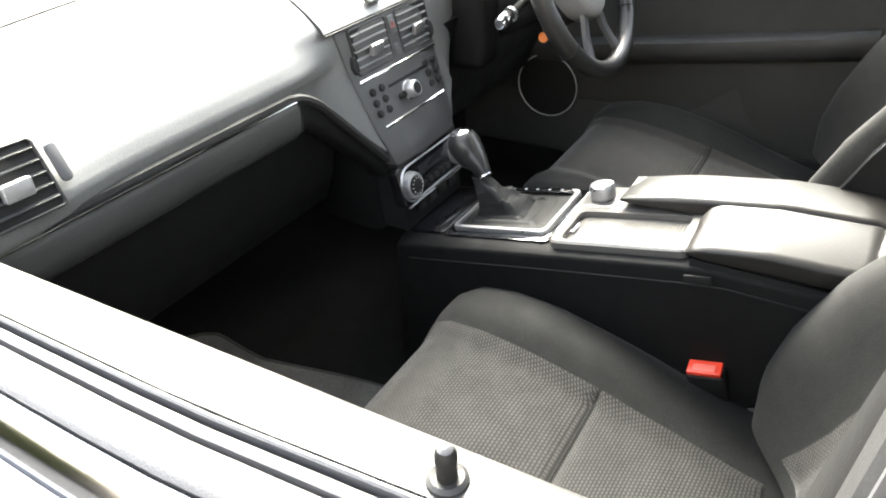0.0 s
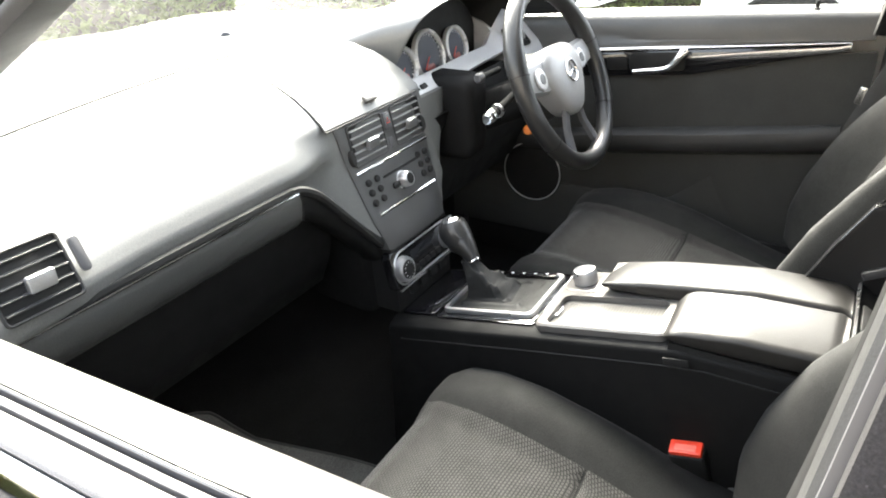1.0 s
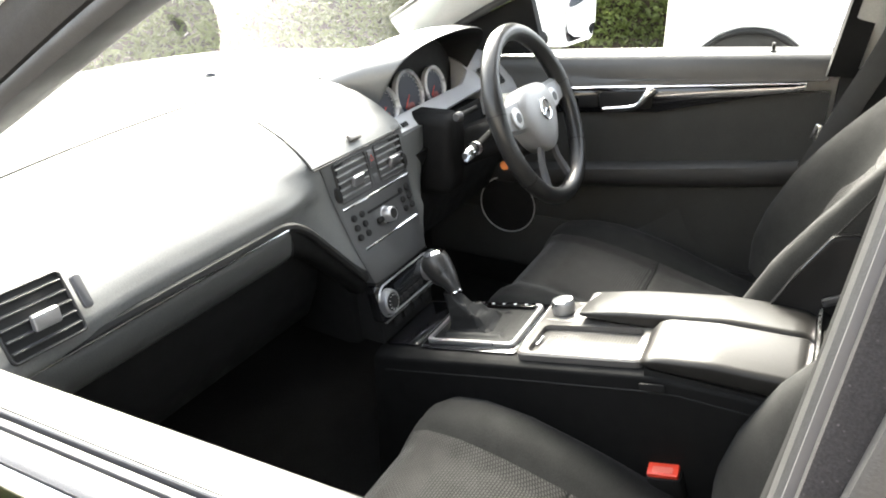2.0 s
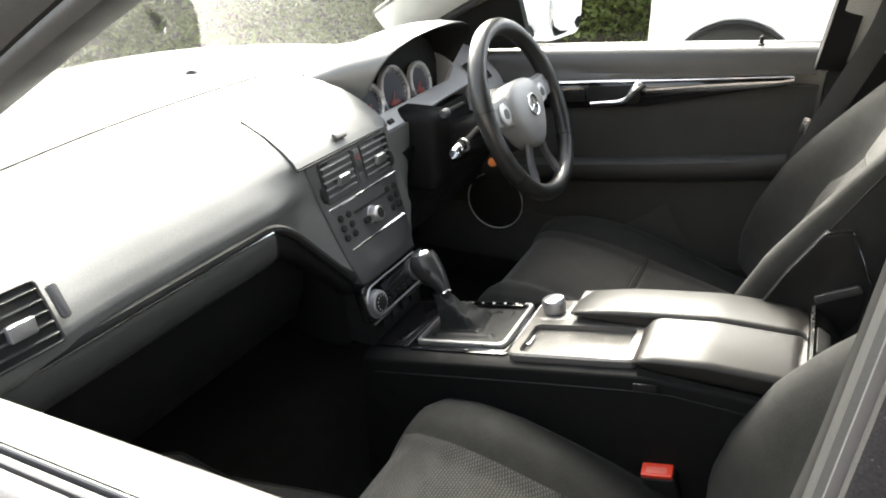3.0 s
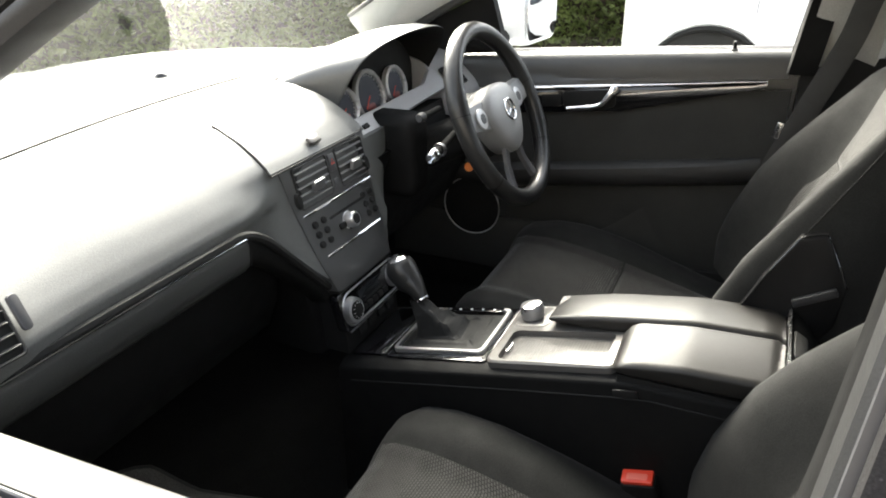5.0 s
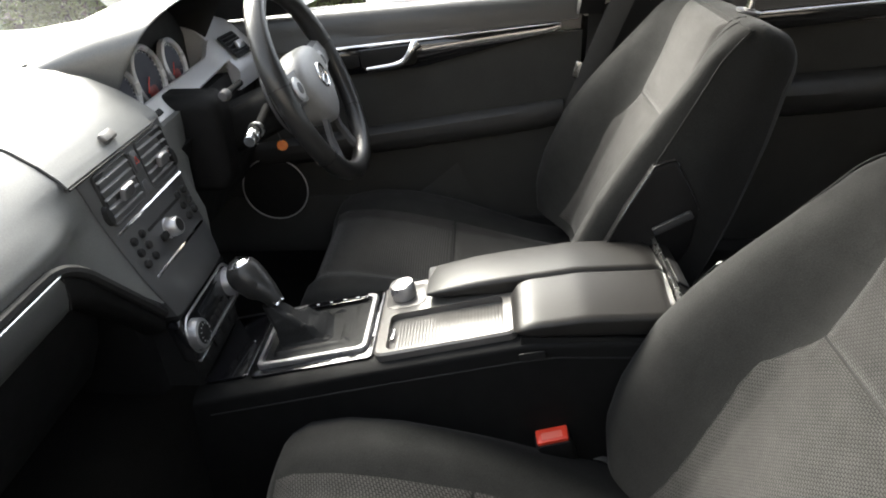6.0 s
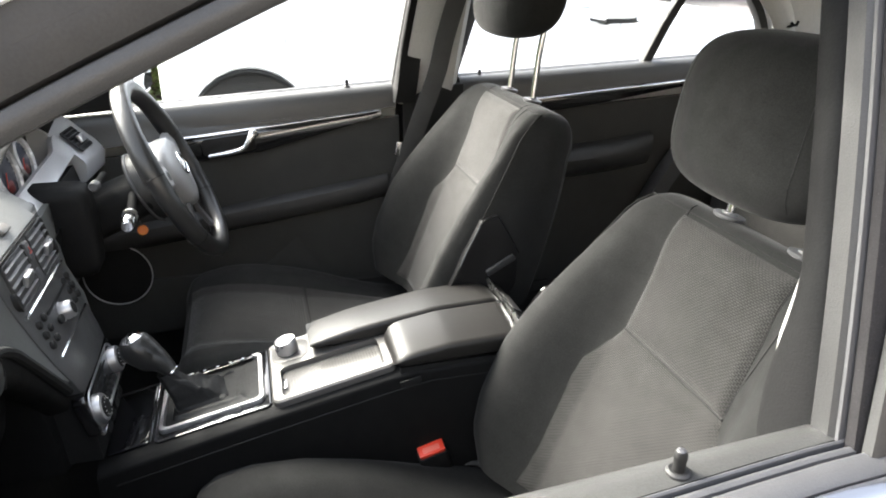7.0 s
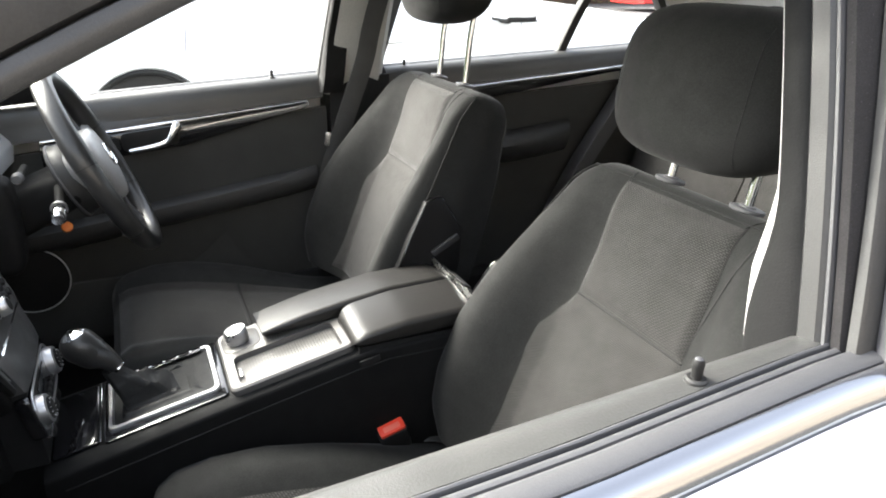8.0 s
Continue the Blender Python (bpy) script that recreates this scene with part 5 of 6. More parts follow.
for i in range(2):
    for j in range(3):
        for sx in (-1, 1):
            part("radio_button", at(lathe([(0.0001, 0.004), (0.005, 0.0035), (0.0062, 0.002), (0.0062, -0.002), (0.0001, -0.002)], 12), stack_m(sx * (0.062 + 0.023 * i), 0.766 - 0.0165 * j, 0.002)), DARK, stack)
# lower cheeks: from the glovebox lip round to the console, set back behind the pad's edge
for sx in (-1, 1):
    bm = bmesh.new()
    rings = []
    for k in range(17):
        z = 0.800 - 0.275 * k / 16
        w = interp(z, [0.52, 0.60, 0.66, 0.72, 0.76, 0.80], [0.105, 0.108, 0.122, 0.160, 0.205, 0.255])
        y = interp(z, [0.52, 0.60, 0.66, 0.72, 0.76, 0.80], [0.336, 0.342, 0.350, 0.360, 0.364, 0.366])
        rings.append([(XC + sx * 0.080, y, z), (XC + sx * (w - 0.03), y + 0.002, z), (XC + sx * (w - 0.006), y + 0.010, z), (XC + sx * w, y + 0.026, z), (XC + sx * (w - 0.004), y + 0.09, z), (XC + sx * (w - 0.02), y + 0.24, z), (XC + sx * 0.080, y + 0.24, z)])
    loft(bm, rings)
    part("lower_cheek", bm, DASH_LOW_SHADED, db)

# rounded side of the stack towards the column
bm = bmesh.new()
rings = []
for k in range(15):
    z = 0.846 - 0.20 * k / 14
    w, y = stack_w(z), stack_at(z)
    x1 = interp(z, [0.646, 0.70, 0.78, 0.846], [0.150, 0.180, 0.232, 0.262])
    x0 = XC + w + 0.003
    ye = 0.386
    rings.append([(x0, y + 0.012, z)] + [(x0 + (x1 - x0) * math.sin(radians(a)), ye - (ye - y - 0.012) * math.cos(radians(a)), z) for a in (15, 30, 45, 60, 75, 90)] + [(x1, ye + 0.04, z), (x0, ye + 0.04, z)])
loft(bm, rings)
part("stack_flank", bm, DASH, db)

# climate panel
bm = bmesh.new()
CM = frame_of((XC, 0.297, 0.612), (1, 0, 0), (0, 0.22, 1))
cp = part("climate_panel", at(pill(0.196, 0.072, 0.02, 0.012, 0.004), CM @ pose(0, 0, -0.018)), GLOSS, db, "gloss black heater panel")
part("panel_rim", at(tube([(x, y, 0.0) for x, y in rounded(0.186, 0.060, 0.026, 8)], 0.0020, 8, closed=True), CM @ pose(0, -0.001, 0.0022)), SATIN, cp, "satin silver rim")
for sx in (-1, 1):
    kb = part("climate_knob", at(lathe([(0.0001, 0.014), (0.019, 0.014), (0.0215, 0.0125), (0.0225, 0.008), (0.0235, 0.0), (0.0001, 0.0)], 32), CM @ pose(sx * 0.072, -0.002, 0.001)), SATIN, db, "silver ringed heater knob")
    part("knob_face", at(lathe([(0.0001, 0.003), (0.014, 0.0025), (0.0165, 0.0008), (0.0165, -0.001), (0.0001, -0.001)], 28), CM @ pose(sx * 0.072, -0.002, 0.0155)), DARK, kb)
    for a in range(12):
        an = 2 * math.pi * a / 12
        part("scale_mark", at(pill(0.0012, 0.003, 0.0006, 0.0004, 0.0002), CM @ pose(sx * 0.072 + 0.0135 * math.sin(an), -0.002 + 0.0135 * math.cos(an), 0.0182, 0, 0, -math.degrees(an))), WHITE, kb)
for k in range(5):
    part("climate_button", at(pill(0.015, 0.011, 0.004, 0.002, 0.001), CM @ pose(-0.036 + 0.018 * k, -0.016, 0.002)), DARK, cp)
part("climate_display", at(pill(0.086, 0.018, 0.001, 0.003, 0.0003), CM @ pose(0, 0.009, 0.0022)), DARKGLASS, cp)
bm = bmesh.new()
loft(bm, [[CM @ Vector((x, a - 0.036, b)) for a, b in ((-0.002, -0.002), (-0.002, 0.003), (0.002, 0.003), (0.002, -0.002))] for x in (-0.09, 0, 0.09)])
part("chrome_line", bm, CHROME, cp)
for k in range(4):
    part("rocker_switch", at(pill(0.022, 0.016, 0.006, 0.003, 0.002), frame_of((XC - 0.05 + 0.033 * k, 0.292, 0.562), (1, 0, 0), (0, 0.2, 1))), DARK, db)
bm = bmesh.new()
loft(bm, [[(XC + x, y, z) for y, z in ((0.304, 0.652), (0.300, 0.60), (0.296, 0.53), (0.40, 0.53), (0.42, 0.652))] for x in (-0.088, 0.088)])
part("lower_cover", bm, DARK, db)

# glovebox: chrome line, light upper lip, dark lid
GX0, GX1 = -0.69, -0.235
bm = bmesh.new()
loft(bm, [[(x, y, z) for y, z in ((0.341, 0.816), (0.336, 0.812), (0.334, 0.804), (0.335, 0.784), (0.339, 0.770), (0.350, 0.759), (0.372, 0.757), (0.40, 0.80))] for x in [GX0 + (GX1 - GX0) * k / 12 for k in range(13)]])
part("glovebox_lip", bm, LIP, db)
bm = bmesh.new()
LIPRUN = [((-0.2335, 0.816), (-0.2335, 0.771), 0.334), ((-0.220, 0.809), (-0.222, 0.767), 0.334), ((-0.204, 0.796), (-0.209, 0.759), 0.333), ((-0.185, 0.777), (-0.190, 0.745), 0.332), ((-0.150, 0.738), (-0.160, 0.717), 0.330), ((-0.118, 0.703), (-0.128, 0.684), 0.327), ((-0.090, 0.672), (-0.102, 0.655), 0.324), ((-0.074, 0.648), (-0.084, 0.630), 0.322)]
rings = []
for (tx, tz), (bx, bz), y in LIPRUN:
    a, b = Vector((tx, 0, tz)), Vector((bx, 0, bz))
    rings.append([a.lerp(b, f) + Vector((0, y + d, 0)) for f, d in ((-0.1, 0.03), (-0.05, 0.008), (0.05, 0.002), (0.2, 0.0), (0.65, 0.001), (0.9, 0.005), (1.05, 0.014), (1.1, 0.035), (0.5, 0.06))])
loft(bm, rings)
part("cheek_lip", bm, DASH_LOW_SHADED, db)
bm = bmesh.new()
loft(bm, [[(x, 0.3345 + a, 0.8150 + b) for a, b in ((0.003, -0.0016), (-0.001, -0.0014), (-0.0016, 0.0), (-0.001, 0.0012), (0.003, 0.0014))] for x in [GX0 + (GX1 + 0.004 - GX0) * k / 8 for k in range(9)]])
part("chrome_line", bm, CHROME, db, "thin chrome line over the glovebox")
bm = bmesh.new()
loft(bm, [[(x, y, z) for y, z in ((0.372, 0.768), (0.376, 0.72), (0.390, 0.65), (0.415, 0.595), (0.45, 0.57), (0.55, 0.57), (0.52, 0.768))] for x in [GX0 + (-0.13 - GX0) * k / 10 for k in range(11)]])
lid = part("glovebox_lid", bm, DASH_LOW_SHADED, db, "black glovebox lid")
part("lid_catch", at(pill(0.055, 0.022, 0.006, 0.006, 0.002), frame_of((-0.33, 0.378, 0.715), (1, 0, 0), (0, 0.15, -1))), DARK, lid)
# joint at the end of the lip
bm = tube([(-0.2345, 0.338, 0.818), (-0.2345, 0.3345, 0.808), (-0.2340, 0.3345, 0.790), (-0.2335, 0.338, 0.770)], 0.0018, 6)
part("panel_joint", bm, DARK, db)

# side vents at both ends
vm = frame_of((-0.612, 0.344, 0.868), (1, 0.05, -0.05), (0, 0.45, 1))
vent(db, vm, 0.086, 0.072, 5, LEVER)
part("vent_wheel", at(pill(0.012, 0.04, 0.006, 0.005, 0.002), vm @ pose(0.056, 0.004, -0.003)), SEAL, db)
bm = bmesh.new()
loft(bm, [[(x, y - 0.10 * (x - 0.62), z) for y, z in ((0.378, 0.79), (0.372, 0.826), (0.3765, 0.836), (0.441, 0.9005), (0.455, 0.911), (0.50, 0.926), (0.56, 0.93), (0.56, 0.79))] for x in (0.556, 0.562, 0.60, 0.65, 0.70)])
part("dash_end", bm, FASCIA, db, "silver end of the fascia")
vent(db, frame_of((0.618, 0.4035, 0.869), (1, -0.10, 0), (0, 0.7, 0.7)), 0.074, 0.057, 5, LEVER)

# instrument hood and dials
IX = 0.372
def brow(a, grow=0.0, back=0.0):
    """The hood's rear edge, a from 0 at its outer foot to pi at its inner foot."""
    q = math.sin(a)
    return Vector((IX + (0.196 + grow) * math.cos(a), 0.458 - 0.086 * q ** 0.3 + back, 0.872 + (0.139 + grow) * q ** 0.3))


bm = bmesh.new()
N = 40
AN = [math.pi * k / N for k in range(N + 1)]
foot = [Vector((IX + 0.232 * math.cos(a), 0.585 + 0.07 * math.sin(a), 0.925)) for a in AN]
rim = [brow(a) for a in AN]
rings = [[brow(a, -0.0015, -0.0005) for a in AN], [brow(a, 0.0, 0.0005) for a in AN], [brow(a, 0.001, 0.004) for a in AN]]
for t in (0.15, 0.3, 0.45, 0.6, 0.75, 0.9, 1.0):
    rings.append([r.lerp(f, t) + Vector((0, 0, 0.026 * math.sin(math.pi * t ** 0.8) * math.sin(a))) for r, f, a in zip(rim, foot, AN)])
loft(bm, rings, closed=False)
part("instrument_hood", bm, DASH, db, "arched hood over the dials")
bm = bmesh.new()
loft(bm, [[brow(a, -0.0014, -0.0008) for a in AN], [brow(a, -0.004, 0.004) for a in AN], [brow(a, -0.007, 0.03) for a in AN], [Vector((IX + 0.192 * math.cos(a), 0.496, 0.838 + 0.150 * math.sin(a) ** 0.4)) for a in AN]], closed=False)
part("hood_lining", bm, DARK, db, "black lining of the hood")
bm = bmesh.new()
sheet(lambda u, v: (IX + 0.190 * math.cos(math.pi * u) * (0.2 + 0.8 * v), 0.492, 0.820 + 0.165 * math.sin(math.pi * u) ** 0.5 * v), 24, 4, thick=0.01, bm=bm)
part("dial_panel", bm, DARK, db)
for x, r, z in ((0.232, 0.040, 0.876), (0.325, 0.053, 0.880), (0.436, 0.043, 0.878)):
    gm = frame_of((x, 0.464, z), (1, 0, 0), (0, 0.22, 1))
    gg = part("dial", at(lathe([(0.0001, 0.001), (r - 0.004, 0.001), (r - 0.003, -0.004), (0.0001, -0.004)], 36), gm), DIAL, db, "dark blue dial")
    part("dial_ring", at(lathe([(r - 0.006, 0.0), (r - 0.006, 0.006), (r - 0.002, 0.010), (r + 0.002, 0.007), (r + 0.002, -0.003)], 36), gm), RING, gg, "silver dial ring")
    for a in range(21):
        an = radians(-125 + 250 * a / 20)
        part("scale_mark", at(pill(0.0016, 0.006 if a % 2 == 0 else 0.0035, 0.0006, 0.0005, 0.0002), gm @ pose((r - 0.009) * math.sin(an), (r - 0.009) * math.cos(an), 0.0012, 0, 0, -math.degrees(an))), WHITE, gg)
    part("needle", at(pill(0.0014, r * 0.62, 0.0012, 0.0005, 0.0003), gm @ pose(-r * 0.22, -r * 0.22, 0.003, 0, 0, 135)), RED, gg)
    part("dial_display", at(pill(r * 0.62, r * 0.40, 0.0008, r * 0.16, 0.0003), gm @ pose(0, -r * 0.50, 0.0012)), DIAL_RED, gg)
# silver fascia strip under the dials, and the dark slope up to it
def strip(x):
    """Upper and lower edge, (y, z) each, of the silver strip."""
    t = (x - 0.140) / 0.415
    lift = 0.022 * smoothstep(0.50, 0.552, x)
    return (0.412 + 0.012 * t + 0.3 * lift, 0.869 + 0.002 * t + lift), (0.385 + 0.012 * t, 0.843 + 0.012 * t)


bm = bmesh.new()
rings = []
for x in [0.140 + 0.425 * k / 30 for k in range(31)]:
    (yu, zu), (yl, zl) = strip(x)
    rings.append([(x, yu + 0.012, zu - 0.004), (x, yu + 0.002, zu), (x, yu, zu - 0.001), (x, yl, zl), (x, yl + 0.001, zl - 0.004), (x, yl + 0.012, zl - 0.012), (x, yl + 0.03, zl - 0.012)])
loft(bm, rings)
part("driver_fascia", bm, FASCIA, db, "silver fascia strip under the dials")
bm = bmesh.new()
rings = []
for x in [0.141 + 0.418 * k / 12 for k in range(13)]:
    (yu, zu), _ = strip(x)
    rings.append([(x, yu + 0.0122, 0.8655), (x, 0.445, 0.847), (x, 0.466, 0.824), (x, 0.466, 0.80), (x, yu + 0.0122, 0.83)])
loft(bm, rings)
part("dial_bezel", bm, STACK, db, "charcoal slope below the dials")
bm = bmesh.new()
loft(bm, [[(x, y, z) for y, z in ((0.405, 0.828), (0.396, 0.79), (0.40, 0.66), (0.44, 0.56), (0.60, 0.56), (0.60, 0.80))] for x in (0.135, 0.30, 0.50, 0.70)])
part("knee_panel", bm, DARK, db)
for x in (0.158, 0.186):
    part("fascia_button", at(pill(0.020, 0.010, 0.004, 0.002, 0.001), frame_of((x + 0.012, 0.398, 0.8545), (1, 0.03, 0.02), (0, 0.70, 0.70))), DARK, db)

# ---- steering column and wheel ----
WM = frame_of((0.372, 0.185, 0.855), (1, 0, 0), (0, math.sin(radians(24)), math.cos(radians(24))))   # z towards the driver
sc = thing("steering_column", "black steering column shroud with stalks", "steering column")
bm = bmesh.new()
rings = []
for d, w, h in ((-0.035, 0.058, 0.050), (-0.06, 0.068, 0.058), (-0.12, 0.072, 0.062), (-0.20, 0.074, 0.064)):
    rings.append([WM @ Vector((a, b - 0.010, d)) for a, b in rounded(2 * w, 2 * h * 0.6, 0.024)])
loft(bm, rings)
part("shroud", bm, BLACK_SHADED, sc)
cl = part("wheel_collar", at(lathe([(0.030, -0.010), (0.052, -0.014), (0.066, -0.030), (0.070, -0.052), (0.066, -0.060), (0.050, -0.062)], 40), WM @ pose(0, -0.006, -0.012)), PILLAR_DARK, sc, "black collar behind the wheel")
# lighter ring draws the highlight along the collar's edge
part("collar_highlight", at(tube([(0.0705 * math.cos(a), 0.0705 * math.sin(a), 0) for a in (2 * math.pi * k / 40 for k in range(40))], 0.0028, 8, closed=True), WM @ pose(0, -0.006, -0.066)), SEAL, cl)
bm = bmesh.new()
loft(bm, [[(0.276 + a * g, y, 0.781 + b * g) for a, b in rounded(0.078, 0.172, 0.022, 8)] for y, g in ((0.318, 0.55), (0.321, 0.80), (0.328, 0.93), (0.338, 0.985), (0.35, 1.0), (0.42, 1.0))])
part("side_cover", bm, BLACK_SHADED, sc)
st = part("stalk", tube(spline([(0.31, 0.256, 0.830), (0.245, 0.252, 0.822), (0.199, 0.251, 0.816)], 4), [0.0075] * 5 + [0.008, 0.0095, 0.0105, 0.0115]), BLACK_SHADED, sc, "black stalk with a bright end")
part("stalk_end", tube([(0.198, 0.251, 0.816), (0.184, 0.252, 0.813), (0.178, 0.252, 0.812)], [0.013, 0.0125, 0.009], 14), CHROME, st)
part("stalk_band", tube([(0.223, 0.2515, 0.8185), (0.216, 0.2515, 0.8178)], 0.0135, 14), SILVER, st)
st = part("stalk", tube(spline([(0.33, 0.304, 0.866), (0.29, 0.305, 0.866), (0.258, 0.306, 0.866)], 4), [0.006] * 6 + [0.007, 0.0075, 0.008]), BLACK_SHADED, sc)
part("stalk_end", tube([(0.262, 0.306, 0.866), (0.250, 0.307, 0.866), (0.246, 0.307, 0.866)], [0.0095, 0.0092, 0.007], 14), SEAL, st)

sw = thing("steering_wheel", "black leather steering wheel with silver spoke trim", "steering wheel")
R = 0.172
bm = bmesh.new()
rings = []
for k in range(65):
    a = 2 * math.pi * k / 64
    c = WM @ Vector((R * math.cos(a), R * math.sin(a), 0))
    er = (WM.to_3x3() @ Vector((math.cos(a), math.sin(a), 0)))
    ez = WM.to_3x3() @ Vector((0, 0, 1))
    fat = 1.0 + 0.10 * math.exp(-((math.sin(a) - 0.35) / 0.2) ** 2)
    rings.append([c + fat * (0.0170 * math.cos(b) * er + 0.0178 * math.sin(b) * ez) for b in (2 * math.pi * j / 14 for j in range(14))])
loft(bm, rings, cap=False)
rimo = part("rim", bm, LEATHER, sw, "black leather rim")
for a in (12, 168, 215, 325):
    a = radians(a)
    er = WM.to_3x3() @ Vector((math.cos(a), math.sin(a), 0))
    ez = WM.to_3x3() @ Vector((0, 0, 1))
    c = WM @ Vector((R * math.cos(a), R * math.sin(a), 0))
    bm = bmesh.new()
    tube([c + 0.0185 * math.cos(b) * er + 0.0192 * math.sin(b) * ez for b in (2 * math.pi * j / 16 for j in range(16))], 0.0008, 5, closed=True, bm=bm)
    part("rim_seam", bm, DARK, rimo)
# hub with airbag cover
half = [(0.0, 0.062), (0.034, 0.060), (0.060, 0.051), (0.077, 0.034), (0.081, 0.012), (0.073, -0.014), (0.054, -0.046), (0.030, -0.070), (0.0, -0.079)]
shield = spline([(x, y, 0) for x, y in half], 4)
shield = [(p.x, p.y) for p in shield] + [(-p.x, p.y) for p in reversed(shield[1:-1])]
bm = bmesh.new()
loft(bm, [[WM @ Vector((x * g, y * g, d)) for x, y in shield] for d, g in ((-0.045, 0.80), (-0.030, 0.97), (-0.008, 1.0), (0.004, 0.985), (0.010, 0.94), (0.015, 0.82), (0.0185, 0.58), (0.020, 0.28), (0.0203, 0.08))])
hub = part("hub", bm, HUB, sw, "satin grey airbag cover")
part("badge_ring", at(tube([(0.021 * math.cos(a), 0.021 * math.sin(a), 0) for a in (2 * math.pi * k / 28 for k in range(28))], 0.0022, 8, closed=True), WM @ pose(0, 0.004, 0.0215)), CHROME, hub, "chrome ring")
for k in range(3):
    an = radians(90 + 120 * k)
    part("badge_spoke", at(tube([(0, 0, 0), (0.02 * math.cos(an), 0.02 * math.sin(an), 0)], [0.0028, 0.001], 6), WM @ pose(0, 0.004, 0.0215)), CHROME, hub)
# spokes: two side, two lower
for sx in (-1, 1):
    bm = bmesh.new()
    loft(bm, [[WM @ Vector((sx * x, y + b, d + c)) for b, c in ((-h, -0.006), (-h * 0.8, 0.005), (0, 0.008), (h * 0.8, 0.005), (h, -0.006), (0, -0.012))] for x, y, h, d in ((0.050, 0.014, 0.034, 0.0), (0.09, 0.016, 0.033, -0.004), (0.125, 0.020, 0.029, -0.007), (0.165, 0.024, 0.026, -0.004))])
    sp = part("spoke", bm, HUB, sw, "satin grey side spoke")
    part("button_pad", at(lathe([(0.0001, 0.006), (0.012, 0.006), (0.0155, 0.004), (0.0165, 0.0), (0.0001, -0.002)], 24), WM @ pose(sx * 0.098, 0.014, 0.003) @ Matrix.Diagonal((1.25, 1.25, 0.6, 1))), FASCIA, sp, "silver button pad")
    part("button_face", at(lathe([(0.0001, 0.001), (0.007, 0.0008), (0.0075, -0.001), (0.0001, -0.001)], 16), WM @ pose(sx * 0.098, 0.014, 0.0068) @ Matrix.Diagonal((1.4, 1.4, 1, 1))), STACK, sp)
    bm = bmesh.new()
    loft(bm, [[WM @ Vector((sx * x + a, y, d + c)) for a, c in ((-w, -0.004), (-w * 0.7, 0.003), (0, 0.005), (w * 0.7, 0.003), (w, -0.004), (0, -0.008))] for x, y, w, d in ((0.030, -0.060, 0.013, -0.004), (0.042, -0.10, 0.012, -0.010), (0.056, -0.14, 0.014, -0.008), (0.066, -0.165, 0.018, -0.003))])
    part("lower_spoke", bm, SEAL, sw, "dark satin lower spoke")

# tag and cord hanging below the column
tg = thing("key_tag", "small orange tag on a short cord below the column", "key tag")
part("tag", at(lathe([(0.0001, 0.002), (0.009, 0.002), (0.0105, 0.0005), (0.0105, -0.001), (0.0001, -0.002)], 18), frame_of((0.381, 0.261, 0.732), (0.25, -1, 0), (0.3, 0, 1))), ORANGE, tg, "orange plastic tag")
part("cord", tube(spline([(0.381, 0.262, 0.741), (0.378, 0.266, 0.760), (0.372, 0.275, 0.785)], 6), 0.0012, 6), SEAL, tg, "thin grey cord")
# pedals far in the dark
pd2 = thing("pedals", "black pedals in the driver's footwell", "pedal")
for x in (0.33, 0.46):
    part("pedal", at(pill(0.06, 0.09, 0.012, 0.01, 0.003), pose(x, 0.72, 0.42, 40)), RUBBER, pd2)
    part("pedal_arm", tube([(x, 0.725, 0.42), (x, 0.80, 0.62)], 0.008), DARK, pd2)

# ---- centre console ----
def con_z(y):
    return 0.590 - 0.215 * y


cc = thing("centre_console", "black centre console with chrome framed gear gate and open tray", "console")
bm = bmesh.new()
rings = []
for k in range(25):
    y = 0.305 - 0.72 * k / 24
    z = con_z(y) if y > -0.17 else 0.6266 + (con_z(y) - 0.6266) * 0.15
    w = 0.108 + 0.004 * smoothstep(0.0, -0.3, -y)
    wb = w + 0.012
    rings.append([(XC - wb, y, 0.24), (XC - w - 0.003, y, z - 0.10), (XC - w, y, z - 0.016), (XC - w + 0.001, y, z - 0.011), (XC - w + 0.0035, y, z - 0.0085), (XC - w + 0.02, y, z - 0.0015),
                  (XC + w - 0.02, y, z - 0.0015), (XC + w - 0.0035, y, z - 0.0085), (XC + w - 0.001, y, z - 0.011), (XC + w, y, z - 0.016), (XC + w + 0.003, y, z - 0.10), (XC + wb, y, 0.24)])
loft(bm, rings)
body = part("console_body", bm, DASH_LOW_SHADED, cc)
# seam along the flank, small label
for sx in (-1, 1):
    bm = tube([(XC + sx * (0.1095 + 0.004 * smoothstep(0, -0.3, -y)), y, con_z(max(y, -0.2)) - 0.034) for y in [0.28 - 0.66 * k / 12 for k in range(13)]], 0.0016, 6)
    part("flank_joint", bm, DARK, body)
part("flank_badge", at(pill(0.035, 0.012, 0.002, 0.002, 0.0006), frame_of((XC - 0.1125, -0.18, 0.605), (0, -1, 0.2), (0, 0.2, 1))), DARK, body)


def deck(x, y, up=0.0):
    """A point on the sloping top; y along the car."""
    return Vector((XC + x, y, con_z(y) + up))


def deck_m(x, y, up=0.0):
    return frame_of(deck(x, y, up), (1, 0, 0), (0, 1, -0.215))


# ashtray lid ahead of the gate, gloss black
part("ashtray_lid", at(pill(0.165, 0.066, 0.006, 0.006, 0.003), deck_m(0.0, 0.262, -0.002)), GLOSS, cc, "gloss black ashtray lid")
part("chrome_line", at(pill(0.165, 0.003, 0.004, 0.001, 0.0008), deck_m(0.0, 0.2275, 0.001)), CHROME, cc)
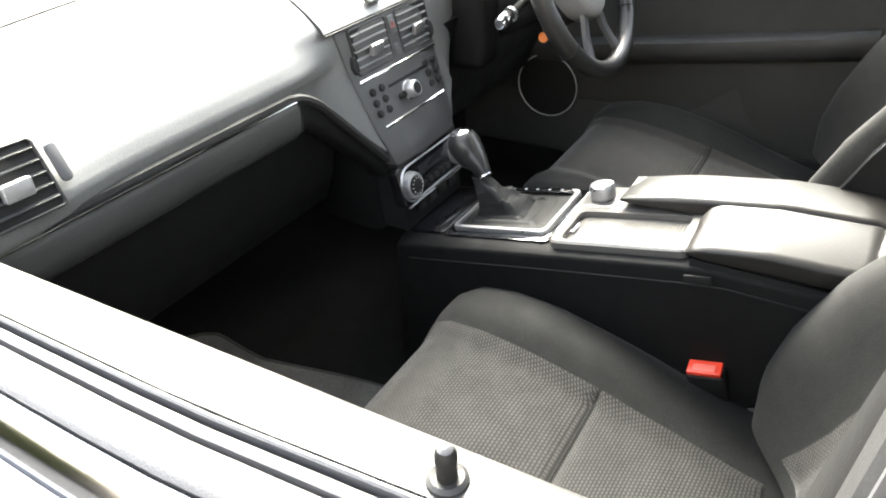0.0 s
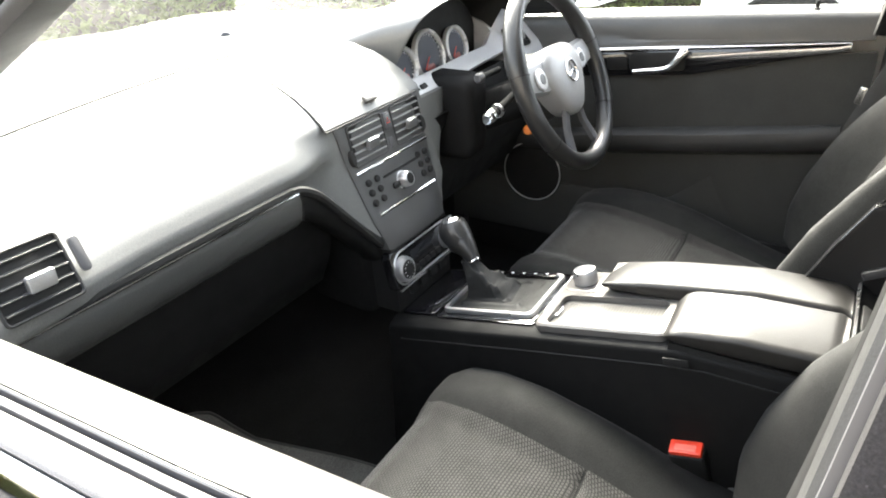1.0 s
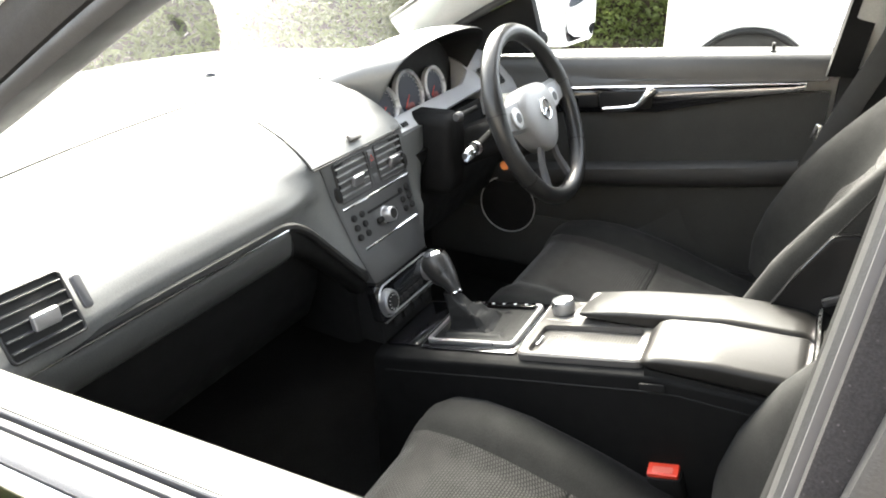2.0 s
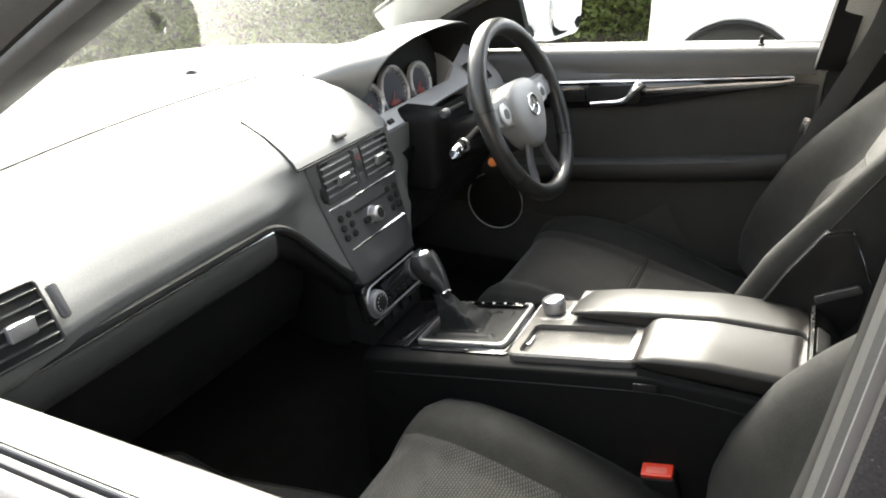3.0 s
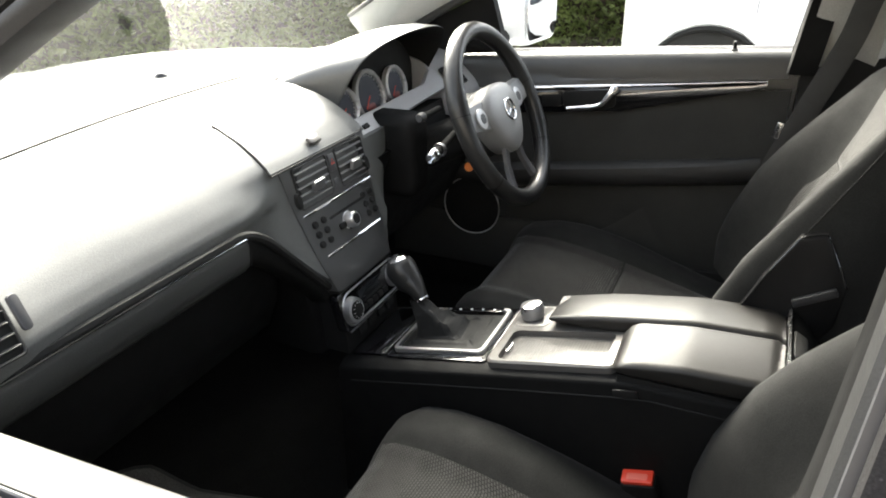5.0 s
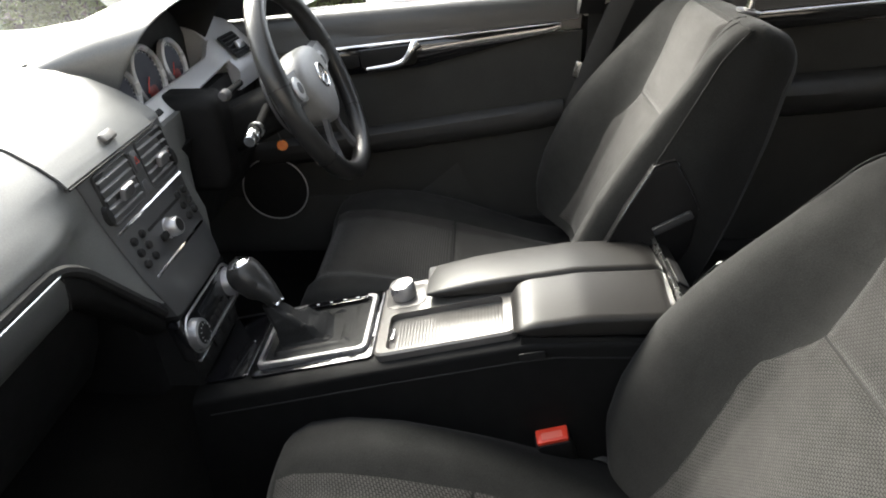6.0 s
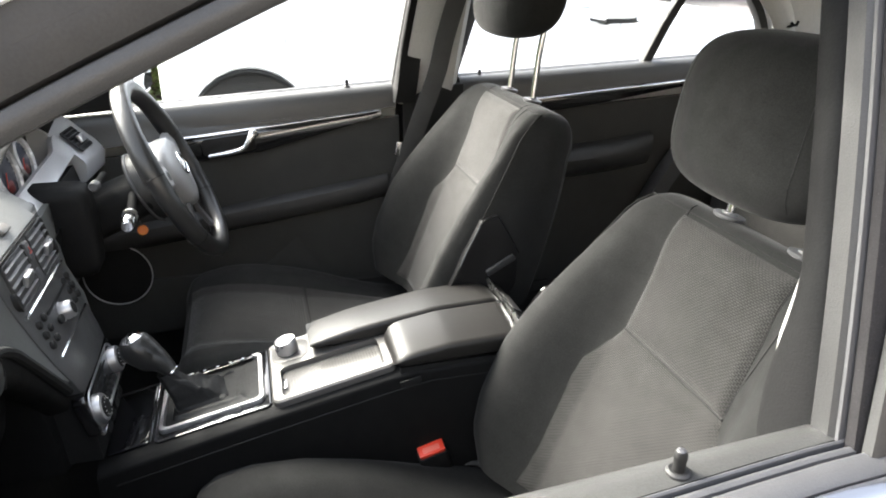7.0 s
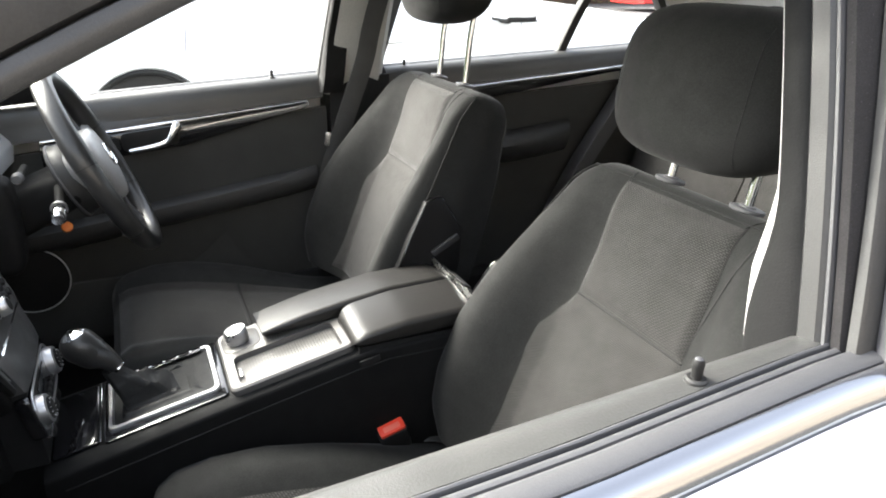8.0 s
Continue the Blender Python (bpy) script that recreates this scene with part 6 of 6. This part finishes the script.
# side strips of gloss trim
part("gate_surround", at(pill(0.176, 0.186, 0.004, 0.008, 0.002), deck_m(0.0, 0.132, -0.0015)), GLOSS, cc, "gloss black surround")
# chrome frame round the gaiter
bm = bmesh.new()
o, i = rounded(0.148, 0.170, 0.012, 6), rounded(0.131, 0.153, 0.009, 6)
o2, i2 = rounded(0.145, 0.167, 0.011, 6), rounded(0.134, 0.156, 0.010, 6)
loft(bm, [[(x, y, 0.0) for x, y in o], [(x, y, 0.0055) for x, y in o], [(x, y, 0.0075) for x, y in o2], [(x, y, 0.0075) for x, y in i2], [(x, y, 0.005) for x, y in i], [(x, y, -0.002) for x, y in i]], cap=False)
part("gate_frame", at(bm, deck_m(0.0, 0.133, 0.0028)), SATIN, cc, "satin silver frame")
part("gate_scale", at(pill(0.014, 0.104, 0.0016, 0.005, 0.0004), deck_m(0.0645, 0.118, 0.0106)), GLOSS, cc)
for k in range(4):
    part("scale_mark", at(pill(0.0035, 0.005, 0.0006, 0.001, 0.0002), deck_m(0.0645, 0.084 + 0.022 * k, 0.0124)), WHITE, cc)

# gear selector
gs = thing("gear_selector", "black leather gear selector with a folded gaiter", "gear lever")
bm = bmesh.new()
rings = []
for k in range(25):
    t = k / 24
    lean = t ** 1.35
    w, h = 0.131 + (0.024 - 0.131) * t ** 0.66, 0.153 + (0.024 - 0.153) * t ** 0.66
    up = 0.003 + 0.062 * t ** 2.6
    ring = []
    for j, (a, b) in enumerate(rounded(w, h, 0.010, 8)):
        an = math.atan2(b / h, a / w)
        fold = math.sin(math.pi * t) ** 0.8
        wob = (0.0034 * math.sin(an * 5 + 9 * t) + 0.0030 * (1 - 2 * abs(math.sin(an * 4 - 6 * t + 1.0))) + 0.0022 * (1 - 2 * abs(math.sin(an * 1.5 + 15 * t)))) * fold
        ring.append((a * (1 + wob * 4), 0.060 * lean + b * (1 + wob * 4), up + wob * 1.3 + 0.0022 * math.sin(t * 30 + 2 * an) * fold * (0.4 + t)))
    rings.append(ring)
loft(bm, rings)
part("gaiter", at(bm, deck_m(0.0, 0.133, 0.003)), GAITER, gs, "creased black leather gaiter")
base = Vector((0.014, 0.194, 0.617))
tip = Vector((0.030, 0.241, 0.657))
part("collar", tube([base + (tip - base) * -0.05, base + (tip - base) * 0.10], [0.0125, 0.0115], 16), CHROME, gs, "chrome collar")
ax = (tip - base).normalized()
pts, rad = [], []
for k in range(9):
    q = k / 8
    pts.append(base + (tip - base) * 0.62 * q + Vector((0, 0, 0.004 * math.sin(math.pi * q))))
    rad.append(interp(q, [0, 0.35, 0.7, 1.0], [0.0118, 0.0155, 0.0205, 0.0245]))
for k in range(9):
    q = radians(-8 + 98 * k / 8)
    pts.append(tip + ax * (0.0275 * math.sin(q)))
    rad.append(max(0.0275 * math.cos(q), 0.0008))
part("knob", tube(pts, rad, 24), LEATHER, gs, "black leather knob")
dome = [(max(0.0281 * math.sin(radians(q)), 0.0001), 0.0281 * math.cos(radians(q))) for q in (0, 8, 16, 24, 32, 38, 42)] + [(0.0188, 0.0195)]
cap = part("knob_cap", at(lathe(dome, 28), frame_of(tip, (1, -0.1, 0), (0.1, 1, -0.35))), CHROME, gs, "chrome cap")
for k in range(4):
    part("scale_mark", at(pill(0.0028, 0.0020, 0.0008, 0.0005, 0.0002), frame_of(tip, (1, -0.1, 0), (0.1, 1, -0.35)) @ pose(0, 0, 0, 0, -15 + 10 * k, 0) @ pose(0, 0.003, 0.0279)), DARK, cap)

# tray plate: tray to the passenger's side, turning controller to the driver's
bm = bmesh.new()
pw, ph = 0.184, 0.205
oy = -0.062
outer = rounded(pw, ph, 0.014, 6)
loft(bm, [[(x, y, -0.004) for x, y in outer], [(x, y, 0.006) for x, y in outer], [(x, y, 0.009) for x, y in rounded(pw - 0.006, ph - 0.006, 0.012, 6)]], cap=False)
# top with the tray's hole: a rim of two rounded outlines
tx, tw, th, ty = -0.040, 0.088, 0.170, 0.0
inner = [(tx + x, ty + y) for x, y in rounded(tw, th, 0.012, 6)]
bo = [bm.verts.new((x, y, 0.009)) for x, y in rounded(pw - 0.006, ph - 0.006, 0.012, 6)]
bi = [bm.verts.new((x, y, 0.009)) for x, y in inner]
bd_ = [bm.verts.new((x, y, -0.012)) for x, y in inner]
for k in range(len(bo)):
    j = (k + 1) % len(bo)
    bm.faces.new((bo[k], bo[j], bi[j], bi[k]))
    bm.faces.new((bi[k], bi[j], bd_[j], bd_[k]))
plate = part("tray_plate", at(bm, deck_m(-0.004, oy, 0.0)), TRAY, cc, "grey satin plate", flat_angle=30)
part("tray_floor", at(pill(tw - 0.001, th - 0.001, 0.003, 0.010, 0.001), deck_m(-0.004 + tx, oy + ty, -0.0035)), TRAYFLOOR, plate, "ribbed tray lining")
for k in range(32):
    part("tray_rib", at(pill(tw - 0.016, 0.0036, 0.0007, 0.001, 0.0003), deck_m(-0.004 + tx, oy - 0.078 + 0.0048 * k, -0.0008)), TRAYFLOOR, plate)
part("tray_catch", at(pill(0.026, 0.006, 0.005, 0.002, 0.001), deck_m(-0.004 + tx, oy + 0.078, 0.0)), SILVER, plate)
rc = thing("rotary_controller", "silver turning controller on the console", "knob")
part("knob", at(lathe([(0.0001, 0.026), (0.014, 0.026), (0.0175, 0.0245), (0.0195, 0.020), (0.0200, 0.012), (0.019, 0.002), (0.0001, 0.0)], 32), deck_m(0.045, 0.006, 0.0095)), SATIN, rc)
part("knob_top", at(lathe([(0.0001, 0.001), (0.013, 0.0006), (0.0135, -0.001), (0.0001, -0.001)], 28), deck_m(0.045, 0.006, 0.0358)), SATIN, rc)
part("base_plate", at(pill(0.062, 0.064, 0.0022, 0.016, 0.001), deck_m(0.045, 0.002, 0.0080)), TRAY, rc, "grey satin plate under the controller")

# split armrest lids
def lid_part(x0, x1, y0, y1, nose):
    """A padded lid; nose: how far its front tapers down."""
    bm = bmesh.new()
    rings = []
    n = 22
    for k in range(n + 1):
        t = k / n
        y = y0 + (y1 - y0) * t
        e = min(1.0, (t * (y0 - y1) / nose)) if t < 1 else 1.0
        e = math.sqrt(max(0.0, 1 - (1 - min(e, 1)) ** 2)) if e < 1 else 1.0
        back = min(1.0, (1 - t) * (y0 - y1) / 0.012)
        back = math.sqrt(max(0.0, 1 - (1 - back) ** 2)) * 0.15 + 0.85
        ztop = interp(y, [-0.38, -0.25, -0.10, -0.03], [0.678, 0.673, 0.649, 0.634])
        zbot = interp(y, [-0.38, -0.16, -0.03], [0.634, 0.628, 0.616])
        h = (ztop - zbot) * (0.30 + 0.70 * e) * back
        zb = ztop - (ztop - zbot) * (0.85 + 0.15 * e)
        w = (x1 - x0) * (0.80 + 0.20 * e)
        cx = (x0 + x1) / 2
        rings.append([(XC + cx + a, y, zb + h / 2 + b - 0.013 * ((cx + a) / 0.11) ** 2 * min(max(b / max(h, 0.006) + 0.5, 0), 1)) for a, b in rounded(w, max(h, 0.006), 0.010, 6)])
    loft(bm, rings)
    return bm


arm = thing("armrest", "padded vinyl armrest with a split lid", "armrest")
part("lid", lid_part(-0.108, -0.0015, -0.155, -0.372, 0.03), VINYL, arm)
part("lid", lid_part(0.001, 0.112, -0.030, -0.372, 0.13), VINYL, arm)
bm = bmesh.new()
loft(bm, [[(XC + x, y, z) for x, z in ((-0.104, 0.60), (-0.104, 0.628), (0.108, 0.628), (0.108, 0.60))] for y in (-0.165, -0.37)])
part("box", bm, DARK, arm)
bm = bmesh.new()
loft(bm, [[(XC + x, y, 0.632 + b) for y, b in ((-0.374, 0.0), (-0.374, 0.047), (-0.3775, 0.047), (-0.3775, 0.0))] for x in (-0.106, 0.106)])
part("rear_strip", bm, SILVER, arm, "thin bright strip behind the lids")
bm = bmesh.new()
loft(bm, [[(XC + x, y, z) for y, z in ((-0.378, 0.675), (-0.40, 0.66), (-0.425, 0.62), (-0.43, 0.30), (-0.378, 0.30))] for x in (-0.10, 0.0, 0.10)])
part("rear_cover", bm, DASH_LOW_SHADED, cc)
part("rear_vent", at(pill(0.07, 0.022, 0.006, 0.005, 0.002), frame_of((XC, -0.392, 0.668), (1, 0, 0), (0, -0.8, -0.5)) @ pose(0, 0, -0.001)), PILLAR_DARK, cc)

# ---- outside: parked vehicles, hedges ----
def parked_car(label, paint, name="parked_car"):
    """A tall hatchback, nose towards +y, origin on the ground at its front axle's middle; side facing -x is at x = 0."""
    c = thing(name, label, "car")
    W, L0, L1 = 1.80, -3.08, 0.95
    bm = bmesh.new()
    rings = []
    ys = sorted([L0 + (L1 - L0) * k / 40 for k in range(41)] + [yc + 0.315 * math.sin(radians(q)) for yc in (0.0, -2.62) for q in range(-90, 91, 15)])
    for y in ys:
        e = min(1, (L1 - y) / 0.16, (y - L0) / 0.25)
        e = max(e, 0.0)
        e = math.sqrt(1 - (1 - e) ** 2)
        inset = 0.22 * (1 - e)
        # wheel arches cut up into the flank
        arch = 0.24
        for yc in (0.0, -2.62):
            if abs(y - yc) < 0.315:
                arch = max(arch, 0.37 + math.sqrt(0.315 ** 2 - (y - yc) ** 2))
        hood = interp(y, [-3.05, -2.6, -1.0, -0.50, 0.20, 0.60, 0.86, 0.95], [0.98, 1.05, 1.02, 1.0, 0.955, 0.91, 0.80, 0.60])
        a = min(arch, 0.74)
        s = inset
        rings.append([(s + 0.06, y, a), (s + 0.0, y, a + 0.02), (s - 0.01, y, max(a + 0.03, 0.55)), (s + 0.005, y, max(a + 0.035, 0.78)), (s + 0.04, y, hood - 0.10), (s + 0.075, y, hood - 0.03), (s + 0.16, y, hood),
                      (W / 2, y, hood + 0.03), (W - s - 0.16, y, hood), (W - s - 0.04, y, hood - 0.10), (W - s, y, 0.6), (W - s - 0.06, y, 0.24)])
    loft(bm, rings)
    body = part("body", bm, paint, c, flat_angle=35)
    # cabin
    bm = bmesh.new()
    rings = []
    for z, f, r, i in ((0.99, -0.45, -2.95, 0.085), (1.22, -0.85, -2.90, 0.15), (1.45, -1.35, -2.78, 0.235), (1.52, -1.65, -2.65, 0.32), (1.55, -1.95, -2.45, 0.5)):
        rings.append([(i, r, z), (i, (f + r) / 2, z), (i, f - 0.12, z), (i + 0.15, f, z), (W - i - 0.15, f, z), (W - i, f - 0.12, z), (W - i, r, z)])
    loft(bm, rings)
    part("cabin", bm, paint, c)
    for y0, y1 in ((-0.82, -1.62), (-1.69, -2.50)):
        bm = bmesh.new()
        loft(bm, [[(0.088, y0 + 0.12, 1.07), (0.088, y1, 1.07), (0.198, y1 - 0.0, 1.42), (0.198, y0 - 0.22, 1.42)], [(0.068, y0 + 0.12, 1.07), (0.068, y1, 1.07), (0.178, y1, 1.42), (0.178, y0 - 0.22, 1.42)]])
        part("side_window", bm, DARKGLASS, c, smooth=False)
    for yc in (0.0, -2.62):
        w = part("wheel", at(lathe([(0.0001, -0.10), (0.185, -0.10), (0.195, -0.11), (0.255, -0.115), (0.285, -0.105), (0.298, -0.07), (0.30, 0.0), (0.298, 0.07), (0.285, 0.10), (0.0001, 0.10)], 40), pose(0.125, yc, 0.30, 0, 90, 0)), TYRE, c)
        part("rim", at(lathe([(0.0001, -0.02), (0.05, -0.025), (0.06, -0.01), (0.165, 0.0), (0.185, -0.018), (0.205, -0.016), (0.205, 0.02), (0.0001, 0.02)], 32), pose(0.02, yc, 0.30, 0, 90, 0)), SILVER, w, "alloy rim")
        for k in range(5):
            an = 2 * math.pi * k / 5
            part("rim_spoke", at(tube([(0, 0.03, 0), (0, 0.19, 0)], [0.028, 0.022], 8, squash=0.5), pose(0.016, yc, 0.30, math.degrees(an), 0, 0)), SILVER, w)
        bm = bmesh.new()
        tube([(0.0 + 0.012, yc + 0.317 * math.cos(a), 0.37 + 0.317 * math.sin(a)) for a in (math.pi * (k / 24) for k in range(25))], 0.016, 8, bm=bm)
        part("arch_lip", bm, DARK, c, "black wheel arch lining")
        part("arch_well", at(lathe([(0.0001, 0.0), (0.31, 0.0), (0.31, 0.22), (0.0001, 0.22)], 32), pose(0.03, yc, 0.37, 0, 90, 0)), DARK, c)
    # door joints, handles, rubbing strip and mirror
    for y in (-0.48, -1.65, -2.42):
        part("door_joint", tube([(0.001, y, 0.40), (-0.006, y, 0.62), (0.006, y, 0.80), (0.036, y + 0.02, 0.93)], 0.0018, 6), DARK, c)
    for y, z in ((-1.33, 0.80), (-2.26, 0.885)):
        part("door_handle", at(pill(0.20, 0.035, 0.03, 0.014, 0.01), frame_of((0.012, y, z + 0.015), (0, 1, 0.02), (0, 0, 1)) @ pose(0, 0, 0.0, 180)), paint, c)
        part("handle_shadow_gap", at(pill(0.13, 0.008, 0.012, 0.004, 0.003), frame_of((0.004, y, z), (0, 1, 0.02), (0, 0, 1)) @ pose(0, 0, 0.0, 180)), DARK, c)
    bm = bmesh.new()
    rings = []
    for yy, g in ((0.17, 0.45), (0.15, 0.72), (0.10, 0.92), (0.02, 1.0), (-0.05, 0.99), (-0.075, 0.94)):
        rings.append([(-0.13 + a * g, -0.63 + yy, 1.005 + b * g) for a, b in rounded(0.25, 0.15, 0.05)])
    loft(bm, rings)
    mr = part("door_mirror", bm, paint, c)
    bm = bmesh.new()
    loft(bm, [[(-0.13 + a * g, -0.63 + yy, 0.935 + b) for a, b in rounded(0.215, 0.034, 0.014)] for yy, g in ((0.135, 0.6), (0.09, 0.9), (0.0, 1.03), (-0.055, 1.0), (-0.07, 0.95))])
    part("mirror_base", bm, DARK, mr, "black lower shell")
    part("mirror_foot", tube([(0.09, -0.585, 0.925), (-0.07, -0.61, 0.922)], [0.034, 0.026], 10), DARK, mr, "black mirror foot")
    part("mirror_face", at(pill(0.20, 0.115, 0.004, 0.03, 0.001), frame_of((-0.13, -0.7065, 1.005), (1, 0, 0), (0, 0, 1))), MIRROR, mr)
    bm = bmesh.new()
    loft(bm, [[(x, -0.60, 0.90), (x, -0.34, 0.90), (x + 0.03, -0.56, 1.01)] for x in (0.028, 0.07)])
    part("quarter_cover", bm, DARK, c, "black triangle ahead of the mirror", smooth=False)
    return c


pc = parked_car("white hatchback parked beside the car", PAINT)
pc.matrix_basis = pose(2.80, -2.595, 0.0) @ Matrix.Diagonal((1, -1, 1, 1))   # nose to the rear
p2 = parked_car("red hatchback parked across the car park", CARRED)
p2.matrix_basis = pose(17.2, -15.7, 0.0)


def hedge(name, label, x0, x1, y0, y1, h, count, seed):
    """A clipped hedge: twigs inside, thousands of small pointed leaves with gaps."""
    rng = random.Random(seed)
    g = tagged(new(name), label, "hedge")
    n = count
    verts, faces = [], []
    for k in range(n):
        f = rng.random()
        x = x0 + (x1 - x0) * rng.random()
        if f < 0.62:
            y = y0 + abs(rng.gauss(0, 0.10))
            z = 0.08 + (h - 0.08) * rng.random()
        else:
            y = y0 + (y1 - y0) * rng.random()
            z = h - abs(rng.gauss(0, 0.10))
        y += 0.10 * noise.noise(Vector((x * 1.3, 0, z * 1.3)))
        z += 0.12 * noise.noise(Vector((x * 0.9, y, 3.0)))
        s = 0.022 + 0.026 * rng.random()
        m = Euler((rng.uniform(0, 6.28), rng.uniform(-0.9, 0.9), rng.uniform(0, 6.28))).to_matrix()
        b = len(verts)
        for p in ((-s, 0, 0), (-s * 0.2, -s * 0.42, 0.006), (s, 0, -0.004), (-s * 0.2, s * 0.42, 0.006)):
            verts.append(m @ Vector(p) + Vector((x, y, z)))
        faces += [(b, b + 1, b + 2), (b, b + 2, b + 3)]
    me = bpy.data.meshes.new("leaves")
    me.from_pydata(verts, [], faces)
    me.materials.append(LEAF)
    lv = new("leaves", me)
    lv.parent = g
    lv["kind"] = "stuff"
    bm = bmesh.new()
    for k in range(int((x1 - x0) * 14)):
        x = rng.uniform(x0, x1)
        y = rng.uniform(y0 + 0.12, y1)
        tube([(x, y, 0), (x + rng.uniform(-0.1, 0.1), y + rng.uniform(-0.1, 0.1), h * 0.5), (x + rng.uniform(-0.3, 0.3), y + rng.uniform(-0.25, 0.1), h * rng.uniform(0.75, 0.98))], [0.02, 0.014, 0.004], 5, bm=bm)
    tw = part("twigs", bm, TWIG, g)
    tw["kind"] = "stuff"
    # closed brown body fills the hedge behind its leaves
    bm = bmesh.new()
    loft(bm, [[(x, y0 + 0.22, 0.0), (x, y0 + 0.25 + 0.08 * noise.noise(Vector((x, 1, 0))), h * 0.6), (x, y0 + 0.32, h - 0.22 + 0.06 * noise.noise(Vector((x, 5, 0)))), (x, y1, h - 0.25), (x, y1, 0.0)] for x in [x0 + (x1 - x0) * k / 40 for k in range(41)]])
    part("hedge_core", bm, CORE_BROWN, g)
    return g


hs = hedge("hedge", "leafy brown-green hedge beyond the white car", -4.6, -0.1, 5.3, 6.2, 1.9, 32000, 8)
hs.matrix_basis = pose(0, 0, 0, 0, 0, -90)
hb = hedge("hedge", "leafy green hedge along the car park's edge", 2.0, 24.0, 22.0, 23.0, 3.2, 16000, 5)
hb.matrix_basis = pose(0, 0, 0, 0, 0, -90)
hedge("hedge", "leafy green hedge in front of the parked cars", -7.0, 9.0, 3.6, 4.6, 1.9, 80000, 3)
